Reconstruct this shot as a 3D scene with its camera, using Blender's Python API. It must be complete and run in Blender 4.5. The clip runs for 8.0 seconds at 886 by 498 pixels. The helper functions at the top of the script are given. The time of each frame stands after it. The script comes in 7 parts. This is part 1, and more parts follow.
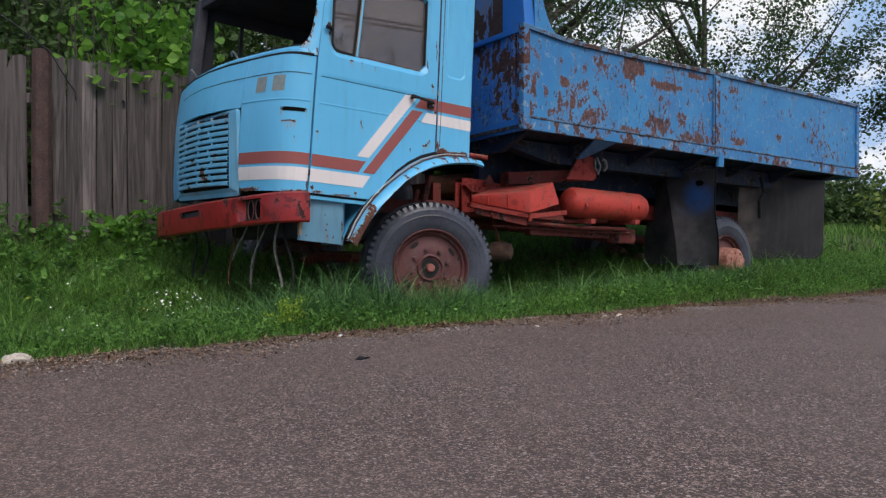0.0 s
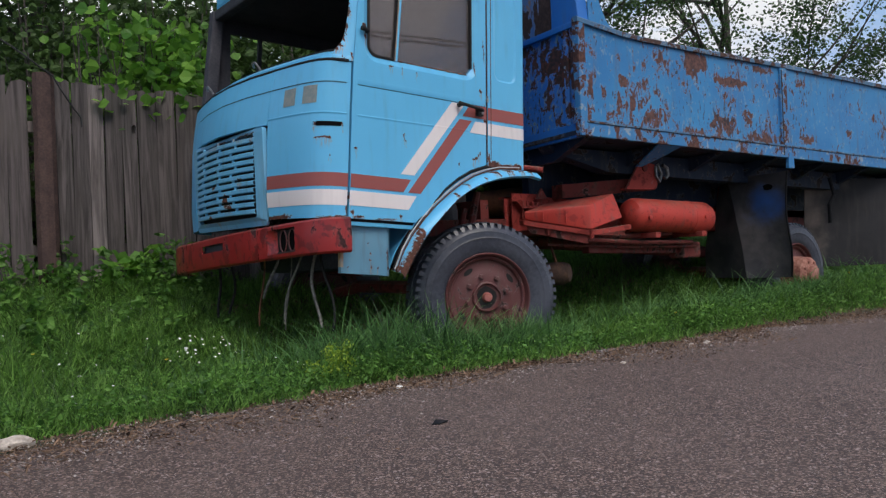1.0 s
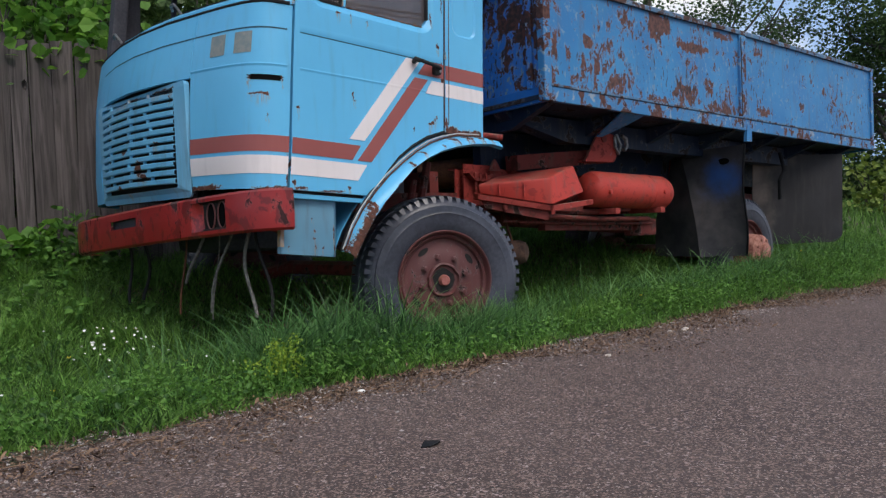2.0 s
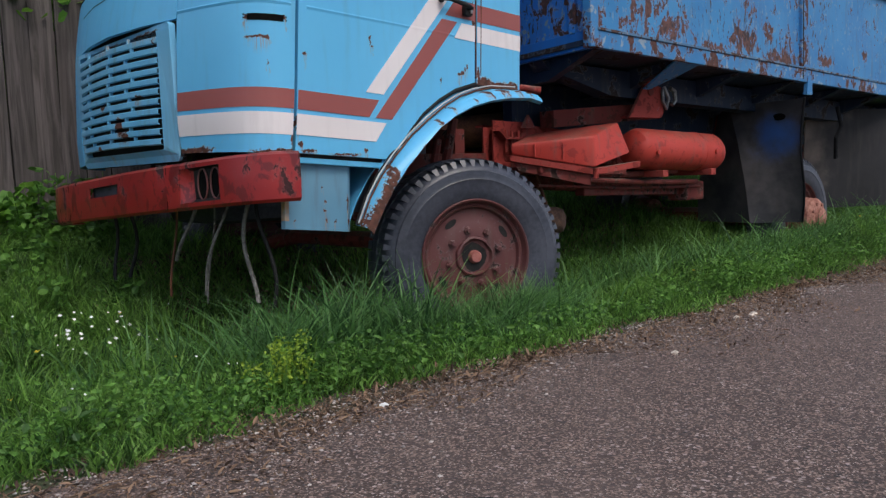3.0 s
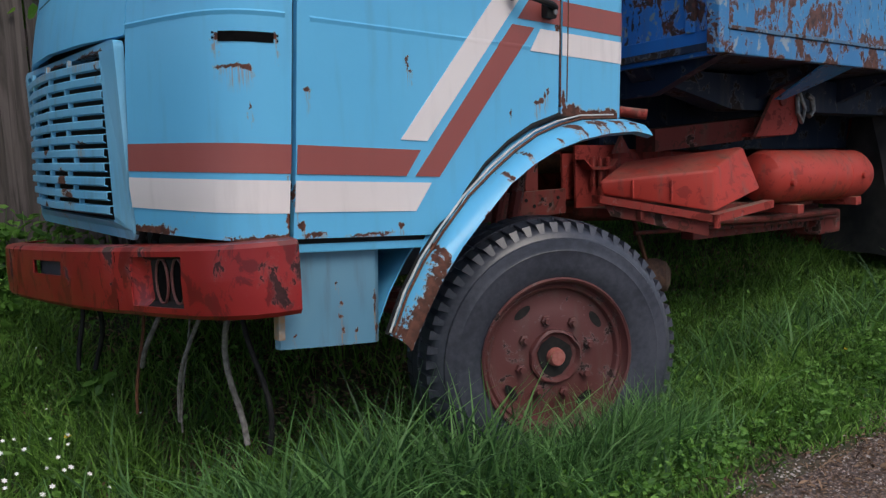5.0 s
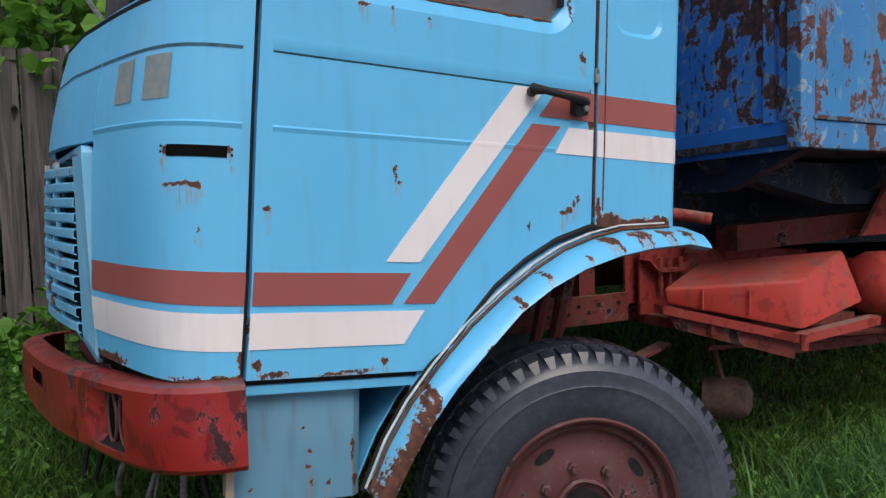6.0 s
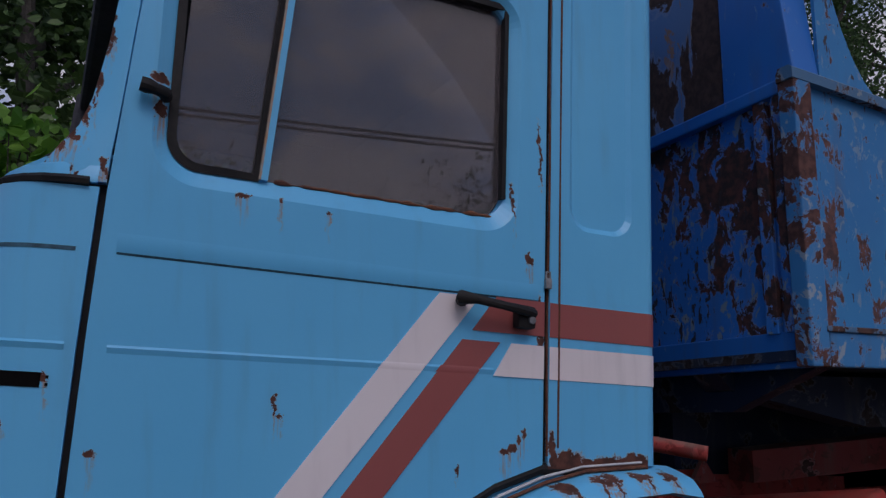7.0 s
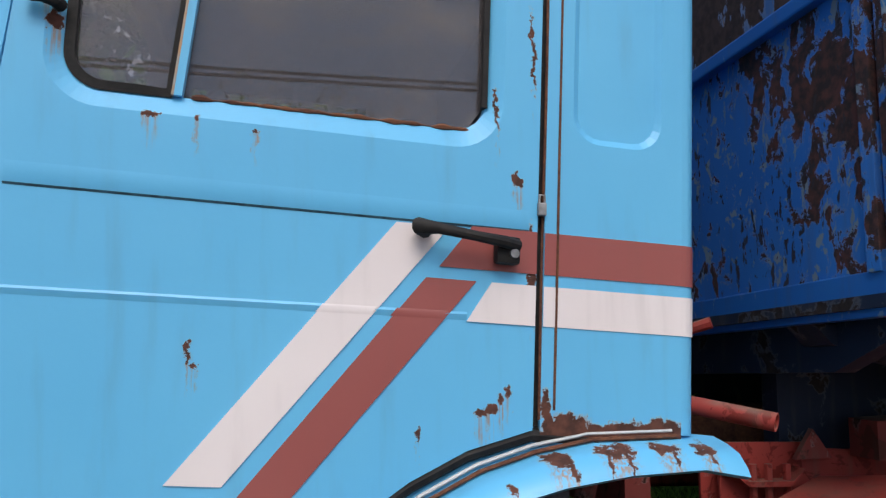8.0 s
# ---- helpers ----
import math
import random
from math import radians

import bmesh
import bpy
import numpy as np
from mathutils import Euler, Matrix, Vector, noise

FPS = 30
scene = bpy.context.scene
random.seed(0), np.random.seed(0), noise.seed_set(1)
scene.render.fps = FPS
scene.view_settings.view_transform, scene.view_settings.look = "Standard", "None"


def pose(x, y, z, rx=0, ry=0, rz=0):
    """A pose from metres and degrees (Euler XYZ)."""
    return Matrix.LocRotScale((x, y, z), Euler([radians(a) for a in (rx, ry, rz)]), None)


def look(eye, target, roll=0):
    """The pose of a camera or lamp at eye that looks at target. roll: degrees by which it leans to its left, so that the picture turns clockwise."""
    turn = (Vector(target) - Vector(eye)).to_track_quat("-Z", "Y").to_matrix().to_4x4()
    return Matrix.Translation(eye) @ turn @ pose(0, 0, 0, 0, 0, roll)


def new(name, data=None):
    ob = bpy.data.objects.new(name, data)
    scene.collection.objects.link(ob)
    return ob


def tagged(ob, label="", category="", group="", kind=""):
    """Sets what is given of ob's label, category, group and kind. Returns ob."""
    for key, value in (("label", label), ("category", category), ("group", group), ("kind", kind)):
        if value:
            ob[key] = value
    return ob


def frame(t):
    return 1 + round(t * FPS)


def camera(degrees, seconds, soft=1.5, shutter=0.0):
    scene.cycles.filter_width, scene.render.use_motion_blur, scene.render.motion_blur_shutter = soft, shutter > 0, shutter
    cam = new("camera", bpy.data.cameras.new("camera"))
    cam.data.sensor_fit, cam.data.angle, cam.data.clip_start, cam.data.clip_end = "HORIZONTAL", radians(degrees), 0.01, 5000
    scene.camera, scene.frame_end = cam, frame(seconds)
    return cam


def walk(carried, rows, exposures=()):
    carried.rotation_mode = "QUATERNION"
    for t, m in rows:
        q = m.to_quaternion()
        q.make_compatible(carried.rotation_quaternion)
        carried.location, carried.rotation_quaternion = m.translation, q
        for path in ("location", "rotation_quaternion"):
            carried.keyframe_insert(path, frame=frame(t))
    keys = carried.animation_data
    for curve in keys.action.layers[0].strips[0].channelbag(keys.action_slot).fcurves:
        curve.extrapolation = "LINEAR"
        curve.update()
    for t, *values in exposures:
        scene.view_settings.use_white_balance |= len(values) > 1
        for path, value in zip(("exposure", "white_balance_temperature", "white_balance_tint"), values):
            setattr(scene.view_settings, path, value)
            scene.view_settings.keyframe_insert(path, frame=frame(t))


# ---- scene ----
cam = camera(56.0, 8.0, 1.35)
PATH = [
    (0, (-3.63, -5.106, 0.576), (-2.437, -3.501, 0.548), 0.2),
    (0.5, (-3.616, -4.704, 0.633), (-2.317, -3.184, 0.642), -2.2),
    (1, (-3.422, -4.334, 0.648), (-2.253, -2.712, 0.658), -2.3),
    (1.2, (-3.378, -4.236, 0.655), (-2.2, -2.62, 0.64), -2.2),
    (2.3, (-3.118, -3.44, 0.693), (-1.755, -1.978, 0.633), -2.1),
    (2.5, (-3.012, -3.333, 0.731), (-1.79, -1.751, 0.668), -1.4),
    (3, (-2.867, -3.085, 0.752), (-1.554, -1.585, 0.581), -2.0),
    (3.5, (-2.748, -2.739, 0.884), (-1.233, -1.445, 0.713), -4.4),
    (4, (-2.48, -2.533, 0.911), (-1.114, -1.076, 0.802), -6.1),
    (4.2, (-2.376, -2.487, 0.936), (-1.1, -0.953, 0.798), -6.0),
    (5.3, (-1.92, -2.03, 1.2), (-0.741, -0.435, 0.939), -1.1),
    (5.5, (-1.798, -2.013, 1.229), (-0.668, -0.377, 1.012), -1.1),
    (6, (-1.505, -2.0, 1.322), (-0.557, -0.244, 1.192), -1.4),
    (6.5, (-1.245, -1.852, 1.382), (-0.403, -0.042, 1.509), -0.5),
    (7, (-1.0, -1.733, 1.445), (-0.147, 0.052, 1.737), -0.5),
    (7.5, (-0.68, -1.712, 1.438), (-0.109, 0.183, 1.729), 0.6),
    (8, (-0.431, -1.571, 1.403), (-0.01, 0.372, 1.616), -0.4),
]
LIGHT = [(0, 0.0, 6400, 10), (0.5, -0.24, 6350, 10), (1.0, -0.12, 6350, 10), (1.2, -0.08, 6350, 10), (2.5, 0.03, 6300, 10), (3.5, -0.06, 6400, 10), (4.2, -0.13, 6400, 10), (5.5, -0.15, 6450, 10), (6.0, 0.1, 6450, 10), (6.5, -0.22, 6200, 10), (6.75, -0.7, 6150, 17), (7.0, -1.17, 5950, 23), (7.3, -0.92, 6050, 20), (7.5, -0.45, 6300, 15), (7.7, 0.0, 6600, 10), (8.0, 0.12, 6550, 11)]
walk(cam, [(t, look(eye, target, roll)) for t, eye, target, roll in PATH], LIGHT)

# ---- world, sun ----
world = bpy.data.worlds.new("world")
scene.world = world
world.use_nodes = True
wn = world.node_tree
sky = wn.nodes.new("ShaderNodeTexSky")
sky.sky_type = "NISHITA"
sky.sun_disc = False
sky.sun_elevation, sky.sun_rotation = radians(49), radians(190)
sky.air_density, sky.dust_density, sky.ozone_density = 1.0, 3.0, 1.0
wn.links.new(sky.outputs[0], wn.nodes["Background"].inputs[0])
wn.nodes["Background"].inputs[1].default_value = 0.17

sun = new("sun", bpy.data.lights.new("sun", "SUN"))
sun.data.energy, sun.data.angle, sun.data.color = 1.25, radians(35), (1.0, 0.95, 0.88)
sun.matrix_world = look((-1.2, -6.5, 7.9), (0, 0, 0))


# ---- material helpers ----
def mat_new(name):
    m = bpy.data.materials.new(name)
    m.use_nodes = True
    return m, m.node_tree.nodes, m.node_tree.links, m.node_tree.nodes["Principled BSDF"]


def coords(n, l, scale=(1, 1, 1), rot=(0, 0, 0)):
    tc, mp = n.new("ShaderNodeTexCoord"), n.new("ShaderNodeMapping")
    mp.inputs["Scale"].default_value = scale
    mp.inputs["Rotation"].default_value = rot
    l.new(tc.outputs["Object"], mp.inputs[0])
    return mp.outputs[0]


def noise_tex(n, l, vec, scale, detail=4.0, rough=0.55, distort=0.0):
    t = n.new("ShaderNodeTexNoise")
    t.inputs["Scale"].default_value, t.inputs["Detail"].default_value = scale, detail
    t.inputs["Roughness"].default_value, t.inputs["Distortion"].default_value = rough, distort
    l.new(vec, t.inputs["Vector"])
    return t.outputs[0]


def ramp(n, l, fac, lo, hi):
    r = n.new("ShaderNodeMapRange")
    r.interpolation_type = "SMOOTHSTEP"
    r.inputs[1].default_value, r.inputs[2].default_value = lo, hi
    l.new(fac, r.inputs[0])
    return r.outputs[0]


def mix(n, l, fac, a, b, mode="MIX"):
    m = n.new("ShaderNodeMix")
    m.data_type, m.blend_type = "RGBA", mode
    for sock, v in ((m.inputs[0], fac), (m.inputs[6], a), (m.inputs[7], b)):
        if hasattr(v, "links"):
            l.new(v, sock)
        else:
            sock.default_value = v if isinstance(v, (int, float)) else (*v, 1.0)
    return m.outputs[2]


def calc(n, l, op, a, b):
    m = n.new("ShaderNodeMath")
    m.operation = op
    for sock, v in ((m.inputs[0], a), (m.inputs[1], b)):
        if hasattr(v, "links"):
            l.new(v, sock)
        else:
            sock.default_value = v
    return m.outputs[0]


def bump(n, l, b, height, strength, dist=0.01):
    k = n.new("ShaderNodeBump")
    k.inputs["Strength"].default_value, k.inputs["Distance"].default_value = strength, dist
    l.new(height, k.inputs["Height"])
    l.new(k.outputs[0], b.inputs["Normal"])


def plain(name, base, alt, scale=6.0, rough=0.6, metal=0.0, relief=0.15, fine=60.0, rand=0.0, spec=0.5):
    """Two tones at a coarse and a fine scale, with relief."""
    m, n, l, b = mat_new(name)
    v = coords(n, l)
    f = calc(n, l, "MULTIPLY_ADD", noise_tex(n, l, v, fine, 5), 0.45)
    l.new(calc(n, l, "MULTIPLY", noise_tex(n, l, v, scale, 5), 0.55), f.node.inputs[2])
    c = mix(n, l, ramp(n, l, f, 0.35, 0.65), base, alt)
    if rand:
        o = n.new("ShaderNodeObjectInfo")
        h = n.new("ShaderNodeHueSaturation")
        l.new(c, h.inputs["Color"])
        l.new(calc(n, l, "ADD", calc(n, l, "MULTIPLY", o.outputs["Random"], rand), 1 - rand / 2), h.inputs["Value"])
        c = h.outputs[0]
    l.new(c, b.inputs["Base Color"])
    b.inputs["Roughness"].default_value, b.inputs["Metallic"].default_value = rough, metal
    b.inputs["Specular IOR Level"].default_value = spec
    bump(n, l, b, f, relief)
    return m


def painted(name, base, faded, under, spots=0.68, stretch=1.0, chip_scale=7.0, rough=0.42, second=None, second_at=0.6, dirt=0.25, under_alt=None, big=0.0, marks=(), ragged_chips=0.62, dust=0.0, spec=0.5, lift=0.35, mark_axis=0, flecks=0.0, drifts=()):
    """Old vehicle paint: fading, grime and chips that lay the metal or primer open."""
    m, n, l, b = mat_new(name)
    v = coords(n, l)
    vs = coords(n, l, (1, 1, stretch))
    c = mix(n, l, ramp(n, l, noise_tex(n, l, v, 1.6, 4), 0.3, 0.75), base, faded)
    if second:
        c = mix(n, l, ramp(n, l, noise_tex(n, l, vs, chip_scale * 1.7, 8, 0.65, 0.6), second_at, second_at + 0.03), c, second)
    grime = ramp(n, l, noise_tex(n, l, coords(n, l, (9, 9, 1.2)), 2.0, 6), 0.5, 0.8)
    c = mix(n, l, calc(n, l, "MULTIPLY", grime, dirt), c, (0.10, 0.09, 0.075))
    chips = noise_tex(n, l, vs, chip_scale, 10, ragged_chips, 0.4)
    if big:
        patch = noise_tex(n, l, v, 1.3, 2)
        chips = calc(n, l, "ADD", chips, calc(n, l, "MULTIPLY", calc(n, l, "SUBTRACT", patch, 0.5), big))
    if drifts:
        # places where the paint has let go more: centre x, z and reach along x, z
        at = n.new("ShaderNodeSeparateXYZ")
        l.new(v, at.inputs[0])
        thin = None
        for mx, mz, rx, rz in drifts:
            ax = calc(n, l, "MULTIPLY", calc(n, l, "SUBTRACT", at.outputs[0], mx), 1 / rx)
            az = calc(n, l, "MULTIPLY", calc(n, l, "SUBTRACT", at.outputs[2], mz), 1 / rz)
            far = calc(n, l, "SQRT", calc(n, l, "ADD", calc(n, l, "MULTIPLY", ax, ax), calc(n, l, "MULTIPLY", az, az)), 0)
            near = ramp(n, l, far, 1.9, 0.2)
            thin = near if thin is None else calc(n, l, "MAXIMUM", thin, near)
        chips = calc(n, l, "ADD", chips, calc(n, l, "MULTIPLY", thin, 0.16))
    bare = ramp(n, l, chips, spots, spots + 0.015)
    halo = ramp(n, l, chips, spots - 0.03, spots)
    rust = mix(n, l, ramp(n, l, noise_tex(n, l, v, 38, 6), 0.35, 0.65), under, under_alt or tuple(x * 0.45 for x in under))
    c = mix(n, l, calc(n, l, "MULTIPLY", halo, lift), c, tuple(0.5 * x + 0.2 for x in base))
    if marks:
        # corroded places: centre x, z and reach along x, z
        pos = n.new("ShaderNodeSeparateXYZ")
        wob = n.new("ShaderNodeTexNoise")
        wob.inputs["Scale"].default_value, wob.inputs["Detail"].default_value, wob.inputs["Roughness"].default_value = 34, 6, 0.72
        l.new(v, wob.inputs["Vector"])
        off, put = n.new("ShaderNodeVectorMath"), n.new("ShaderNodeVectorMath")
        off.operation = put.operation = "MULTIPLY_ADD"
        off.inputs[1].default_value, off.inputs[2].default_value = (0.052, 0.052, 0.052), (-0.026, -0.026, -0.026)
        l.new(wob.outputs["Color"], off.inputs[0])
        put.inputs[1].default_value = (1, 1, 1)
        l.new(off.outputs[0], put.inputs[0])
        l.new(v, put.inputs[2])
        l.new(put.outputs[0], pos.inputs[0])
        worst = run = None
        for mx, mz, rx, rz in marks:
            ax = calc(n, l, "MULTIPLY", calc(n, l, "SUBTRACT", pos.outputs[mark_axis], mx), 1 / rx)
            az = calc(n, l, "MULTIPLY", calc(n, l, "SUBTRACT", pos.outputs[2], mz), 1 / rz)
            a2 = calc(n, l, "MULTIPLY", ax, ax)
            near = calc(n, l, "SUBTRACT", 1, calc(n, l, "SQRT", calc(n, l, "ADD", a2, calc(n, l, "MULTIPLY", az, az)), 0))
            low = calc(n, l, "MAXIMUM", az, calc(n, l, "MULTIPLY", az, -rz / (rz + 0.07)))
            drip = calc(n, l, "SUBTRACT", 1, calc(n, l, "SQRT", calc(n, l, "ADD", a2, calc(n, l, "MULTIPLY", low, low)), 0))
            worst = near if worst is None else calc(n, l, "MAXIMUM", worst, near)
            run = drip if run is None else calc(n, l, "MAXIMUM", run, drip)
        ragged = calc(n, l, "ADD", calc(n, l, "MULTIPLY", calc(n, l, "SUBTRACT", noise_tex(n, l, v, 75, 7, 0.7), 0.5), 2.6), calc(n, l, "MULTIPLY", calc(n, l, "SUBTRACT", noise_tex(n, l, v, 22, 3), 0.5), 1.0))
        eaten = calc(n, l, "ADD", calc(n, l, "MULTIPLY", worst, 2.3), ragged)
        here = ramp(n, l, worst, -0.30, 0.15)
        streaky = ramp(n, l, noise_tex(n, l, coords(n, l, (150, 150, 6)), 1.0, 3), 0.40, 0.62)
        stain = calc(n, l, "MULTIPLY", ramp(n, l, run, -0.05, 0.75), streaky)
        c = mix(n, l, calc(n, l, "MULTIPLY", stain, 0.85), c, (0.33, 0.19, 0.085))
        rim_ = calc(n, l, "MULTIPLY", here, ramp(n, l, eaten, 0.12, 0.42))
        c = mix(n, l, calc(n, l, "MULTIPLY", rim_, 0.55), c, (0.42, 0.34, 0.25))
        eat = calc(n, l, "MULTIPLY", here, ramp(n, l, eaten, 0.42, 0.50))
        bare = calc(n, l, "MAXIMUM", bare, eat)
    c = mix(n, l, bare, c, rust)
    if flecks:
        # small dark flakes, longer than wide, in loose drifts
        fv = coords(n, l, (1, 1, stretch * 0.55))
        fl = calc(n, l, "ADD", noise_tex(n, l, fv, chip_scale * 2.4, 5, 0.62, 0.3), calc(n, l, "MULTIPLY", calc(n, l, "SUBTRACT", noise_tex(n, l, v, 2.2, 2), 0.5), 0.35))
        dark = ramp(n, l, fl, flecks, flecks + 0.02)
        c = mix(n, l, dark, c, (0.035, 0.028, 0.034))
    if dust:
        up = n.new("ShaderNodeSeparateXYZ")
        l.new(n.new("ShaderNodeNewGeometry").outputs["Normal"], up.inputs[0])
        settled = calc(n, l, "MULTIPLY", ramp(n, l, up.outputs[2], 0.25, 0.95), ramp(n, l, noise_tex(n, l, v, 7, 6), 0.25, 0.7))
        c = mix(n, l, calc(n, l, "MULTIPLY", settled, dust), c, (0.20, 0.165, 0.13))
    b.inputs["Specular IOR Level"].default_value = spec
    l.new(c, b.inputs["Base Color"])
    r = calc(n, l, "ADD", calc(n, l, "MULTIPLY", bare, 0.85 - rough), calc(n, l, "ADD", calc(n, l, "MULTIPLY", noise_tex(n, l, v, 9, 5), 0.2), rough - 0.1))
    l.new(r, b.inputs["Roughness"])
    h = calc(n, l, "SUBTRACT", calc(n, l, "MULTIPLY", noise_tex(n, l, v, 90, 3), 0.12), bare)
    bump(n, l, b, h, 0.25, 0.004)
    return m


RUST = (0.115, 0.040, 0.024)


def on_cab(rows):
    """Cab coordinates (along, up) and reach turned into world x and z."""
    return [(u + 0.045 * (w - 1.1), w - 0.07 * u, ru, rw) for u, w, ru, rw in rows]


DOOR_MARKS = on_cab(((-0.855, 1.990, 0.022, 0.014), (-0.845, 1.922, 0.016, 0.022), (-0.917, 1.233, 0.010, 0.008), (-0.573, 1.355, 0.007, 0.007), (-0.574, 1.338, 0.004, 0.022), (-0.561, 1.318, 0.008, 0.006), (-0.147, 1.213, 0.005, 0.014), (-0.60, 0.842, 0.013, 0.012), (-0.71, 0.820, 0.10, 0.005), (-0.940, 0.850, 0.014, 0.018), (-0.958, 0.93, 0.006, 0.05), (-0.90, 0.822, 0.05, 0.006), (-0.667, 1.771, 0.020, 0.007), (-0.585, 1.77, 0.007, 0.007), (-0.48, 1.762, 0.007, 0.005), (-0.024, 1.256, 0.016, 0.011), (-0.004, 1.268, 0.013, 0.010), (0.012, 1.282, 0.010, 0.015), (0.027, 1.302, 0.008, 0.013), (0.060, 1.99, 0.005, 0.10), (0.035, 1.72, 0.010, 0.02), (0.068, 1.55, 0.007, 0.1), (-0.012, 1.86, 0.005, 0.06))) 
QUARTER_MARKS = on_cab(((0.250, 1.224, 0.24, 0.032), (0.105, 1.262, 0.014, 0.055), (0.350, 1.238, 0.06, 0.030), (0.150, 1.240, 0.06, 0.030)))
NOSE_MARKS = on_cab(((-1.11, 1.286, 0.045, 0.007), (-1.085, 1.280, 0.02, 0.009), (-1.145, 1.364, 0.010, 0.012), (-1.010, 1.366, 0.008, 0.012), (-1.076, 1.18, 0.005, 0.010), (-1.19, 0.92, 0.008, 0.012), (-1.0, 0.815, 0.05, 0.014), (-1.07, 0.812, 0.08, 0.010), (-1.23, 0.82, 0.03, 0.02), (-0.98, 0.9, 0.010, 0.10)))
PILLAR_MARKS = on_cab(((-1.055, 1.80, 0.016, 0.016), (-1.030, 1.825, 0.018, 0.012), (-1.008, 1.852, 0.012, 0.016), (-0.985, 1.895, 0.008, 0.030), (-0.968, 1.97, 0.006, 0.045), (-0.955, 2.07, 0.005, 0.05), (-1.02, 1.775, 0.03, 0.010), (-0.945, 1.79, 0.010, 0.02), (-1.045, 1.765, 0.03, 0.008), (-0.98, 1.760, 0.05, 0.005), (-1.0, 1.845, 0.005, 0.010), (-0.97, 1.92, 0.004, 0.02), (-0.950, 2.1, 0.004, 0.06), (-0.935, 1.775, 0.006, 0.014)))
FENDER_MARKS = [(-0.654 + 0.0195 * k, 0.540 + 0.0305 * k, 0.022 - 0.0010 * k, 0.046) for k in range(9)] + [(-0.33, 0.90, 0.012, 0.010), (-0.22, 1.015, 0.012, 0.016), (-0.12, 1.085, 0.010, 0.010), (0.02, 1.125, 0.010, 0.010), (0.12, 1.172, 0.030, 0.012), (0.14, 1.155, 0.007, 0.022), (0.235, 1.185, 0.045, 0.012), (0.215, 1.165, 0.006, 0.024), (0.255, 1.165, 0.006, 0.026), (0.34, 1.188, 0.035, 0.011), (0.35, 1.170, 0.006, 0.020), (0.42, 1.182, 0.030, 0.011), (0.43, 1.165, 0.006, 0.018)]
GRILLE_MARKS = [(1.00, 1.05, 0.045, 0.060), (0.95, 1.00, 0.050, 0.030), (0.80, 1.17, 0.040, 0.016), (1.20, 1.16, 0.040, 0.016), (0.80, 1.462, 0.17, 0.010), (1.20, 1.462, 0.20, 0.008), (0.655, 1.452, 0.030, 0.016), (0.66, 1.40, 0.010, 0.030), (1.3, 0.95, 0.04, 0.02)]
STEP_MARKS = on_cab(((-0.79, 0.605, 0.006, 0.012), (-0.788, 0.570, 0.008, 0.010), (-0.782, 0.525, 0.007, 0.010), (-0.80, 0.67, 0.005, 0.006), (-0.735, 0.52, 0.007, 0.007), (-0.94, 0.52, 0.006, 0.006), (-0.665, 0.60, 0.006, 0.05), (-0.84, 0.472, 0.12, 0.004), (-0.655, 0.52, 0.010, 0.02)))
CAB = dict(base=(0.108, 0.445, 0.74), faded=(0.13, 0.49, 0.78), under=RUST, spots=0.80, chip_scale=9, rough=0.36, dirt=0.16)
M_cab = painted("cab_paint", **CAB)
M_grille = painted("grille_paint", marks=GRILLE_MARKS, mark_axis=1, **dict(CAB, spots=0.72, chip_scale=9, base=(0.12, 0.42, 0.66), faded=(0.22, 0.50, 0.70), dirt=0.4))
M_door = painted("door_paint", marks=DOOR_MARKS, **CAB)
M_quarter = painted("quarter_paint", marks=QUARTER_MARKS, **CAB)
M_nose = painted("nose_paint", marks=NOSE_MARKS, **CAB)
M_pillar = painted("pillar_paint", marks=PILLAR_MARKS, **CAB)
M_fender = painted("fender_paint", marks=FENDER_MARKS, **CAB)
# cab paint made darker and greyer for the step's shade, with extra dirt
M_step_shaded = painted("step_paint_shaded", marks=STEP_MARKS, **dict(CAB, base=(0.105, 0.260, 0.385), faded=(0.16, 0.32, 0.43), dirt=0.65))
# dark blue for thin strips that paint the shade of pressed creases
M_crease_shade = plain("crease_shade", (0.018, 0.05, 0.075), (0.04, 0.12, 0.18), 30, 0.8)
M_hole = plain("dark_opening", (0.003, 0.003, 0.003), (0.006, 0.006, 0.006), 9, 0.95, spec=0.05)
M_stripe_red = painted("stripe_red_brown", (0.28, 0.072, 0.066), (0.31, 0.088, 0.078), RUST, spots=0.80, chip_scale=9, rough=0.42, dirt=0.12)
M_stripe_white = painted("stripe_white", (0.72, 0.66, 0.66), (0.78, 0.73, 0.73), RUST, spots=0.80, chip_scale=9, rough=0.42, dirt=0.15)
BED_DRIFTS = [(1.37, 1.67, 0.19, 0.115), (1.73, 1.63, 0.15, 0.065), (2.29, 2.10, 0.16, 0.075), (2.69, 1.99, 0.18, 0.028), (2.56, 1.62, 0.15, 0.100), (3.12, 1.54, 0.25, 0.055), (3.83, 1.56, 0.13, 0.048), (5.21, 1.76, 0.05, 0.14), (1.0, 1.62, 0.05, 0.10), (1.02, 1.80, 0.025, 0.12), (1.15, 1.77, 0.04, 0.060), (1.35, 1.87, 0.04, 0.045), (5.04, 1.82, 0.07, 0.058), (4.56, 1.65, 0.05, 0.062), (5.90, 1.85, 0.07, 0.042), (3.16, 2.14, 0.16, 0.030), (4.82, 1.94, 0.05, 0.070), (2.92, 1.71, 0.06, 0.09), (2.1, 1.56, 0.25, 0.030)]
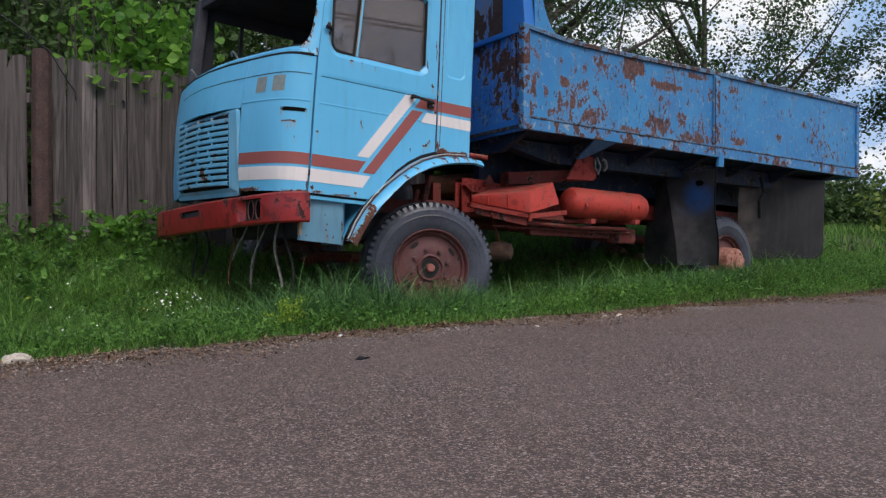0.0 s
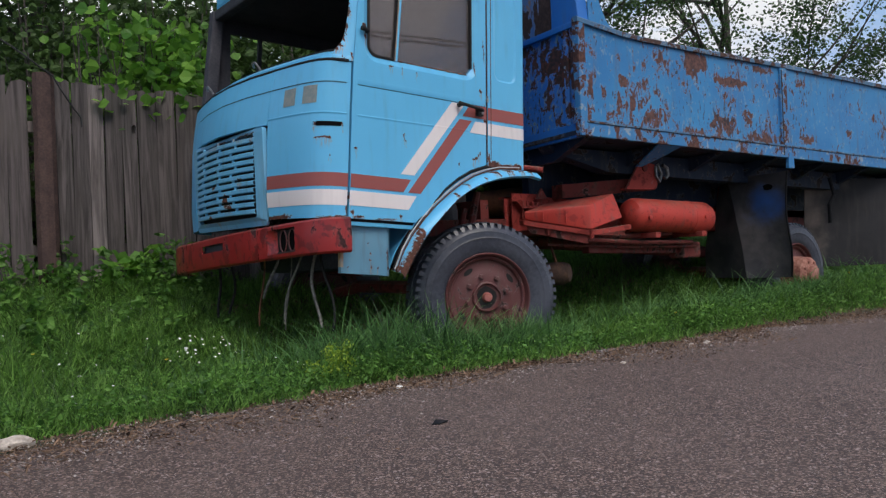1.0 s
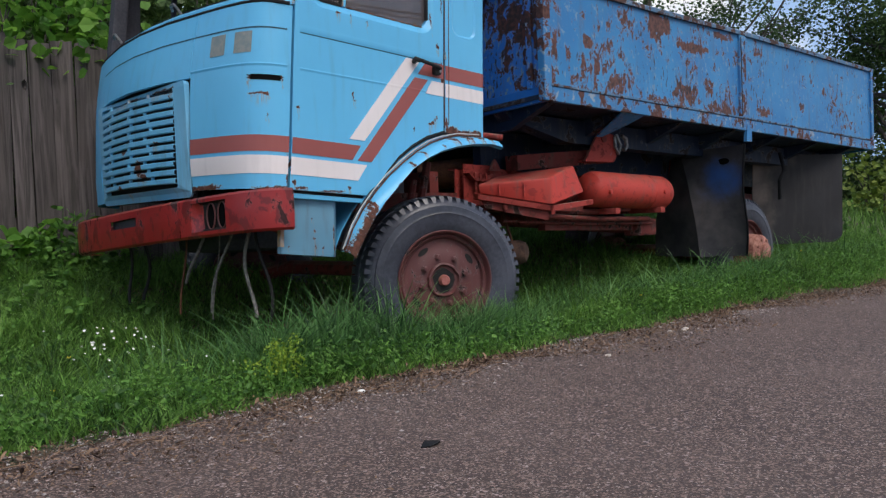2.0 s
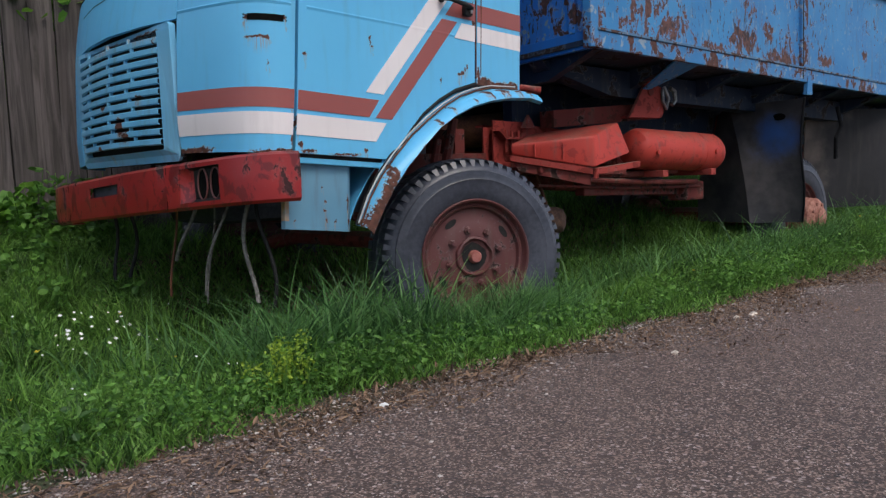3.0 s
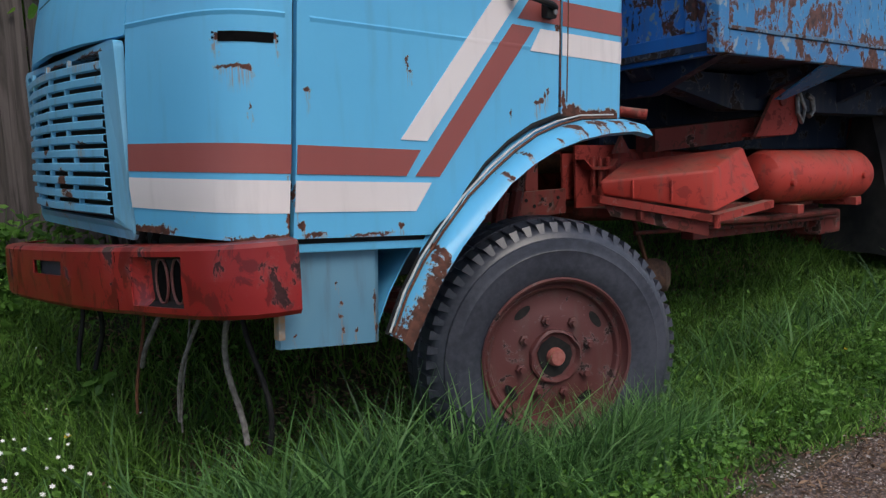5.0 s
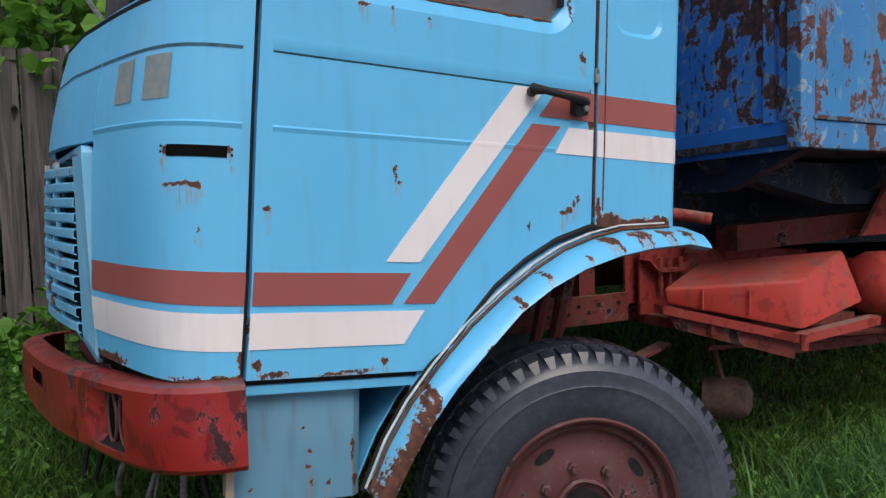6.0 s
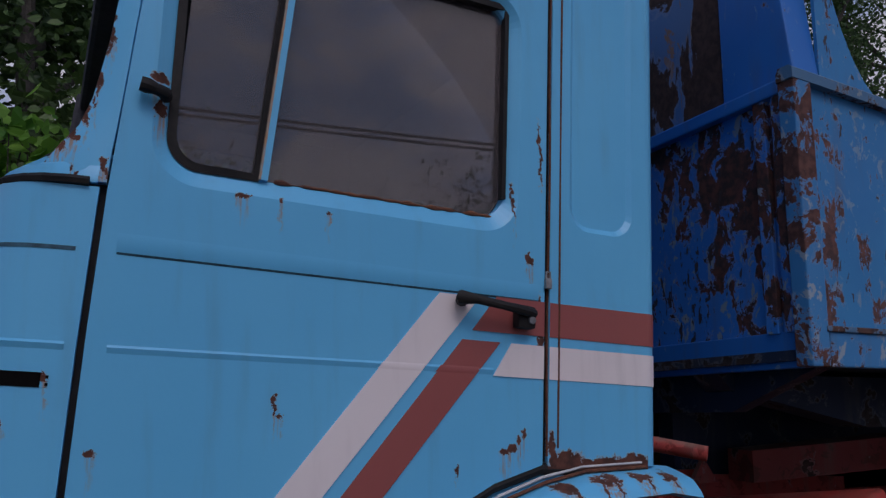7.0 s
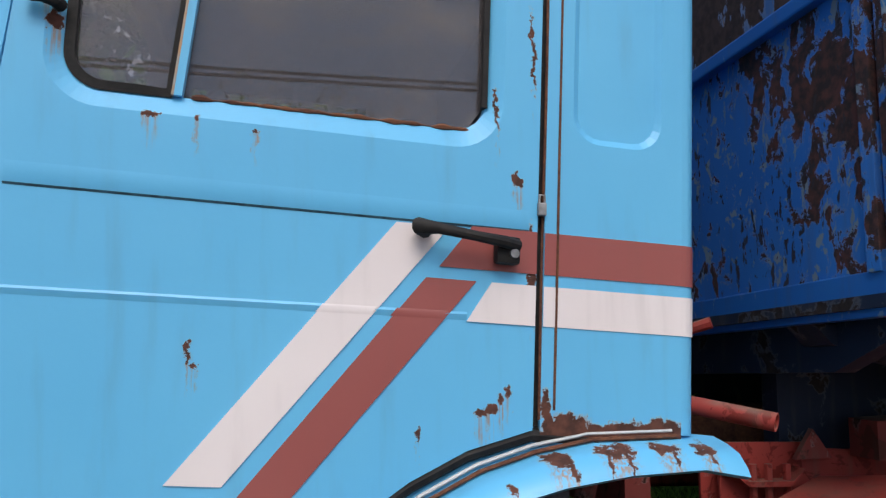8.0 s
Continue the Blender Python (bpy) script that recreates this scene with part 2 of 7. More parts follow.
M_bed = painted("bed_paint", drifts=BED_DRIFTS, base=(0.022, 0.170, 0.42), faded=(0.040, 0.24, 0.50), under=(0.145, 0.066, 0.055), spots=0.605, stretch=0.62, chip_scale=15.0, rough=0.5, second=(0.15, 0.27, 0.42), second_at=0.585, dirt=0.45, big=0.50, ragged_chips=0.72, under_alt=(0.065, 0.036, 0.034), flecks=0.635)
M_bed_front = painted("bed_front_paint", (0.022, 0.150, 0.52), (0.034, 0.20, 0.58), (0.095, 0.036, 0.030), spots=0.525, stretch=0.75, chip_scale=13.0, rough=0.45, second=(0.20, 0.27, 0.32), second_at=0.575, dirt=0.35, under_alt=(0.026, 0.018, 0.018), big=0.55, ragged_chips=0.70, lift=0.5, flecks=0.60)
M_bed_blue = painted("bed_band_blue", (0.016, 0.135, 0.48), (0.028, 0.175, 0.53), (0.12, 0.05, 0.035), spots=0.655, stretch=0.7, chip_scale=9, rough=0.42, second=(0.16, 0.30, 0.47), second_at=0.64, dirt=0.3)
# blue taken nearly to black for the shade below the bed
M_under_shade = painted("underbody_shaded_blue", (0.010, 0.019, 0.042), (0.016, 0.030, 0.064), (0.040, 0.030, 0.028), spots=0.58, rough=0.62, dirt=0.4, spec=0.35)
M_red = painted("chassis_red", (0.30, 0.040, 0.032), (0.36, 0.060, 0.050), (0.075, 0.03, 0.022), spots=0.66, chip_scale=9, rough=0.7, second=(0.18, 0.022, 0.016), second_at=0.54, dirt=0.5, dust=0.8, spec=0.25)
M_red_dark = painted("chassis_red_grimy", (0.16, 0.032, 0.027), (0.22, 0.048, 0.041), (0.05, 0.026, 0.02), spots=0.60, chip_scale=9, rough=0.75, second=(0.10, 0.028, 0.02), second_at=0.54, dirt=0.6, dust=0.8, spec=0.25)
M_tank = painted("tank_red", (0.42, 0.040, 0.029), (0.48, 0.055, 0.040), (0.085, 0.032, 0.025), spots=0.74, chip_scale=11, rough=0.55, second=(0.30, 0.032, 0.025), second_at=0.55, dirt=0.6, dust=0.4, spec=0.35)
M_bumper = painted("bumper_red", (0.22, 0.009, 0.011), (0.32, 0.022, 0.022), (0.050, 0.011, 0.013), spots=0.60, chip_scale=8, stretch=0.6, rough=0.34, second=(0.14, 0.008, 0.010), second_at=0.53, dirt=0.14, dust=0.3, ragged_chips=0.72, spec=0.55, big=0.25, lift=0.12)
M_rim = painted("rim_brown_red", (0.092, 0.030, 0.030), (0.130, 0.042, 0.040), (0.036, 0.021, 0.019), spots=0.60, chip_scale=14, rough=0.5, second=(0.16, 0.075, 0.065), second_at=0.635, dirt=0.5, ragged_chips=0.72, spec=0.45)
M_rust = plain("rust", (0.07, 0.026, 0.016), (0.17, 0.065, 0.03), 14, 0.9, relief=0.5, fine=90)
M_hub = plain("hub_rust", (0.20, 0.070, 0.050), (0.42, 0.21, 0.16), 16, 0.85, relief=0.5, fine=50)
M_pot = plain("dusty_rust", (0.045, 0.026, 0.020), (0.115, 0.062, 0.042), 12, 0.9, relief=0.5, fine=70)
M_rust_streak = plain("rust_streak", (0.42, 0.24, 0.12), (0.30, 0.30, 0.28), 18, 0.7)
M_tyre = plain("tyre_rubber", (0.027, 0.031, 0.045), (0.064, 0.070, 0.092), 3.5, 0.34, relief=0.12, fine=45)
M_black = plain("black_rubber", (0.006, 0.006, 0.007), (0.018, 0.017, 0.016), 12, 0.65, relief=0.1, spec=0.3)
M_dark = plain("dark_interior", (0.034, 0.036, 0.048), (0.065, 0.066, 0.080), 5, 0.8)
M_flap = plain("mudguard_dark", (0.004, 0.005, 0.007), (0.010, 0.010, 0.012), 2.2, 0.7, fine=14, spec=0.2)


def make_flap():
    """Black-painted sheet; its blue sheen is put into the colour as a soft patch."""
    m, n, l, b = mat_new("mudguard_navy")
    v = coords(n, l)
    f = noise_tex(n, l, v, 3.0, 6, 0.6)
    g = noise_tex(n, l, coords(n, l, (14, 14, 2)), 1.0, 5)
    c = mix(n, l, ramp(n, l, f, 0.35, 0.7), (0.036, 0.037, 0.044), (0.100, 0.092, 0.094))
    d = n.new("ShaderNodeVectorMath")
    d.operation = "DISTANCE"
    l.new(v, d.inputs[0])
    d.inputs[1].default_value = (3.48, 0.12, 1.00)
    # blue sheen coloured in, fading out from one point
    old = calc(n, l, "ADD", ramp(n, l, d.outputs["Value"], 0.42, 0.0), calc(n, l, "MULTIPLY", calc(n, l, "SUBTRACT", f, 0.5), 2.0))
    c = mix(n, l, calc(n, l, "MULTIPLY", ramp(n, l, old, 0.35, 1.1), 0.85), c, (0.014, 0.070, 0.25))
    c = mix(n, l, calc(n, l, "MULTIPLY", ramp(n, l, g, 0.55, 0.8), 0.5), c, (0.075, 0.062, 0.058))
    l.new(c, b.inputs["Base Color"])
    b.inputs["Roughness"].default_value = 0.55
    b.inputs["Specular IOR Level"].default_value = 0.22
    bump(n, l, b, f, 0.2, 0.01)
    return m


M_flap_blue = make_flap()


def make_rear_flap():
    """Sooty, muddy rubber sheet: lit side painted pale brown, black towards its outer edge."""
    m, n, l, b = mat_new("mudguard_mud_and_light")
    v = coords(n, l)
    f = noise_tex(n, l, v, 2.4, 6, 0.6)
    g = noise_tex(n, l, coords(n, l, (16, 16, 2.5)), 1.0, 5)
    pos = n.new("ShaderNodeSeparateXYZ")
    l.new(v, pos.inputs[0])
    # dried mud and the light on the inner side in one mask
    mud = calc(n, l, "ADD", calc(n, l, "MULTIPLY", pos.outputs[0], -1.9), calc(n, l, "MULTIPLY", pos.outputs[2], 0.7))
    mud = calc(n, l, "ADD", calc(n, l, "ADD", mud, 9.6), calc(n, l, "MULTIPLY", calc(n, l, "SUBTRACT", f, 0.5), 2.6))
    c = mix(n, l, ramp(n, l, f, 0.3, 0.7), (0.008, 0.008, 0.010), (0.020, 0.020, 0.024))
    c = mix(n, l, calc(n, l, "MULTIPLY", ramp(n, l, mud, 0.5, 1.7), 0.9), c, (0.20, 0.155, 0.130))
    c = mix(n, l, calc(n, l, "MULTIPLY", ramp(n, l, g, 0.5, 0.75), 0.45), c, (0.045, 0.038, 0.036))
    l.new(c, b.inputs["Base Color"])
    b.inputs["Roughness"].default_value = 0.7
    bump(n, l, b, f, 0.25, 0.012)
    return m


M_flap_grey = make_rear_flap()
M_bead = plain("pale_bead", (0.42, 0.46, 0.47), (0.60, 0.62, 0.62), 14, 0.5)
M_steel = plain("weathered_steel", (0.18, 0.18, 0.18), (0.36, 0.36, 0.36), 20, 0.45, 0.7)
M_hose = plain("grey_hose", (0.10, 0.09, 0.08), (0.22, 0.205, 0.19), 30, 0.7)
M_sticker = plain("old_sticker", (0.17, 0.22, 0.23), (0.26, 0.27, 0.25), 25, 0.6)
M_stone = plain("pale_stone", (0.42, 0.36, 0.30), (0.62, 0.55, 0.47), 30, 0.9, relief=0.5)
M_concrete = plain("old_concrete", (0.18, 0.15, 0.12), (0.27, 0.23, 0.19), 12, 0.9, relief=0.5)
M_cable = plain("cable_black", (0.012, 0.012, 0.012), (0.03, 0.03, 0.03), 10, 0.6)


def make_wood(name, low, high):
    m, n, l, b = mat_new(name)
    v = coords(n, l, (26, 26, 1.3))
    o = n.new("ShaderNodeObjectInfo")
    sh = n.new("ShaderNodeVectorMath")
    sh.operation = "ADD"
    mul = n.new("ShaderNodeVectorMath")
    mul.operation = "SCALE"
    mul.inputs[0].default_value = (37, 11, 5)
    l.new(o.outputs["Random"], mul.inputs["Scale"])
    l.new(v, sh.inputs[0])
    l.new(mul.outputs[0], sh.inputs[1])
    g = noise_tex(n, l, sh.outputs[0], 1.0, 8, 0.65, 0.8)
    big = noise_tex(n, l, coords(n, l, (5, 5, 1.1)), 1.4, 4)
    c = mix(n, l, ramp(n, l, g, 0.3, 0.7), low, high)
    c = mix(n, l, calc(n, l, "MULTIPLY", ramp(n, l, big, 0.45, 0.75), 0.65), c, (0.10, 0.085, 0.078))
    h = n.new("ShaderNodeHueSaturation")
    l.new(c, h.inputs["Color"])
    l.new(calc(n, l, "ADD", calc(n, l, "MULTIPLY", o.outputs["Random"], 0.70), 0.52), h.inputs["Value"])
    l.new(h.outputs[0], b.inputs["Base Color"])
    b.inputs["Roughness"].default_value = 0.85
    bump(n, l, b, g, 0.5, 0.006)
    return m


def make_asphalt():
    m, n, l, b = mat_new("asphalt")
    v = coords(n, l)
    vo = n.new("ShaderNodeTexVoronoi")
    vo.inputs["Scale"].default_value = 165
    vo.inputs["Randomness"].default_value = 1.0
    l.new(v, vo.inputs["Vector"])
    sp = n.new("ShaderNodeSeparateColor")
    l.new(vo.outputs["Color"], sp.inputs[0])
    stone = ramp(n, l, sp.outputs[0], 0.55, 0.95)
    c = mix(n, l, stone, (0.066, 0.043, 0.034), (0.32, 0.222, 0.180))
    chip = calc(n, l, "MULTIPLY", ramp(n, l, sp.outputs[1], 0.89, 0.93), ramp(n, l, vo.outputs["Distance"], 0.5, 0.25))
    c = mix(n, l, chip, c, (0.62, 0.53, 0.48))
    big = n.new("ShaderNodeTexVoronoi")
    big.inputs["Scale"].default_value = 62
    l.new(v, big.inputs["Vector"])
    bc = n.new("ShaderNodeSeparateColor")
    l.new(big.outputs["Color"], bc.inputs[0])
    c = mix(n, l, calc(n, l, "MULTIPLY", ramp(n, l, bc.outputs[0], 0.90, 0.94), ramp(n, l, big.outputs["Distance"], 0.42, 0.30)), c, (0.46, 0.36, 0.33))
    c = mix(n, l, calc(n, l, "MULTIPLY", ramp(n, l, bc.outputs[1], 0.86, 0.92), ramp(n, l, big.outputs["Distance"], 0.5, 0.34)), c, (0.030, 0.024, 0.023))
    patch = noise_tex(n, l, v, 0.9, 5)
    c = mix(n, l, calc(n, l, "MULTIPLY", ramp(n, l, patch, 0.4, 0.75), 0.4), c, (0.178, 0.127, 0.108))
    mid = noise_tex(n, l, v, 14, 5)
    c = mix(n, l, calc(n, l, "MULTIPLY", ramp(n, l, mid, 0.5, 0.75), 0.35), c, (0.045, 0.034, 0.031))
    l.new(c, b.inputs["Base Color"])
    b.inputs["Roughness"].default_value = 0.72
    bump(n, l, b, calc(n, l, "ADD", vo.outputs["Distance"], calc(n, l, "MULTIPLY", mid, 0.5)), 0.5, 0.006)
    return m


def make_leafy(name, dark, light, rough=0.5, trans=0.35):
    m, n, l, b = mat_new(name)
    g = n.new("ShaderNodeNewGeometry")
    v = coords(n, l)
    f = calc(n, l, "ADD", calc(n, l, "MULTIPLY", g.outputs["Random Per Island"], 0.7), calc(n, l, "MULTIPLY", noise_tex(n, l, v, 1.3, 3), 0.5))
    c = mix(n, l, ramp(n, l, f, 0.2, 1.0), dark, light)
    l.new(c, b.inputs["Base Color"])
    b.inputs["Roughness"].default_value = rough
    b.inputs["Specular IOR Level"].default_value = 0.4
    t = n.new("ShaderNodeBsdfTranslucent")
    l.new(mix(n, l, 0.3, c, light), t.inputs["Color"])
    s = n.new("ShaderNodeMixShader")
    s.inputs[0].default_value = trans
    l.new(b.outputs[0], s.inputs[1])
    l.new(t.outputs[0], s.inputs[2])
    l.new(s.outputs[0], n["Material Output"].inputs[0])
    return m


def make_soil():
    m, n, l, b = mat_new("verge_soil")
    v = coords(n, l)
    a, f = noise_tex(n, l, v, 1.4, 6), noise_tex(n, l, v, 35, 6)
    c = mix(n, l, ramp(n, l, f, 0.3, 0.7), (0.050, 0.042, 0.026), (0.105, 0.082, 0.055))
    c = mix(n, l, ramp(n, l, a, 0.45, 0.65), c, (0.028, 0.055, 0.012))
    l.new(c, b.inputs["Base Color"])
    b.inputs["Roughness"].default_value = 0.95
    bump(n, l, b, f, 0.8, 0.02)
    return m


def make_glass():
    """Old flat pane: see-through, mirror-like, with a film of dust."""
    m, n, l, b = mat_new("dusty_glass")
    n.remove(b)
    clear = n.new("ShaderNodeBsdfTransparent")
    clear.inputs[0].default_value = (0.62, 0.62, 0.65, 1)
    gloss = n.new("ShaderNodeBsdfGlossy")
    gloss.inputs["Roughness"].default_value = 0.0
    gloss.inputs[0].default_value = (1.0, 0.955, 0.95, 1)
    fr = n.new("ShaderNodeFresnel")
    fr.inputs[0].default_value = 1.85
    s1 = n.new("ShaderNodeMixShader")
    l.new(fr.outputs[0], s1.inputs[0])
    l.new(clear.outputs[0], s1.inputs[1])
    l.new(gloss.outputs[0], s1.inputs[2])
    dust = n.new("ShaderNodeBsdfDiffuse")
    dust.inputs[0].default_value = (0.20, 0.18, 0.18, 1)
    d = noise_tex(n, l, coords(n, l, (1, 1, 0.35)), 7, 6)
    s = n.new("ShaderNodeMixShader")
    l.new(calc(n, l, "ADD", calc(n, l, "MULTIPLY", ramp(n, l, d, 0.35, 0.8), 0.12), 0.20), s.inputs[0])
    l.new(s1.outputs[0], s.inputs[1])
    l.new(dust.outputs[0], s.inputs[2])
    l.new(s.outputs[0], n["Material Output"].inputs[0])
    return m


M_wood, M_wood_dark = make_wood("weathered_board", (0.042, 0.035, 0.034), (0.205, 0.175, 0.170)), make_wood("dark_weathered_board", (0.035, 0.028, 0.027), (0.12, 0.100, 0.098))
M_asphalt, M_soil, M_glass = make_asphalt(), make_soil(), make_glass()
M_grass = make_leafy("grass_blades", (0.014, 0.044, 0.008), (0.225, 0.43, 0.080), trans=0.42)
M_grass_tall = make_leafy("tall_grass_blades", (0.022, 0.070, 0.022), (0.20, 0.40, 0.125), trans=0.45)
M_clover = make_leafy("ground_leaves", (0.026, 0.082, 0.014), (0.17, 0.36, 0.062))
M_nettle = make_leafy("nettle_leaves", (0.032, 0.095, 0.016), (0.17, 0.35, 0.06), trans=0.42)
M_spurge = make_leafy("yellow_green_leaves", (0.14, 0.27, 0.03), (0.36, 0.49, 0.05))
M_vine = make_leafy("vine_leaves", (0.07, 0.20, 0.025), (0.24, 0.46, 0.065), trans=0.5)
M_hedge = make_leafy("hedge_leaves", (0.03, 0.06, 0.016), (0.09, 0.16, 0.04))
M_tree_leaf = make_leafy("tree_leaves", (0.025, 0.058, 0.020), (0.085, 0.155, 0.045), trans=0.4)
M_shrub = make_leafy("light_shrub_leaves", (0.09, 0.15, 0.02), (0.22, 0.29, 0.05))
M_bark = plain("bark", (0.035, 0.030, 0.027), (0.09, 0.08, 0.07), 9, 0.9, relief=0.8, fine=50)
M_petal = plain("white_petal", (0.75, 0.75, 0.72), (0.82, 0.82, 0.8), 10, 0.7)
M_yellow = plain("yellow_petal", (0.75, 0.52, 0.02), (0.8, 0.6, 0.05), 10, 0.7)
M_litter = make_leafy("dry_litter", (0.050, 0.030, 0.021), (0.33, 0.215, 0.140), 0.9, 0.1)
M_grit = make_leafy("grit_stones", (0.10, 0.085, 0.08), (0.55, 0.49, 0.45), 0.9, 0.0)


# ---- mesh helpers ----
def part(name, bm, material, parent=None, label="", smooth=False):
    """Links a bmesh as one mesh object under a thing or a part."""
    me = bpy.data.meshes.new(name)
    bmesh.ops.recalc_face_normals(bm, faces=bm.faces)
    bm.to_mesh(me)
    bm.free()
    me.materials.append(material)
    if smooth:
        me.shade_smooth()
        me.set_sharp_from_angle(angle=radians(35))
    ob = new(name, me)
    ob.parent = parent
    if label:
        ob["label"] = label
    return ob


def from_np(name, verts, faces, material, parent=None, label="", smooth=False):
    me = bpy.data.meshes.new(name)
    me.from_pydata(np.asarray(verts).tolist(), [], np.asarray(faces).tolist())
    me.materials.append(material)
    if smooth:
        me.shade_smooth()
    ob = new(name, me)
    ob.parent = parent
    if label:
        ob["label"] = label
    return ob


def thing(name, label, category, group="", kind="", at=(0, 0, 0)):
    ob = new(name)
    ob.empty_display_size = 0.1
    ob.location = at
    return tagged(ob, label, category, group, kind)


def box(bm, x0, x1, y0, y1, z0, z1, bevel=0.0, fn=None):
    vs = [bm.verts.new((x, y, z)) for x in (x0, x1) for y in (y0, y1) for z in (z0, z1)]
    fs = [bm.faces.new([vs[i] for i in q]) for q in ((0, 1, 3, 2), (4, 6, 7, 5), (0, 4, 5, 1), (2, 3, 7, 6), (0, 2, 6, 4), (1, 5, 7, 3))]
    if bevel:
        es = list({e for f in fs for e in f.edges})
        r = bmesh.ops.bevel(bm, geom=es, offset=bevel, segments=2, profile=0.6, affect="EDGES")
        vs = list({v for f in r["faces"] for v in f.verts} | {v for v in vs if v.is_valid})
    if fn:
        for v in vs:
            v.co = fn(*v.co)
    return vs


def tube(bm, pts, r, seg=8, cap=True):
    """A round tube along points; r is one radius or one for each point."""
    pts = [Vector(p) for p in pts]
    rs = r if isinstance(r, (list, tuple)) else [r] * len(pts)
    rings, up = [], None
    for i, p in enumerate(pts):
        d = (pts[min(i + 1, len(pts) - 1)] - pts[max(i - 1, 0)]).normalized()
        a = d.orthogonal().normalized() if up is None else (up - d * up.dot(d)).normalized()
        up = a
        b = d.cross(a)
        rings.append([bm.verts.new(p + rs[i] * (math.cos(t) * a + math.sin(t) * b)) for t in (2 * math.pi * k / seg for k in range(seg))])
    for q, w in zip(rings, rings[1:]):
        for k in range(seg):
            bm.faces.new((q[k], q[(k + 1) % seg], w[(k + 1) % seg], w[k]))
    if cap:
        bm.faces.new(rings[0][::-1])
        bm.faces.new(rings[-1])


def lathe(bm, profile, centre, seg=48):
    """Turns (radius, y) pairs about the y axis through centre."""
    cx, cy, cz = centre
    rings = []
    for r, y in profile:
        rings.append([bm.verts.new((cx + r * math.cos(t), cy + y, cz + r * math.sin(t))) for t in (2 * math.pi * k / seg for k in range(seg))])
    for q, w in zip(rings, rings[1:]):
        for k in range(seg):
            bm.faces.new((q[k], q[(k + 1) % seg], w[(k + 1) % seg], w[k]))
    return rings


def plate(bm, outline, holes, fn, depth):
    """A sheet with holes, from 2D loops; fn maps (a, b, d) to a place, d running from 0 to depth."""
    from mathutils.geometry import tessellate_polygon
    loops = [list(outline)] + [list(h) for h in holes]
    flat = [p for lp in loops for p in lp]
    tris = tessellate_polygon([[Vector((a, b, 0)) for a, b in lp] for lp in loops])
    front = [bm.verts.new(fn(a, b, 0)) for a, b in flat]
    back = [bm.verts.new(fn(a, b, depth)) for a, b in flat]
    for t in tris:
        bm.faces.new([front[i] for i in t])
        bm.faces.new([back[i] for i in t][::-1])
    s = 0
    for lp in loops:
        k = len(lp)
        for i in range(k):
            a, b = s + i, s + (i + 1) % k
            bm.faces.new((front[a], front[b], back[b], back[a]))
        s += k


def ring_strip(bm, la, lb, closed=True):
    """Faces between two loops of places of the same length."""
    va, vb = [bm.verts.new(p) for p in la], [bm.verts.new(p) for p in lb]
    k = len(va)
    for i in range(k if closed else k - 1):
        j = (i + 1) % k
        bm.faces.new((va[i], va[j], vb[j], vb[i]))


def sheet(bm, rows):
    """A grid of faces from rows of places."""
    vs = [[bm.verts.new(p) for p in row] for row in rows]
    for q, w in zip(vs, vs[1:]):
        for i in range(len(q) - 1):
            bm.faces.new((q[i], q[i + 1], w[i + 1], w[i]))
    return vs


def thicken(bm, t, out=None):
    """Gives an open sheet a thickness, inwards from the side that faces out."""
    bmesh.ops.recalc_face_normals(bm, faces=bm.faces)
    bm.normal_update()
    if out and sum((f.normal * f.calc_area() for f in bm.faces), Vector()).dot(Vector(out)) < 0:
        bmesh.ops.reverse_faces(bm, faces=bm.faces[:])
        bm.normal_update()
    inner = {w: bm.verts.new(w.co - w.normal * t) for w in bm.verts[:]}
    faces, rim = bm.faces[:], [e for e in bm.edges if len(e.link_faces) == 1]
    for f in faces:
        bm.faces.new([inner[w] for w in reversed(f.verts)])
    for e in rim:
        p, q = e.verts
        bm.faces.new((p, q, inner[q], inner[p]))


def rounded(u0, u1, v0, v1, r, seg=5):
    """A rectangle loop with rounded corners, anticlockwise."""
    out = []
    for cx, cy, a0 in ((u1 - r, v0 + r, -90), (u1 - r, v1 - r, 0), (u0 + r, v1 - r, 90), (u0 + r, v0 + r, 180)):
        for k in range(seg + 1):
            a = radians(a0 + 90 * k / seg)
            out.append((cx + r * math.cos(a), cy + r * math.sin(a)))
    return out


def blob_loop(cu, cv, ru, rv, seed, n=14, rough=0.35):
    """An irregular closed outline, for a rust patch or a hole."""
    rnd = random.Random(seed)
    return [(cu + ru * math.cos(2 * math.pi * k / n) * (1 + rnd.uniform(-rough, rough)), cv + rv * math.sin(2 * math.pi * k / n) * (1 + rnd.uniform(-rough, rough))) for k in range(n)]


def lerp_table(tab, x):
    return float(np.interp(x, [a for a, _ in tab], [b for _, b in tab]))


# ---- ground, road ----
EDGE = [(-40, -1.6), (-6, -1.25), (-3, -0.98), (-2.3, -0.82), (-1.3, -0.78), (0, -0.72), (1.5, -0.66), (3, -0.66), (5, -0.68), (8, -0.68), (20, -0.4), (60, 1.0), (300, 10)]


def edge_y(x):
    return lerp_table(EDGE, x) + 0.035 * noise.noise((x * 1.7, 3.1, 0)) + 0.02 * noise.noise((x * 6.0, 9.1, 0))


PROFILE = [(-0.3, -0.05), (0.0, 0.0), (0.35, -0.02), (0.75, -0.09), (1.3, -0.08), (2.2, 0.10), (3.4, 0.36), (3.8, 0.42), (7, 0.45), (30, 0.6)]


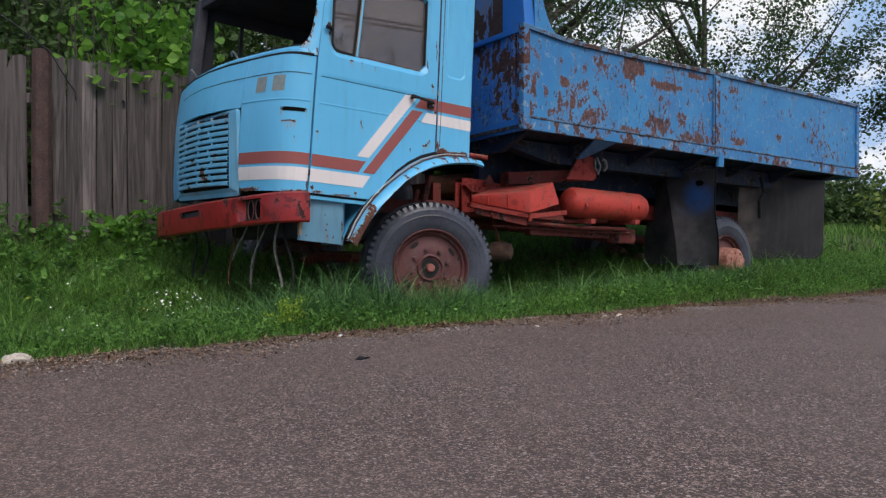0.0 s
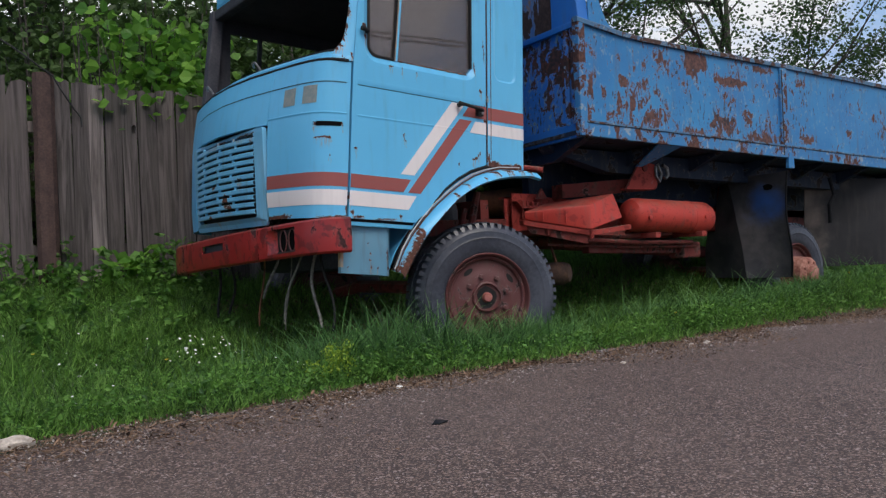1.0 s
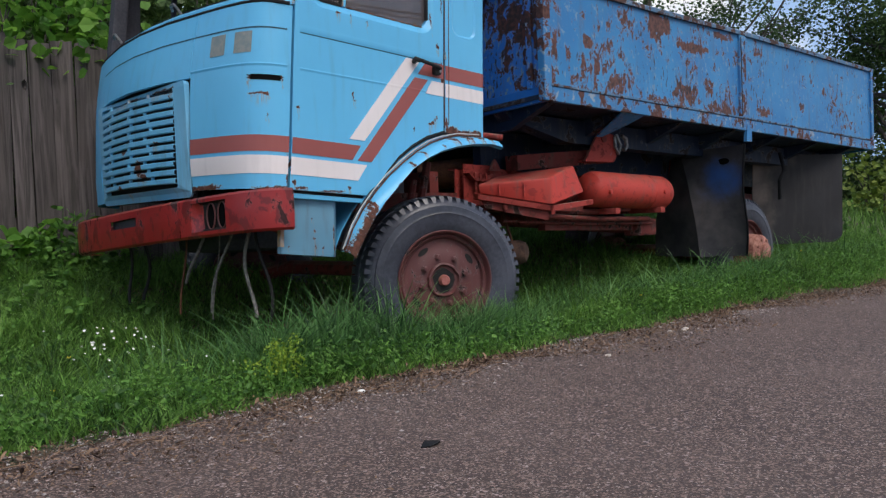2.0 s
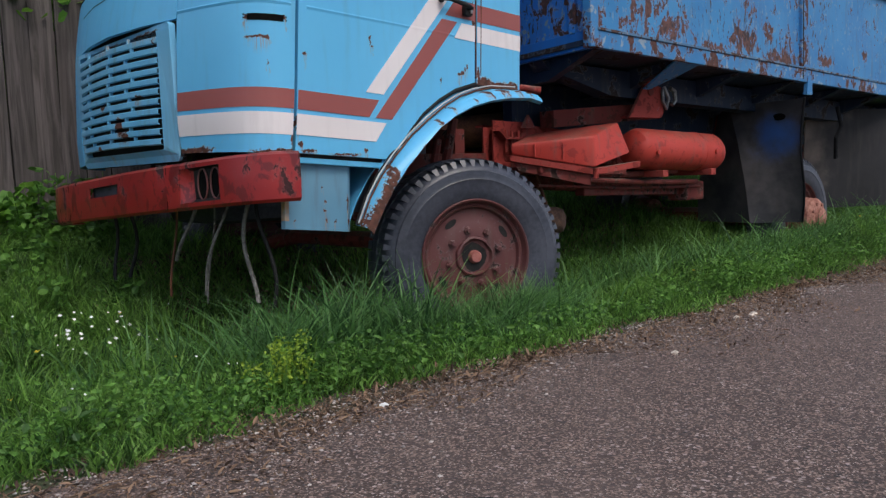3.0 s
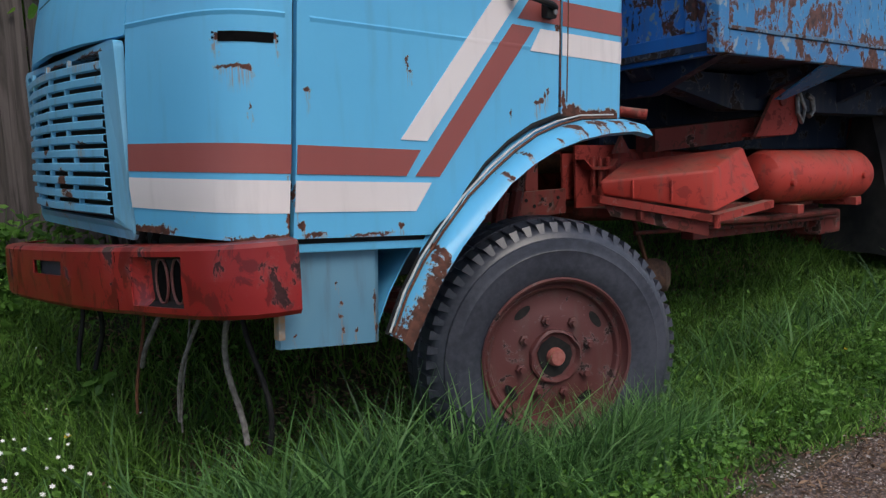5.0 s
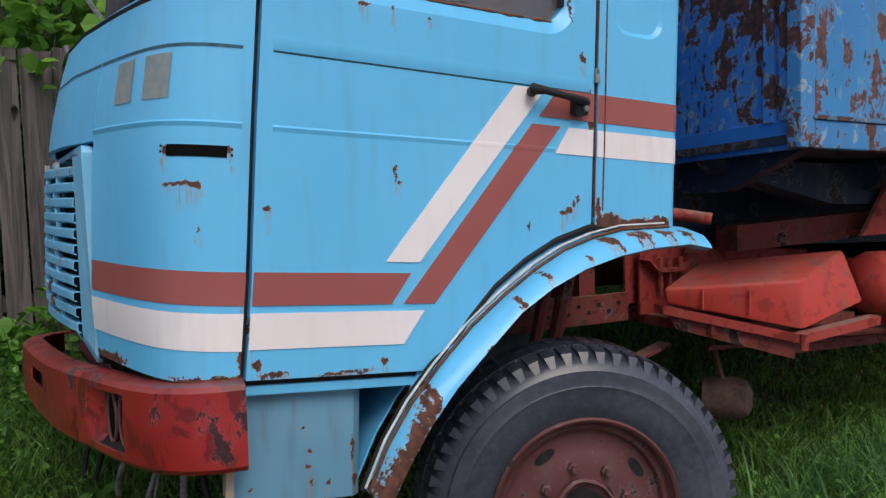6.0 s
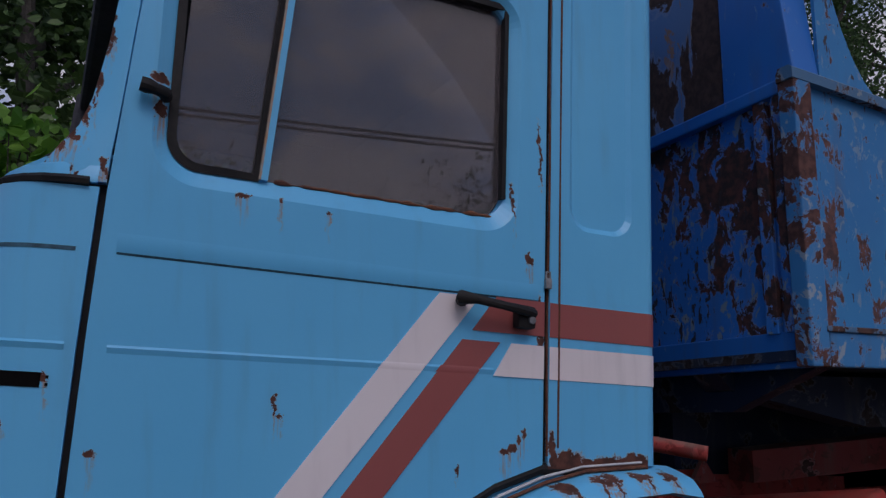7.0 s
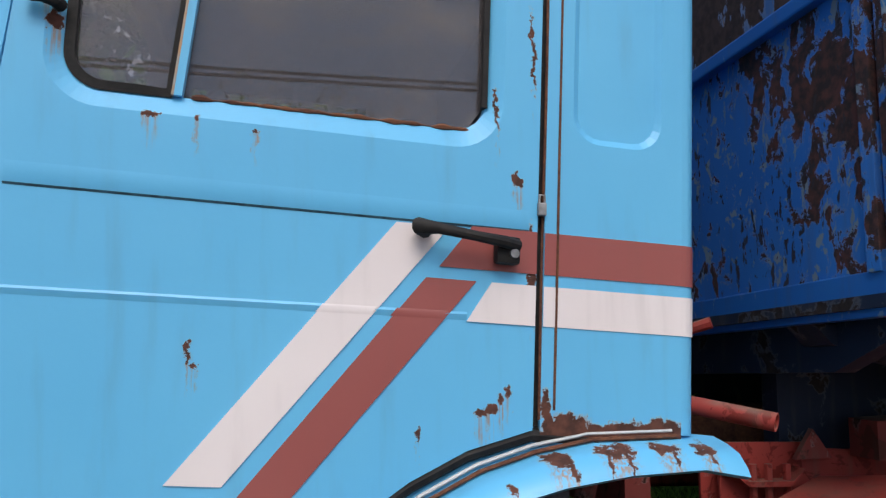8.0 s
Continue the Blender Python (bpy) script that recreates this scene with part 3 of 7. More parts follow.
def ground_z(x, y):
    d = y - lerp_table(EDGE, x)
    if d < -0.3:
        return -0.06 if d > -7 else -0.03
    z = lerp_table(PROFILE, d)
    k = min(1.0, max(0.0, d / 0.6))
    z += k * 0.062 * min(max(x - 0.8, 0.0), 4.0)
    return z + k * 0.025 * noise.noise((x * 1.1, y * 1.1, 0.5))


def spaced(lo, hi, fine_lo, fine_hi, step, far):
    a = list(np.arange(fine_lo, fine_hi, step))
    d, left, right = step, [], []
    p = fine_lo
    while p > lo:
        d *= far
        p -= d
        left.append(max(p, lo))
    d, p = step, fine_hi
    while p < hi:
        right.append(p)
        d *= far
        p += d
    return left[::-1] + a + right + [hi]


def build_ground():
    xs = spaced(-400, 400, -6, 9, 0.15, 1.25)
    ys = spaced(-400, 400, -1.6, 4.0, 0.10, 1.25)
    verts = [(x, y, ground_z(x, y)) for y in ys for x in xs]
    w = len(xs)
    faces = [(j * w + i, j * w + i + 1, (j + 1) * w + i + 1, (j + 1) * w + i) for j in range(len(ys) - 1) for i in range(w - 1)]
    g = from_np("ground", verts, faces, M_soil, smooth=True)
    tagged(g, "grassy soil of the verge and the fields", "ground", kind="structure")
    xs = spaced(-60, 200, -5, 9, 0.06, 1.2)
    rows = []
    for d, z in ((0.0, -0.05), (0.0, -0.012), (-0.03, -0.004), (-0.12, 0.0), (-0.6, 0.0), (-1.6, 0.0), (-3.2, 0.0), (-5.0, -0.005), (-6.6, -0.02), (-6.6, -0.06)):
        rows.append([(x, edge_y(x) + d, z) for x in xs])
    bm = bmesh.new()
    sheet(bm, rows)
    r = part("road", bm, M_asphalt, smooth=True)
    tagged(r, "worn brownish grey asphalt road with pale grit", "road", kind="structure")


build_ground()

# ---- truck: coordinates of the cab, which sits nose-up on the frame ----
CY = 1.14


def C(u, y, v):
    return Vector((u + 0.045 * (v - 1.1), y, v - 0.07 * u))


truck = thing("truck", "abandoned light blue truck with rusty blue tipper bed on grass", "truck")


def side(u, v, d):
    return C(u, d, v)


DOOR_FRONT = [(-0.968, 0.812), (-0.955, 1.05), (-0.944, 1.45), (-0.932, 1.74), (-0.905, 2.10), (-0.868, 2.50)]
ARCH = [(-0.438, 0.812), (-0.405, 0.870), (-0.345, 0.955), (-0.26, 1.048), (-0.16, 1.124), (-0.05, 1.186), (0.079, 1.230)]
WIN = (-0.825, -0.028, 1.812, 2.365)


def build_door():
    outline = DOOR_FRONT[::-1] + ARCH + [(0.079, 2.50)]
    rim = rounded(WIN[0] - 0.035, WIN[1] + 0.03, WIN[2] - 0.04, WIN[3] + 0.03, 0.10, 9)
    inner = rounded(*WIN, 0.07, 9)
    bm = bmesh.new()
    plate(bm, outline, [rim], side, 0.045)
    ring_strip(bm, [side(u, v, 0) for u, v in rim], [side(u, v, 0.022) for u, v in inner])
    ring_strip(bm, [side(u, v, 0.022) for u, v in inner], [side(u, v, 0.05) for u, v in inner])
    door = part("cab_door", bm, M_door, truck, "light blue steel door with white and brown stripes")
    # pressed crease and rib
    bm = bmesh.new()
    sheet(bm, [[side(u, 1.6185 + dv, -d) for u in np.linspace(-0.905, 0.06, 12)] for dv, d in ((0.040, 0.0003), (0.002, 0.0028), (-0.003, 0.0003))])
    part("pressed_crease", bm, M_cab, door, smooth=True)
    # flat dark strip in place of the shade below the door crease
    bm = bmesh.new()
    sheet(bm, [[side(u, w, -0.0032 if w > 1.617 else -0.0008) for u in np.linspace(-0.904, 0.06, 12)] for w in (1.6195, 1.6150)])
    part("crease_line", bm, M_crease_shade, door, "dark line painted for the shade under the crease")
    bm = bmesh.new()
    sheet(bm, [[side(u, 1.4340 + 0.011 * (u + 0.905) / 0.9 + dv, -d) for u in np.linspace(-0.905, -0.06, 12)] for dv, d in ((0.005, 0.0002), (0.0, 0.0032), (-0.011, 0.0002))])
    part("pressed_rib", bm, M_cab, door, smooth=True)
    # panes, seal, divider
    bm = bmesh.new()
    plate(bm, [(WIN[0] + 0.012, WIN[2] + 0.05), (WIN[0] + 0.05, WIN[2] + 0.01), (-0.632, WIN[2] + 0.006), (-0.588, WIN[3] - 0.008), (WIN[0] + 0.03, WIN[3] - 0.008)], [], side, 0.005)
    for v in bm.verts:
        v.co.y += 0.030
    q = part("quarter_pane", bm, M_glass, door, "grey dusty quarter window")
    q.visible_shadow = False
    bm = bmesh.new()
    plate(bm, [(-0.622, WIN[2] + 0.005), (WIN[1] - 0.04, WIN[2] + 0.002), (WIN[1] - 0.008, WIN[2] + 0.05), (WIN[1] - 0.008, WIN[3] - 0.01), (-0.585, WIN[3] - 0.01)], [], side, 0.005)
    for v in bm.verts:
        v.co.y += 0.036
    q = part("side_pane", bm, M_glass, door, "grey dusty side window")
    q.visible_shadow = False
    bm = bmesh.new()
    o = rounded(WIN[0] - 0.004, -0.634, WIN[2] - 0.004, WIN[3] + 0.004, 0.07, 8)
    i = rounded(WIN[0] + 0.015, -0.646, WIN[2] + 0.014, WIN[3] - 0.014, 0.055, 8)
    o = [(-0.634, WIN[2] - 0.004) if (a > -0.70 and w < WIN[2] + 0.08) else (a, w) for a, w in o]
    i = [(-0.646, WIN[2] + 0.012) if (a > -0.70 and w < WIN[2] + 0.08) else (a, w) for a, w in i]
    lean = lambda lp: [(u + (0.08 * (w - WIN[2]) if u > -0.72 else 0), w) for u, w in lp]
    ring_strip(bm, [side(u, w, 0.016) for u, w in lean(o)], [side(u, w, 0.014) for u, w in lean(i)])
    ring_strip(bm, [side(u, w, 0.014) for u, w in lean(i)], [side(u, w, 0.034) for u, w in lean(i)])
    part("window_seal", bm, M_black, door, "black rubber seal", smooth=True)
    bm = bmesh.new()
    plate(bm, [(-0.632, WIN[2]), (-0.616, WIN[2]), (-0.571, WIN[3]), (-0.587, WIN[3])], [], side, 0.03)
    for v in bm.verts:
        v.co.y += 0.008
    part("window_divider", bm, M_cab, door)
    bm = bmesh.new()
    plate(bm, [(-0.6355, WIN[2]), (-0.631, WIN[2]), (-0.586, WIN[3]), (-0.5905, WIN[3])], [], side, 0.03)
    for v in bm.verts:
        v.co.y += 0.007
    part("divider_edge", bm, M_rust_streak, door, "rust-stained divider edge")
    # top of the window: dark gasket
    bm = bmesh.new()
    plate(bm, [(-0.58, WIN[3] - 0.012), (WIN[1], WIN[3] - 0.012), (WIN[1], WIN[3] + 0.003), (-0.58, WIN[3] + 0.003)], [], side, 0.02)
    for v in bm.verts:
        v.co.y += 0.012
    part("upper_gasket", bm, M_black, door)
    bm = bmesh.new()
    plate(bm, [(WIN[1] - 0.012, WIN[2] + 0.05), (WIN[1] - 0.001, WIN[2] + 0.05), (WIN[1] - 0.001, WIN[3]), (WIN[1] - 0.012, WIN[3])], [], side, 0.02)
    for v in bm.verts:
        v.co.y += 0.012
    part("rear_gasket", bm, M_black, door)
    bm = bmesh.new()
    us = np.linspace(-0.60, -0.06, 60)
    tube(bm, [side(u, WIN[2] + 0.002 + 0.003 * noise.noise((u * 40, 2.0, 0.0)), 0.021) for u in us], [max(0.0008, 0.0036 + 0.006 * noise.noise((u * 30, 7.0, 0.0))) for u in us], 6)
    part("rusty_sill_edge", bm, M_rust, door, "rusty lower edge of the window", smooth=True)
    # stripes
    def stripe(loop, material):
        bm = bmesh.new()
        plate(bm, loop, [], lambda a, b, d: side(a, b, d - 0.0030), 0.0031)
        part("stripe", bm, material, door)
    stripe([(-0.954, 0.996), (-0.58, 0.996), (-0.524, 1.078), (-0.950, 1.078)], M_stripe_red)
    stripe([(-0.962, 0.888), (-0.543, 0.888), (-0.482, 0.977), (-0.957, 0.977)], M_stripe_white)
    stripe([(-0.544, 0.996), (-0.451, 0.996), (-0.043, 1.510), (-0.143, 1.510)], M_stripe_red)
    stripe([(-0.598, 1.107), (-0.499, 1.107), (-0.110, 1.600), (-0.118, 1.612), (-0.205, 1.612)], M_stripe_white)
    stripe([(-0.118, 1.533), (0.078, 1.533), (0.078, 1.617), (-0.055, 1.617)], M_stripe_red)
    stripe([(-0.060, 1.431), (0.078, 1.431), (0.078, 1.510), (-0.012, 1.510)], M_stripe_white)
    for ua, ub, mt in ((-0.341, -0.239, M_stripe_white), (-0.201, -0.102, M_stripe_red)):
        bm = bmesh.new()
        sheet(bm, [[side(u + 0.78 * dv, 1.4340 + 0.011 * (u + 0.905) / 0.9 + dv, -d) for u in np.linspace(ua, ub, 4)] for dv, d in ((0.005, 0.0032), (0.0, 0.0047), (-0.011, 0.0032))])
        part("rib_stripe", bm, mt, door, smooth=True)
    # handle
    bm = bmesh.new()
    tube(bm, [side(-0.150, 1.600, -0.008), side(-0.168, 1.602, -0.040), side(-0.13, 1.600, -0.050), side(-0.06, 1.592, -0.050), side(0.0, 1.586, -0.046), side(0.03, 1.583, -0.03)], [0.016, 0.017, 0.011, 0.010, 0.012, 0.012], 10)
    box(bm, -0.013, 0.036, -0.036, -0.001, 1.545, 1.600, 0.010, lambda x, y, z: C(x, y, z))
    bm2 = bmesh.new()
    lathe(bm2, [(0.0001, -0.041), (0.009, -0.041), (0.010, -0.036)], C(0.022, 0, 1.566), 12)
    part("lock", bm2, M_steel, door, "chrome lock barrel", smooth=True)
    part("handle_grip", bm, M_black, door, "black plastic door handle", smooth=True)
    # mirror hinge stub
    bm = bmesh.new()
    tube(bm, [side(-0.838, 1.952, 0.004), side(-0.842, 1.953, -0.018), side(-0.862, 1.955, -0.027), side(-0.878, 1.958, -0.028), side(-0.892, 1.960, -0.028)], [0.013, 0.013, 0.012, 0.016, 0.015], 10)
    part("mirror_stub", bm, M_black, door, "black mirror arm stub with rust", smooth=True)
    return door


door = build_door()


def build_rear_quarter():
    rec = rounded(0.150, 0.345, 1.808, 2.70, 0.06)
    rec_in = rounded(0.163, 0.332, 1.822, 2.69, 0.05)
    bm = bmesh.new()
    outline = [(0.094, 1.222), (0.392, 1.218), (0.392, 2.78), (0.094, 2.78)]
    plate(bm, outline, [rec], side, 0.03)
    ring_strip(bm, [side(u, v, 0) for u, v in rec], [side(u, v, 0.010) for u, v in rec_in])
    bm2 = bmesh.new()
    plate(bm2, rec_in, [], lambda a, b, d: side(a, b, d + 0.010), 0.004)
    q = part("rear_quarter_panel", bm, M_quarter, truck, "light blue cab corner panel with pressed recess")
    part("pressed_recess", bm2, M_cab, q)
    bm = bmesh.new()
    arc = [(0.392 + 0.038 * math.sin(radians(a)), 0.04 - 0.04 * math.cos(radians(a))) for a in range(0, 91, 15)]
    arc = arc + [(0.430, 0.5), (0.430, 2 * CY)]
    sheet(bm, [[C(u, y, v) for u, y in arc] for v in np.linspace(1.232, 2.78, 8)])
    thicken(bm, 0.02, (1, -0.1, 0))
    part("cab_back_wall", bm, M_cab, truck, smooth=True)
    # jamb behind the shut line, and stripes
    bm = bmesh.new()
    box(bm, 0.074, 0.0995, 0.014, 0.05, 1.235, 2.6, 0, C)
    part("door_seal", bm, M_black, truck)
    bm = bmesh.new()
    tube(bm, [side(0.0925, v, 0.006 + 0.003 * math.sin(9 * v)) for v in np.linspace(1.25, 2.6, 20)], 0.0035, 6)
    part("rust_seam", bm, M_rust, truck, "thin rusty seam beside the door", smooth=True)
    bm = bmesh.new()
    tube(bm, [side(0.1215, v, -0.0005 + 0.001 * math.sin(7 * v)) for v in np.linspace(1.27, 2.6, 24)], 0.0028, 6)
    part("panel_seam", bm, M_rust, truck, "rust-stained lap seam of the corner panel", smooth=True)
    for v0, v1, mt in ((1.533, 1.617, M_stripe_red), (1.431, 1.510, M_stripe_white)):
        bm = bmesh.new()
        pts = [(0.0945, 0.0)] + [(0.2, 0.0), (0.3, 0.0)] + arc[:6]
        sheet(bm, [[C(u, y - 0.0018, v) + Vector((0.0015 if u > 0.41 else 0, 0, 0)) for u, y in pts] for v in (v0, v1)])
        part("stripe", bm, mt, q)
    # hasp and padlock
    bm = bmesh.new()
    box(bm, 0.076, 0.094, -0.012, 0.0, 1.650, 1.676, 0.003, C)
    tube(bm, [side(0.079, 1.676, -0.006), side(0.080, 1.692, -0.006), side(0.090, 1.692, -0.006), side(0.091, 1.676, -0.006)], 0.0028, 6)
    part("padlock", bm, M_steel, truck, "small rusty padlock on the door seam")


build_rear_quarter()

# plan of the cab's nose: (u, y) from the door round to the middle
NOSE = [(-0.972, 0.0), (-1.02, 0.006), (-1.07, 0.024), (-1.115, 0.055), (-1.152, 0.10), (-1.182, 0.165), (-1.211, 0.26), (-1.237, 0.37), (-1.264, 0.50)]
FRONT = [(-1.2655, 0.504), (-1.276, 0.565), (-1.318, 0.80), (-1.340, CY)]


def lean(u, v):
    """The nose leans back towards the windscreen, the more so the further forward."""
    k = (-u - 0.972) / 0.33
    return u + k * 0.062 * max(0.0, (v - 1.35) / 0.4) ** 1.6 + 0.020 * k * max(0.0, (0.95 - v) / 0.15)


def door_front(v):
    return lerp_table([(w, u) for u, w in DOOR_FRONT], v)


def nose_at(s, v, off=0.0):
    """A place on the nose by the running number along its plan, set out by off."""
    i = min(int(s), len(NOSE) - 2)
    f = s - i
    a, c = Vector(NOSE[i]), Vector(NOSE[i + 1])
    p = a.lerp(c, f)
    nrm = Vector((-(c - a).y, (c - a).x, 0)).normalized()
    u = lean(p.x, v) + (door_front(v) + 0.968 - 0.011) * max(0.0, 1 - (-p.x - 0.972) / 0.12)
    return C(u, p.y, v) + nrm * off


def nose_bottom(u):
    return 0.800 + 0.012 * (-u - 0.972) / 0.28


def build_nose():
    vs_ = [0.0, 0.03, 0.15, 0.3, 0.5, 0.62, 0.72, 0.82, 0.90, 0.944]
    bm = bmesh.new()
    sheet(bm, [[nose_at(i * 0.5, nose_bottom(NOSE[int(i * 0.5)][0]) + s) for i in range(17)] for s in vs_])
    thicken(bm, 0.02, (-1, -1, 0))
    p = part("nose_panel", bm, M_nose, truck, "light blue rounded front corner panel with stripes", smooth=True)

    def strip(v0, v1, mt, off=0.002, name="stripe", label="", lo=0, hi=None, k=4):
        bm = bmesh.new()
        sheet(bm, [[nose_at(s, w, off) for s in np.linspace(lo, 8, 25)] for w in np.linspace(v0, v1, k)])
        return part(name, bm, mt, p, label, smooth=True)
    strip(0.996, 1.078, M_stripe_red)
    strip(0.885, 0.977, M_stripe_white)
    bm = bmesh.new()
    sheet(bm, [[nose_at(s, w, off) for s in np.linspace(0.4, 8, 25)] for w, off in ((1.4400, 0.0002), (1.4350, 0.0042), (1.4235, 0.0002))])
    part("pressed_rib", bm, M_cab, p, smooth=True)
    # the same crease shade painted on round the nose
    strip(1.614, 1.622, M_crease_shade, 0.0012, "pressed_crease", "dark line painted for the shade under the crease", 0.5)
    for s0, s1, lab in ((5.86, 6.85, "faded grey-green square sticker"), (3.70, 5.2, "faded grey-green square sticker")):
        bm = bmesh.new()
        sheet(bm, [[nose_at(s, w, 0.002) for s in np.linspace(s0, s1, 5)] for w in (1.492, 1.60)])
        part("sticker", bm, M_sticker, p, lab)
    bm = bmesh.new()
    sheet(bm, [[nose_at(s, w, 0.002) for s in np.linspace(1.0, 3.68, 8)] for w in (1.352, 1.380)])
    part("indicator_slot", bm, M_hole, p, "empty black indicator slot")
    for s, w in ((0.80, 1.372), (0.80, 1.358), (3.95, 1.376), (3.95, 1.362)):
        bm = bmesh.new()
        sheet(bm, [[nose_at(s + a, w + c, 0.002) for a in (-0.05, 0.05)] for c in (-0.003, 0.003)])
        part("screw_hole", bm, M_hole, p)
    # far corner, mirrored, and the middle panel above the grille
    bm = bmesh.new()
    sheet(bm, [[C(lean(u, 0.8 + s), 2 * CY - y, 0.8 + s) for u, y in NOSE] for s in vs_])
    thicken(bm, 0.02, (-1, 1, 0))
    part("nose_panel", bm, M_cab, truck, "light blue rounded front corner panel", smooth=True)
    wide = FRONT + [(u, 2 * CY - y) for u, y in FRONT[-2::-1]]
    bm = bmesh.new()
    sheet(bm, [[C(lean(u, v), y, v) for u, y in wide] for v in (1.405, 1.45, 1.52, 1.60, 1.68, 1.744)])
    thicken(bm, 0.02, (-1, 0, 0))
    mp = part("front_panel", bm, M_cab, truck, "light blue front panel above the grille", smooth=True)
    # crease shade painted across the front panel
    bm = bmesh.new()
    sheet(bm, [[C(lean(u, v) - o, y, v) for u, y in wide] for v, o in ((1.622, 0.0012), (1.614, 0.0012))])
    part("pressed_crease", bm, M_crease_shade, mp, smooth=True)
    # grille: frame, slats, dark behind
    gr = [(u - 0.012, y) for u, y in [(-1.279, 0.545), (-1.291, 0.62), (-1.322, 0.85), (-1.340, CY), (-1.322, 2 * CY - 0.85), (-1.291, 2 * CY - 0.62), (-1.279, 2 * CY - 0.545)]]

    def gu(y):
        return float(np.interp(y, [b for _, b in gr], [a for a, _ in gr]))
    bm = bmesh.new()
    o, i = rounded(0.518, 2 * CY - 0.518, 0.780, 1.395, 0.03), rounded(0.625, 2 * CY - 0.625, 0.835, 1.365, 0.02)
    plate(bm, o, [i], lambda a, b, d: C(gu(a) + d + 0.02 * max(0, (0.95 - b) / 0.15) + lean(-1.3, b) + 1.3, a, b), 0.03)
    g = part("grille", bm, M_grille, truck, "light blue grille frame with rusty slats")
    for k in range(11):
        v = 0.865 + 0.0455 * k
        bm = bmesh.new()
        ys = np.linspace(0.626, 2 * CY - 0.626, 12)
        sheet(bm, [[C(gu(y) + du + lean(-1.3, v) + 1.3, y, v + dv) for y in ys] for du, dv in ((0.020, 0.0205), (0.004, 0.0195), (0.000, 0.015), (0.000, -0.006), (0.010, -0.0105))])
        thicken(bm, 0.003, (-1, 0, 0))
        part("slat", bm, M_grille, g, smooth=True)
        for y in (0.86 + 0.035 * (k % 3), 1.13 - 0.03 * (k % 2), 1.42 + 0.03 * (k % 3)):
            bm = bmesh.new()
            box(bm, gu(y) + lean(-1.3, v) + 1.302, gu(y) + lean(-1.3, v) + 1.316, y - 0.008, y + 0.008, v + 0.016, v + 0.040, 0, C)
            part("bridge", bm, M_grille, g)
    bm = bmesh.new()
    box(bm, -1.235, -1.215, 0.52, 2 * CY - 0.52, 0.78, 1.41, 0, C)
    part("radiator", bm, M_black, truck, "dark radiator behind the grille")
    # shut line fillers
    bm = bmesh.new()
    box(bm, -0.99, -0.925, 0.025, 0.06, 0.80, 1.76, 0, C)
    part("door_jamb", bm, M_black, truck)
    bm = bmesh.new()
    box(bm, -1.245, -1.225, 0.49, 0.575, 0.80, 1.41, 0, C)
    part("panel_gap", bm, M_black, truck)


build_nose()


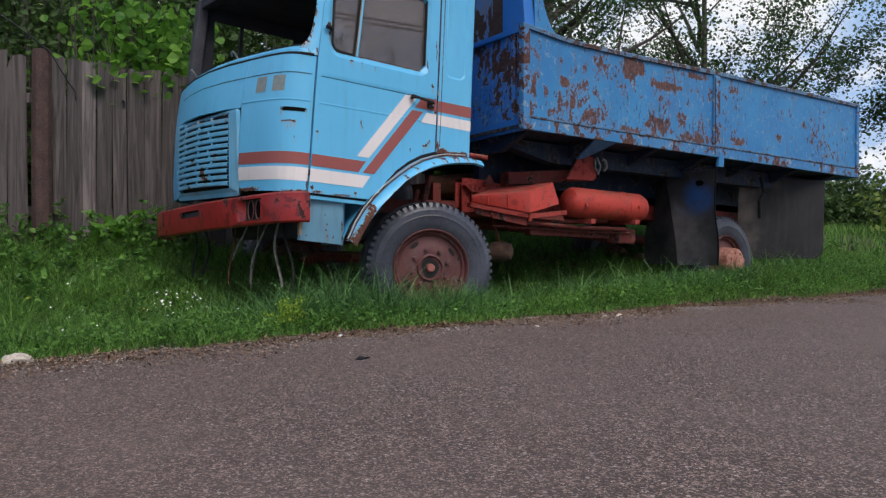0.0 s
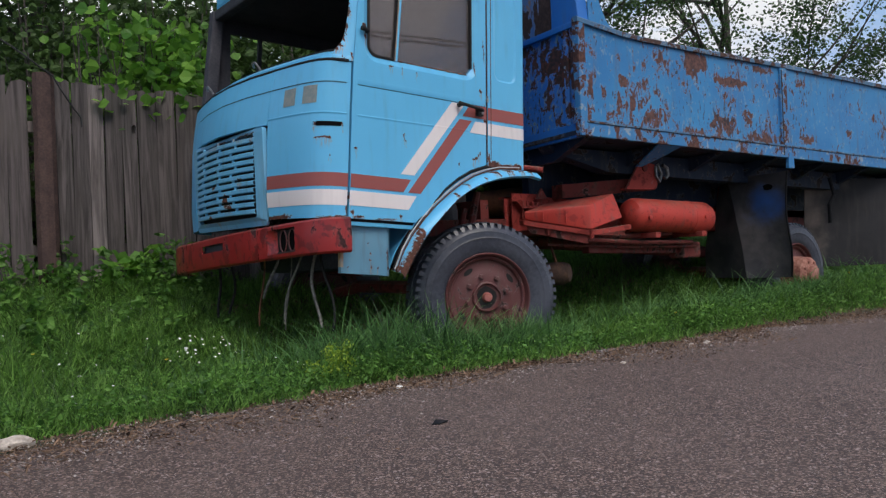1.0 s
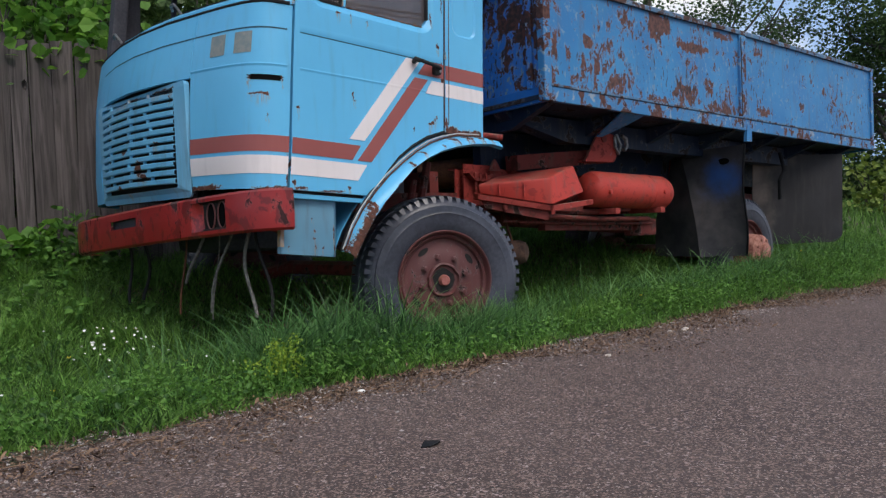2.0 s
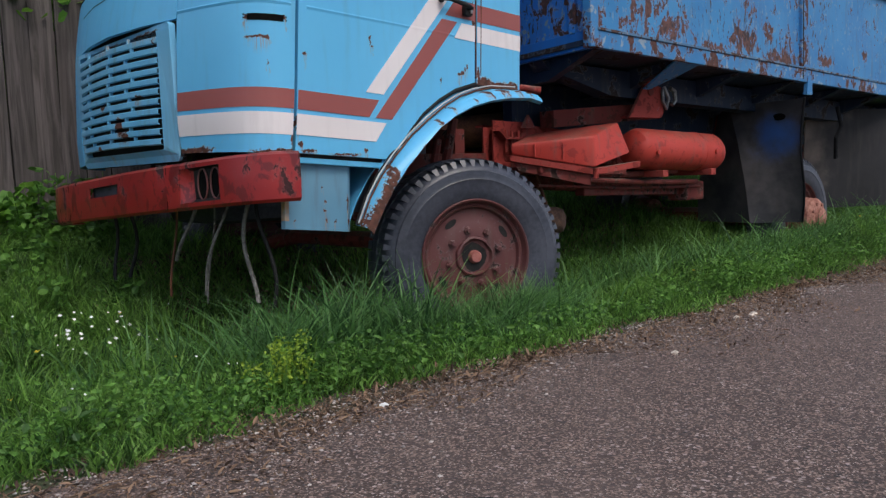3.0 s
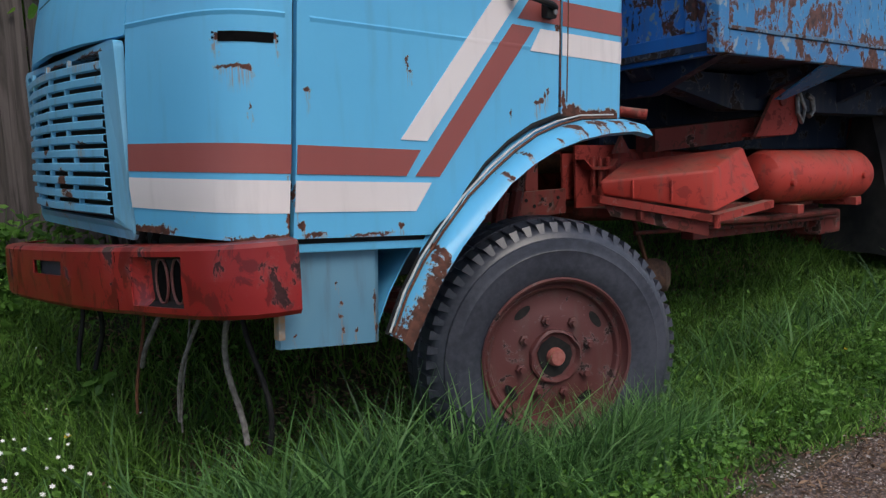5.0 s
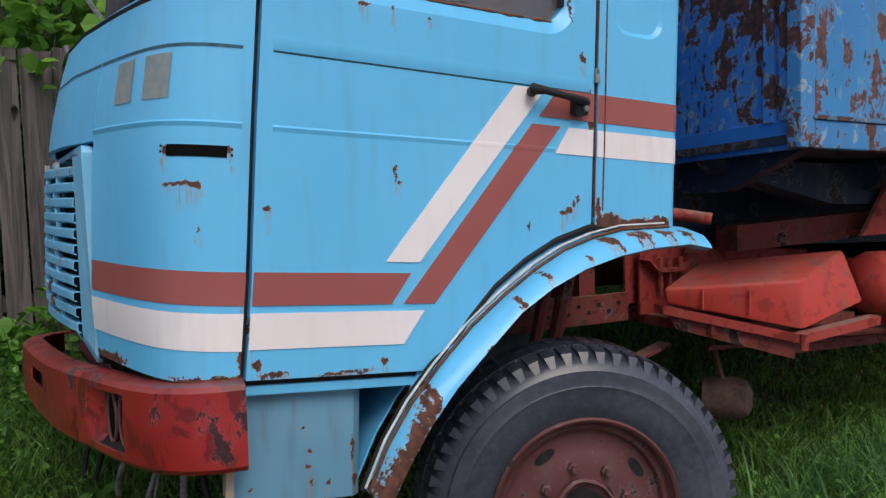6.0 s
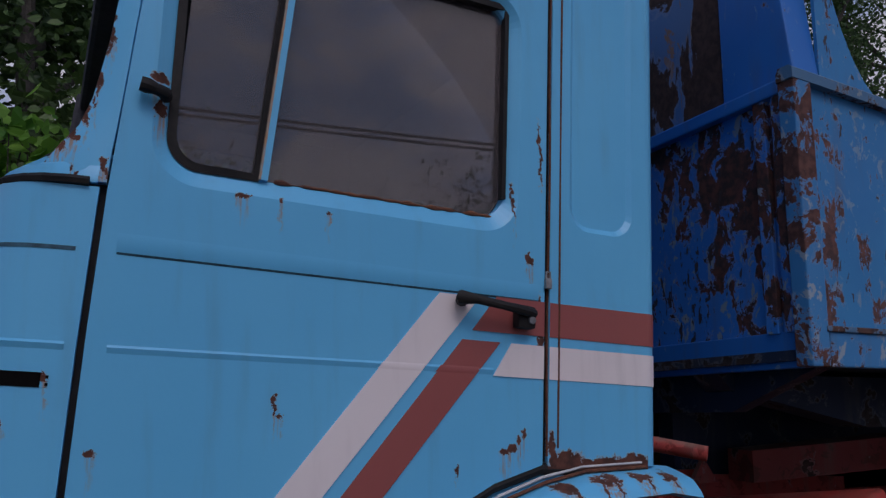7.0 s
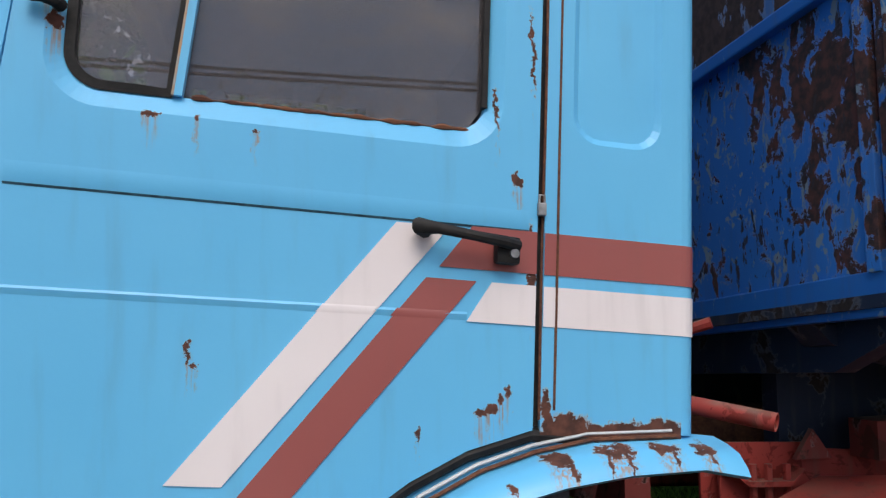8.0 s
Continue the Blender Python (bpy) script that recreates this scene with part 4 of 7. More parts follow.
def build_cowl():
    """Windscreen frame: cowl strip, pillars, and the cab's shell."""
    nose_top = [(lean(u, 1.75), y) for u, y in NOSE + FRONT]
    full = nose_top + [(u, 2 * CY - y) for u, y in nose_top[-2::-1]]
    bm = bmesh.new()
    sheet(bm, [[C(u + 0.02 + du * (1 if -u > 1.0 else 0.3), CY + (y - CY) * sy, v) for u, y in full] for du, sy, v in ((0.0, 1.0, 1.752), (0.01, 0.999, 1.785), (0.05, 0.99, 1.815), (0.09, 0.985, 1.82))])
    thicken(bm, 0.012, (-1, 0, 1))
    c = part("cowl", bm, M_cab, truck, "light blue windscreen cowl with rusty edges", smooth=True)
    bm = bmesh.new()
    tube(bm, [C(u + 0.006, CY + (y - CY) * 1.0 , 1.752) for u, y in full], 0.010, 6)
    part("cowl_gap", bm, M_black, truck)
    bm = bmesh.new()
    tube(bm, [C(u + 0.10 * (1 if -u > 1.0 else 0.35), CY + (y - CY) * 0.985, 1.826) for u, y in full], 0.012, 6)
    part("windscreen_gasket", bm, M_black, truck, smooth=True)
    # near front pillar: a curved sheet from door line to the screen opening
    rows = []
    for v, u_door, u_scr, y_scr in ((1.755, -0.935, -1.06, 0.060), (1.79, -0.933, -1.05, 0.055), (1.83, -0.930, -1.025, 0.045), (1.87, -0.926, -0.995, 0.035), (1.93, -0.921, -0.975, 0.03), (2.05, -0.912, -0.955, 0.028), (2.25, -0.897, -0.935, 0.026), (2.6, -0.86, -0.90, 0.026)):
        rows.append([C(u_door, 0.0, v), C(u_door * 0.5 + u_scr * 0.5, 0.008, v), C(u_scr, y_scr, v)])
    bm = bmesh.new()
    sheet(bm, rows)
    thicken(bm, 0.03, (-0.3, -1, 0))
    pl = part("front_pillar", bm, M_pillar, truck, "light blue front pillar, rusty along the screen", smooth=True)
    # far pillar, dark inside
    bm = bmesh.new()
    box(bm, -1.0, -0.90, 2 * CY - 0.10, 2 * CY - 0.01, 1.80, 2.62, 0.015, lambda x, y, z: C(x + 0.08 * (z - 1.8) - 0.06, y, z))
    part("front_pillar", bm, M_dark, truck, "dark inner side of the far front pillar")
    # shell: roof, far side with window, floor, dash, header
    bm = bmesh.new()
    box(bm, -0.95, 0.38, 0.02, 2 * CY - 0.02, 2.62, 2.80, 0.05, C)
    part("cab_roof", bm, M_cab, truck, "light blue cab roof")
    bm = bmesh.new()
    box(bm, -0.98, 0.37, 0.05, 2 * CY - 0.05, 2.585, 2.615, 0, C)
    box(bm, -0.98, -0.90, 0.05, 2 * CY - 0.05, 2.54, 2.62, 0.02, C)
    part("headliner", bm, M_dark, truck)
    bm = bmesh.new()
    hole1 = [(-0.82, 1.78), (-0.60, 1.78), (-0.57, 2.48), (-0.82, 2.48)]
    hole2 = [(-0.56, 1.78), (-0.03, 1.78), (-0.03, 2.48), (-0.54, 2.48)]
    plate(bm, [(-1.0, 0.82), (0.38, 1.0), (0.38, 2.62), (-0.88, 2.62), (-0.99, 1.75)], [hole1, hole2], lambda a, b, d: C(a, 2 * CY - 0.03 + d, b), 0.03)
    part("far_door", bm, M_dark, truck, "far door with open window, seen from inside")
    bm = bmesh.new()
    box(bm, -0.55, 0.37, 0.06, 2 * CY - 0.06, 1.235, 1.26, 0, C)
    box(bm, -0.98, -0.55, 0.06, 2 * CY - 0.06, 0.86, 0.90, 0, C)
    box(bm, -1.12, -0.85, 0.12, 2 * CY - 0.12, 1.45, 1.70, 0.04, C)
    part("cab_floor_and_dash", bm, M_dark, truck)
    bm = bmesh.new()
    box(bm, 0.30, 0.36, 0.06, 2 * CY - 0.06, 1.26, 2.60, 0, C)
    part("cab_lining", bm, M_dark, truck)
    for y in (0.62, 1.62):
        bm = bmesh.new()
        box(bm, -0.35, 0.15, y - 0.25, y + 0.25, 1.20, 1.34, 0.04, C)
        box(bm, 0.12, 0.26, y - 0.24, y + 0.24, 1.34, 1.85, 0.05, C)
        part("seat", bm, M_black, truck, "dark worn cab seat", smooth=True)
    bm = bmesh.new()
    pts = [(math.cos(2 * math.pi * k / 24), math.sin(2 * math.pi * k / 24)) for k in range(25)]
    tube(bm, [C(-0.68 + 0.10 * b, 0.60 + 0.24 * a, 1.78 + 0.20 * b) for a, b in pts], 0.014, 8, False)
    tube(bm, [C(-0.68, 0.60, 1.78), C(-0.80, 0.60, 1.5)], 0.025, 8)
    part("steering_wheel", bm, M_black, truck, smooth=True)
    # wiper stubs
    for y in (0.70, 1.55):
        bm = bmesh.new()
        tube(bm, [C(-1.22, y, 1.79), C(-1.245, y, 1.82), C(-1.25, y + 0.03, 1.845), C(-1.24, y + 0.09, 1.85), C(-1.22, y + 0.11, 1.83)], 0.008, 6)
        part("wiper_stub", bm, M_steel, truck, smooth=True)


build_cowl()


def build_lower_side():
    # sill strip and step box below the door
    bm = bmesh.new()
    box(bm, -0.985, -0.455, 0.018, 0.06, 0.770, 0.795, 0.004, C)
    part("door_sill", bm, M_cab, truck)
    bm = bmesh.new()
    box(bm, -0.975, -0.44, 0.03, 0.07, 0.795, 0.815, 0, C)
    part("sill_gap", bm, M_black, truck)
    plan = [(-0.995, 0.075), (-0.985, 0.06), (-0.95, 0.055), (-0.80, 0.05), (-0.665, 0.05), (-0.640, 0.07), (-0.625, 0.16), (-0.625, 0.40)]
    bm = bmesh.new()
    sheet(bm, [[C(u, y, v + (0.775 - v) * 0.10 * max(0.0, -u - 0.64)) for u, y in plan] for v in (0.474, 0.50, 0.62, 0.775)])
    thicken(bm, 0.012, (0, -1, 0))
    sb = part("step_box", bm, M_step_shaded, truck, "light blue step panel, painted duller for its shade, with small rust holes", smooth=True)
    # fender: flared band over the wheel
    up = [(-0.672, 0.545), (-0.612, 0.665), (-0.545, 0.760), (-0.462, 0.850), (-0.335, 0.952), (-0.225, 1.030), (-0.12, 1.095), (-0.017, 1.145), (0.095, 1.178), (0.209, 1.197), (0.39, 1.198), (0.50, 1.185)]
    lo = [(-0.652, 0.510), (-0.583, 0.625), (-0.520, 0.716), (-0.44, 0.806), (-0.335, 0.900), (-0.228, 0.992), (-0.125, 1.05), (-0.005, 1.098), (0.12, 1.128), (0.25, 1.145), (0.40, 1.150), (0.495, 1.132)]
    rows = [[], [], [], [], [], []]
    for (a, b), (c, d) in zip(up, lo):
        U, L = Vector((a, -0.03 if b < 0.8 else (-0.012 if b < 0.9 else 0.0), b)), Vector((c, -0.09, d))
        for r, p in zip(rows, (U + Vector((-0.034, 0.0, 0.046)) * (min(1.0, max(0.15, (b - 0.78) / 0.12)) if a < 0.3 else 0.25) + Vector((0, 0.040, 0)), U, U.lerp(L, 0.35) + Vector((-0.004, -0.022, 0.006)), U.lerp(L, 0.75) + Vector((-0.002, -0.014, 0.002)), L, L + Vector((0.012, 0.035, -0.01)))):
            r.append(p)
    bm = bmesh.new()
    sheet(bm, rows)
    bmesh.ops.subdivide_edges(bm, edges=bm.edges[:], cuts=1, use_grid_fill=True, smooth=0.6)
    thicken(bm, 0.004, (0, -1, 1))
    f = part("fender", bm, M_fender, truck, "light blue wheel arch flare with brown rust at its foot", smooth=True)
    bm = bmesh.new()
    tube(bm, [side(u, w - 0.010, 0.014) for u, w in ARCH] + [side(u, 1.216, 0.014) for u in (0.2, 0.3, 0.388)], 0.014, 8)
    part("fender_seal_and_gap", bm, M_black, truck, "black rubber seal above the wheel arch", smooth=True)
    # black tube stands in for the shade in the gap beside the fender foot
    bm = bmesh.new()
    tube(bm, [Vector((a - 0.016, -0.012, b + 0.010)) for a, b in up[:4]] + [side(-0.405, 0.868, 0.010)], 0.009, 6)
    part("fender_seal_and_gap", bm, M_black, truck, "black tube painting the dark gap beside the wheel arch", smooth=True)
    bm = bmesh.new()
    tube(bm, [Vector((a - 0.012, 0.002 if b > 0.85 else -0.022, b + 0.017)) for a, b in up[:-1]], 0.004, 6)
    part("fender_bead", bm, M_bead, truck, "pale bead along the wheel arch", smooth=True)
    bm = bmesh.new()
    tube(bm, [Vector((a - 0.004, -0.003 if b > 0.85 else -0.026, b + 0.006)) for a, b in up[:-1]], 0.0045, 6)
    part("fender_seam", bm, M_rust, truck, "rusty seam along the wheel arch", smooth=True)
    bm = bmesh.new()
    inner = [Vector((a + 0.01, 0.10, b - 0.0)) for a, b in up]
    sheet(bm, [[p + Vector((0, dy, 0)) for p in inner] for dy in (0.0, 0.45)])
    thicken(bm, 0.006)
    part("wheel_arch_liner", bm, M_cab, truck, smooth=True)


build_lower_side()


def build_bumper():
    plan = [(-0.998, -0.062), (-1.065, -0.052), (-1.13, -0.02), (-1.19, 0.05), (-1.235, 0.16), (-1.270, 0.30), (-1.30, 0.45), (-1.340, 0.62), (-1.376, 0.85), (-1.400, CY), (-1.416, 1.45), (-1.424, 1.72), (-1.405, 1.86), (-1.350, 1.99), (-1.25, 2.06)]
    zt = lambda y: 0.885 - 0.060 * (y + 0.06)
    prof = [(0.075, 0.004), (0.012, 0.0), (0.0, -0.012), (-0.004, -0.10), (0.0, -0.196), (0.012, -0.210), (0.07, -0.206)]

    def at(s, off, dz):
        """A place along the plan by parameter, set back by off."""
        i = min(int(s), len(plan) - 2)
        f = s - i
        x, y = plan[i][0] * (1 - f) + plan[i + 1][0] * f, plan[i][1] * (1 - f) + plan[i + 1][1] * f
        a, b = plan[i], plan[i + 1]
        n_ = Vector((b[1] - a[1], -(b[0] - a[0]), 0)).normalized()
        return Vector((x, y, zt(y) + dz)) + n_ * off

    slots = ((4.20, 6.05, -0.178, -0.028), (8.40, 9.50, -0.098, -0.048))
    ss = sorted(set([i * 0.5 for i in range(29)] + [q for a, b, *_ in slots for q in (a, b)]))
    dzs = sorted({p[1] for p in prof[1:-1]} | {q for *_, a, b in slots for q in (a, b)}, reverse=True)
    bm = bmesh.new()
    off = lambda dz: float(np.interp(-dz, [-p[1] for p in prof[1:-1]], [p[0] for p in prof[1:-1]]))
    rows = [[at(s, 0.075, 0.004) for s in ss]] + [[at(s, off(dz), dz) for s in ss] for dz in dzs] + [[at(s, 0.07, -0.206) for s in ss]]
    vs = [[bm.verts.new(p) for p in r] for r in rows]
    lv = [None] + dzs + [None]
    for j in range(len(rows) - 1):
        for i in range(len(ss) - 1):
            ms = 0.5 * (ss[i] + ss[i + 1])
            if lv[j] is not None and lv[j + 1] is not None:
                mz = 0.5 * (lv[j] + lv[j + 1])
                if any(a < ms < b and lo < mz < hi for a, b, lo, hi in slots):
                    continue
            bm.faces.new((vs[j][i], vs[j][i + 1], vs[j + 1][i + 1], vs[j + 1][i]))
    thicken(bm, 0.006, (-1, -0.3, 0))
    b = part("bumper", bm, M_bumper, truck, "dented red steel bumper, drooping to one side, with empty lamp openings", smooth=True)
    # lamp recess: a smooth hollow, then a dark plate with two oval openings
    bm = bmesh.new()
    sheet(bm, [[at(s, o * k, dz) for s, o in ((6.12, 0.0), (5.95, 0.008), (5.75, 0.020), (5.55, 0.032))] for dz, k in ((-0.026, 0.2), (-0.045, 0.9), (-0.10, 1.0), (-0.160, 0.9), (-0.180, 0.2))])
    part("lamp_hollow", bm, M_bumper, b, "worn red lamp hollow", smooth=True)
    bm = bmesh.new()
    sheet(bm, [[at(s, o, dz) for s in (4.15, 4.7, 5.57)] for o, dz in ((0.0, -0.026), (0.026, -0.040), (0.030, -0.165), (0.0, -0.180))])
    part("lamp_recess", bm, M_black, b, "rusty lamp recess", smooth=True)
    for s in (4.56, 5.14):
        bm = bmesh.new()
        loop = [(s + 0.22 * math.cos(t), -0.103 + 0.068 * math.sin(t)) for t in np.linspace(0, 2 * math.pi, 16, False)]
        bm.faces.new([bm.verts.new(at(p, 0.024, dz)) for p, dz in loop])
        part("oval_hole", bm, M_hole, b)
        bm = bmesh.new()
        tube(bm, [at(p, 0.022, dz) for p, dz in loop + loop[:1]], 0.0045, 6, False)
        part("oval_rim", bm, M_rim, b, smooth=True)
    for s in (6.55, 10.5):
        bm = bmesh.new()
        sheet(bm, [[at(s + a, -0.0015, dz) for a in (-0.012, 0.012)] for dz in (-0.012, -0.1, -0.2)])
        part("bumper_seam", bm, M_hole, b)
    bm = bmesh.new()
    sheet(bm, [[at(s, 0.03, dz) for s in (8.3, 8.95, 9.6)] for dz in (-0.03, -0.12)])
    part("slot_back", bm, M_dark, b)
    bm = bmesh.new()
    tube(bm, [(-1.16, 0.35, 0.78), (-1.16, 1.9, 0.70)], 0.045, 8)
    part("front_crossbar", bm, M_red_dark, truck, "grimy red cross member behind the bumper")
    # bits between grille and bumper
    rnd = random.Random(6)
    for y in (0.50, 0.62, 0.78, 1.0):
        bm = bmesh.new()
        tube(bm, [(-1.18, y, 0.92), (-1.20, y + rnd.uniform(-0.05, 0.05), 0.86), (-1.18, y, 0.78)], 0.012, 6)
        part("hose", bm, M_black, truck, smooth=True)
    # hanging hoses
    for k, (x, y, z0, x1, y1, z1, r, mt) in enumerate(((-1.17, 0.80, 0.70, -1.19, 0.86, 0.22, 0.006, M_rust), (-1.15, 0.62, 0.70, -1.19, 0.78, 0.40, 0.009, M_hose), (-1.10, 0.42, 0.72, -1.16, 0.55, 0.24, 0.0075, M_hose), (-1.06, 0.28, 0.70, -1.07, 0.28, 0.22, 0.010, M_hose), (-1.03, 0.22, 0.70, -1.02, 0.20, 0.20, 0.009, M_black), (-1.2, 1.3, 0.66, -1.2, 1.32, 0.28, 0.010, M_black), (-1.2, 1.55, 0.62, -1.22, 1.5, 0.25, 0.010, M_black), (-1.11, 0.52, 0.70, -1.13, 0.60, 0.2, 0.004, M_hose))):
        bm = bmesh.new()
        pts = []
        for f in np.linspace(0, 1, 9):
            pts.append((x + (x1 - x) * f + 0.02 * math.sin(5 * f + k), y + (y1 - y) * f + 0.03 * math.sin(4.2 * f + 2 * k), z0 + (z1 - z0) * f))
        tube(bm, pts, r, 8)
        part("hanging_hose", bm, mt, truck, "loose hose hanging below the bumper", smooth=True)
    bm = bmesh.new()
    box(bm, -1.01, -0.99, 0.02, 0.05, 0.52, 0.75, 0, C)
    part("bracket", bm, M_rust_streak, truck, "rusty stay behind the bumper end")


build_bumper()


# ---- wheels ----
def build_wheel(name, label, centre, steer, R=0.508, w=0.242, hub_out=0.0, tread=58, size=1.0):
    wheel = new(name)
    wheel.parent = truck
    wheel["label"] = label
    wheel.matrix_basis = Matrix.Translation(centre) @ Matrix.Rotation(radians(steer), 4, "Z") @ Matrix.Scale(size, 4)
    # tyre: side facing -y
    bm = bmesh.new()
    prof = [(0.29, 0.02), (0.295, -0.01), (0.315, -0.022), (0.345, -0.031), (0.38, -0.0355), (0.398, -0.0365), (0.402, -0.0385), (0.406, -0.0365), (0.42, -0.036), (0.445, -0.034), (0.448, -0.027), (0.463, -0.019), (0.478, -0.004), (0.488, 0.014), (0.493, 0.04), (R - 0.008, 0.07), (R, 0.10), (R - 0.002, w - 0.10), (R - 0.004, w - 0.06), (0.485, w), (0.42, w + 0.03), (0.30, w - 0.02)]
    lathe(bm, prof, (0, 0, 0), 88)
    part("tyre", bm, M_tyre, wheel, "worn grey-black rubber tyre", smooth=True)
    bm = bmesh.new()
    for k in range(tread):
        a = 2 * math.pi * k / tread
        rot = Matrix.Rotation(a, 4, "Y")
        for y0, y1, r0, r1, tw in ((-0.017, 0.078, 0.462, R + 0.002, 0.30), (0.080, 0.15, R - 0.01, R + 0.004, 0.47), (0.16, w - 0.015, R - 0.01, R + 0.004, 0.40)):
            hw = math.pi * R / tread * tw * 2.0
            vs = box(bm, -hw, hw, y0, y1, r0, r1)
            for v in vs:
                if v.co.y < 0.03 and v.co.z > R:
                    v.co.y += 0.020
                    v.co.z -= 0.008
                if v.co.y < 0.03 and v.co.z < 0.47:
                    v.co.x *= 0.45
                v.co = rot @ v.co
    part("tread", bm, M_tyre, wheel, "worn tread blocks")
    # rim
    bm = bmesh.new()
    lathe(bm, [(0.300, -0.004), (0.302, -0.020), (0.296, -0.027), (0.288, -0.022), (0.282, 0.004), (0.276, 0.010), (0.268, 0.004), (0.258, 0.010), (0.250, 0.030), (0.235, 0.035), (0.18, 0.022), (0.150, 0.016), (0.105, 0.014), (0.100, 0.030), (0.02, 0.034)], (0, 0, 0), 72)
    rim = part("rim", bm, M_rim, wheel, "brown-red steel wheel disc", smooth=True)
    for k in range(4):
        a = radians(35 + 90 * k)
        bm = bmesh.new()
        rings = []
        for sc, y in ((1.0, 0.022), (0.86, 0.018)):
            rings.append([Vector((0.212 * math.cos(a), y + 0.008, 0.212 * math.sin(a))) + sc * (0.044 * math.cos(t) * Vector((-math.sin(a), 0, math.cos(a))) + 0.019 * math.sin(t) * Vector((math.cos(a), 0, math.sin(a)))) for t in np.linspace(0, 2 * math.pi, 16, False)]) 
        vs = [bm.verts.new(p + Vector((0, -0.002, 0))) for p in rings[1]]
        bm.faces.new(vs)
        part("hand_hole", bm, M_black, rim, "dark hand hole")
    for k in range(8):
        a = 2 * math.pi * (k + 0.3) / 8
        bm = bmesh.new()
        lathe(bm, [(0.0001, -0.012), (0.012, -0.012), (0.013, 0.0), (0.020, 0.002), (0.021, 0.016)], (0.142 * math.cos(a), 0, 0.142 * math.sin(a)), 6)
        part("wheel_nut", bm, M_rim, rim)
    bm = bmesh.new()
    lathe(bm, [(0.104, 0.016), (0.102, -0.002), (0.094, -0.006), (0.084, 0.014), (0.03, 0.020)], (0, 0, 0), 30)
    for w_ in bm.verts:
        k_ = 1 + 0.09 * noise.noise(w_.co * 24) if w_.co.y < 0.017 else 1
        w_.co.x, w_.co.z = w_.co.x * k_, w_.co.z * k_
    part("hub_flange", bm, M_rim, wheel, "broken hub flange")
    bm = bmesh.new()
    plate(bm, blob_loop(0, 0, 0.072, 0.072, 12, 11, 0.16), [], lambda a, b, d: Vector((a, 0.012 + d, b)), 0.004)
    part("hub_hole", bm, M_black, wheel)
    bm = bmesh.new()
    lathe(bm, [(0.0001, -0.020 - hub_out), (0.026, -0.020 - hub_out), (0.033, -0.008), (0.036, 0.02)], (0, 0, 0), 16)
    part("hub_cap", bm, plain("hub_red", (0.25, 0.07, 0.055), (0.36, 0.13, 0.11), 20, 0.6), wheel, "red hub end", smooth=True)
    return wheel


build_wheel("front_wheel", "front wheel with worn tyre, turned inwards, sunk in the grass", (0.046, -0.005, 0.343), -20, size=0.985)
build_wheel("front_wheel", "far front wheel in the shade below the cab", (0.055, 2.30, 0.335), -24)
for wy, wl in ((0.22, "rear wheel half hidden behind mudguards"), (1.80, "far rear wheel in the shade below the bed")):
    rw = build_wheel("rear_wheel", wl, (4.06, wy, 0.315), 0, hub_out=0.10, size=0.975)
    bm = bmesh.new()
    lathe(bm, [(0.0001, -0.205), (0.055, -0.205), (0.075, -0.195), (0.080, -0.165), (0.135, -0.155), (0.160, -0.135), (0.168, -0.06), (0.172, 0.03)], (0, 0, 0), 24)
    for q in range(8):
        a = 2 * math.pi * (q + 0.4) / 8
        lathe(bm, [(0.0001, -0.172), (0.014, -0.172), (0.016, -0.15)], (0.115 * math.cos(a), 0, 0.115 * math.sin(a)), 6)
    part("hub_drum", bm, M_hub, rw, "large pale rusty hub drum", smooth=True)

# ---- chassis ----
SL = 0.0285


def K(x, y, z):
    """Frame and bed run down a little to the rear."""
    return Vector((x, y, z - SL * (x - 0.88)))


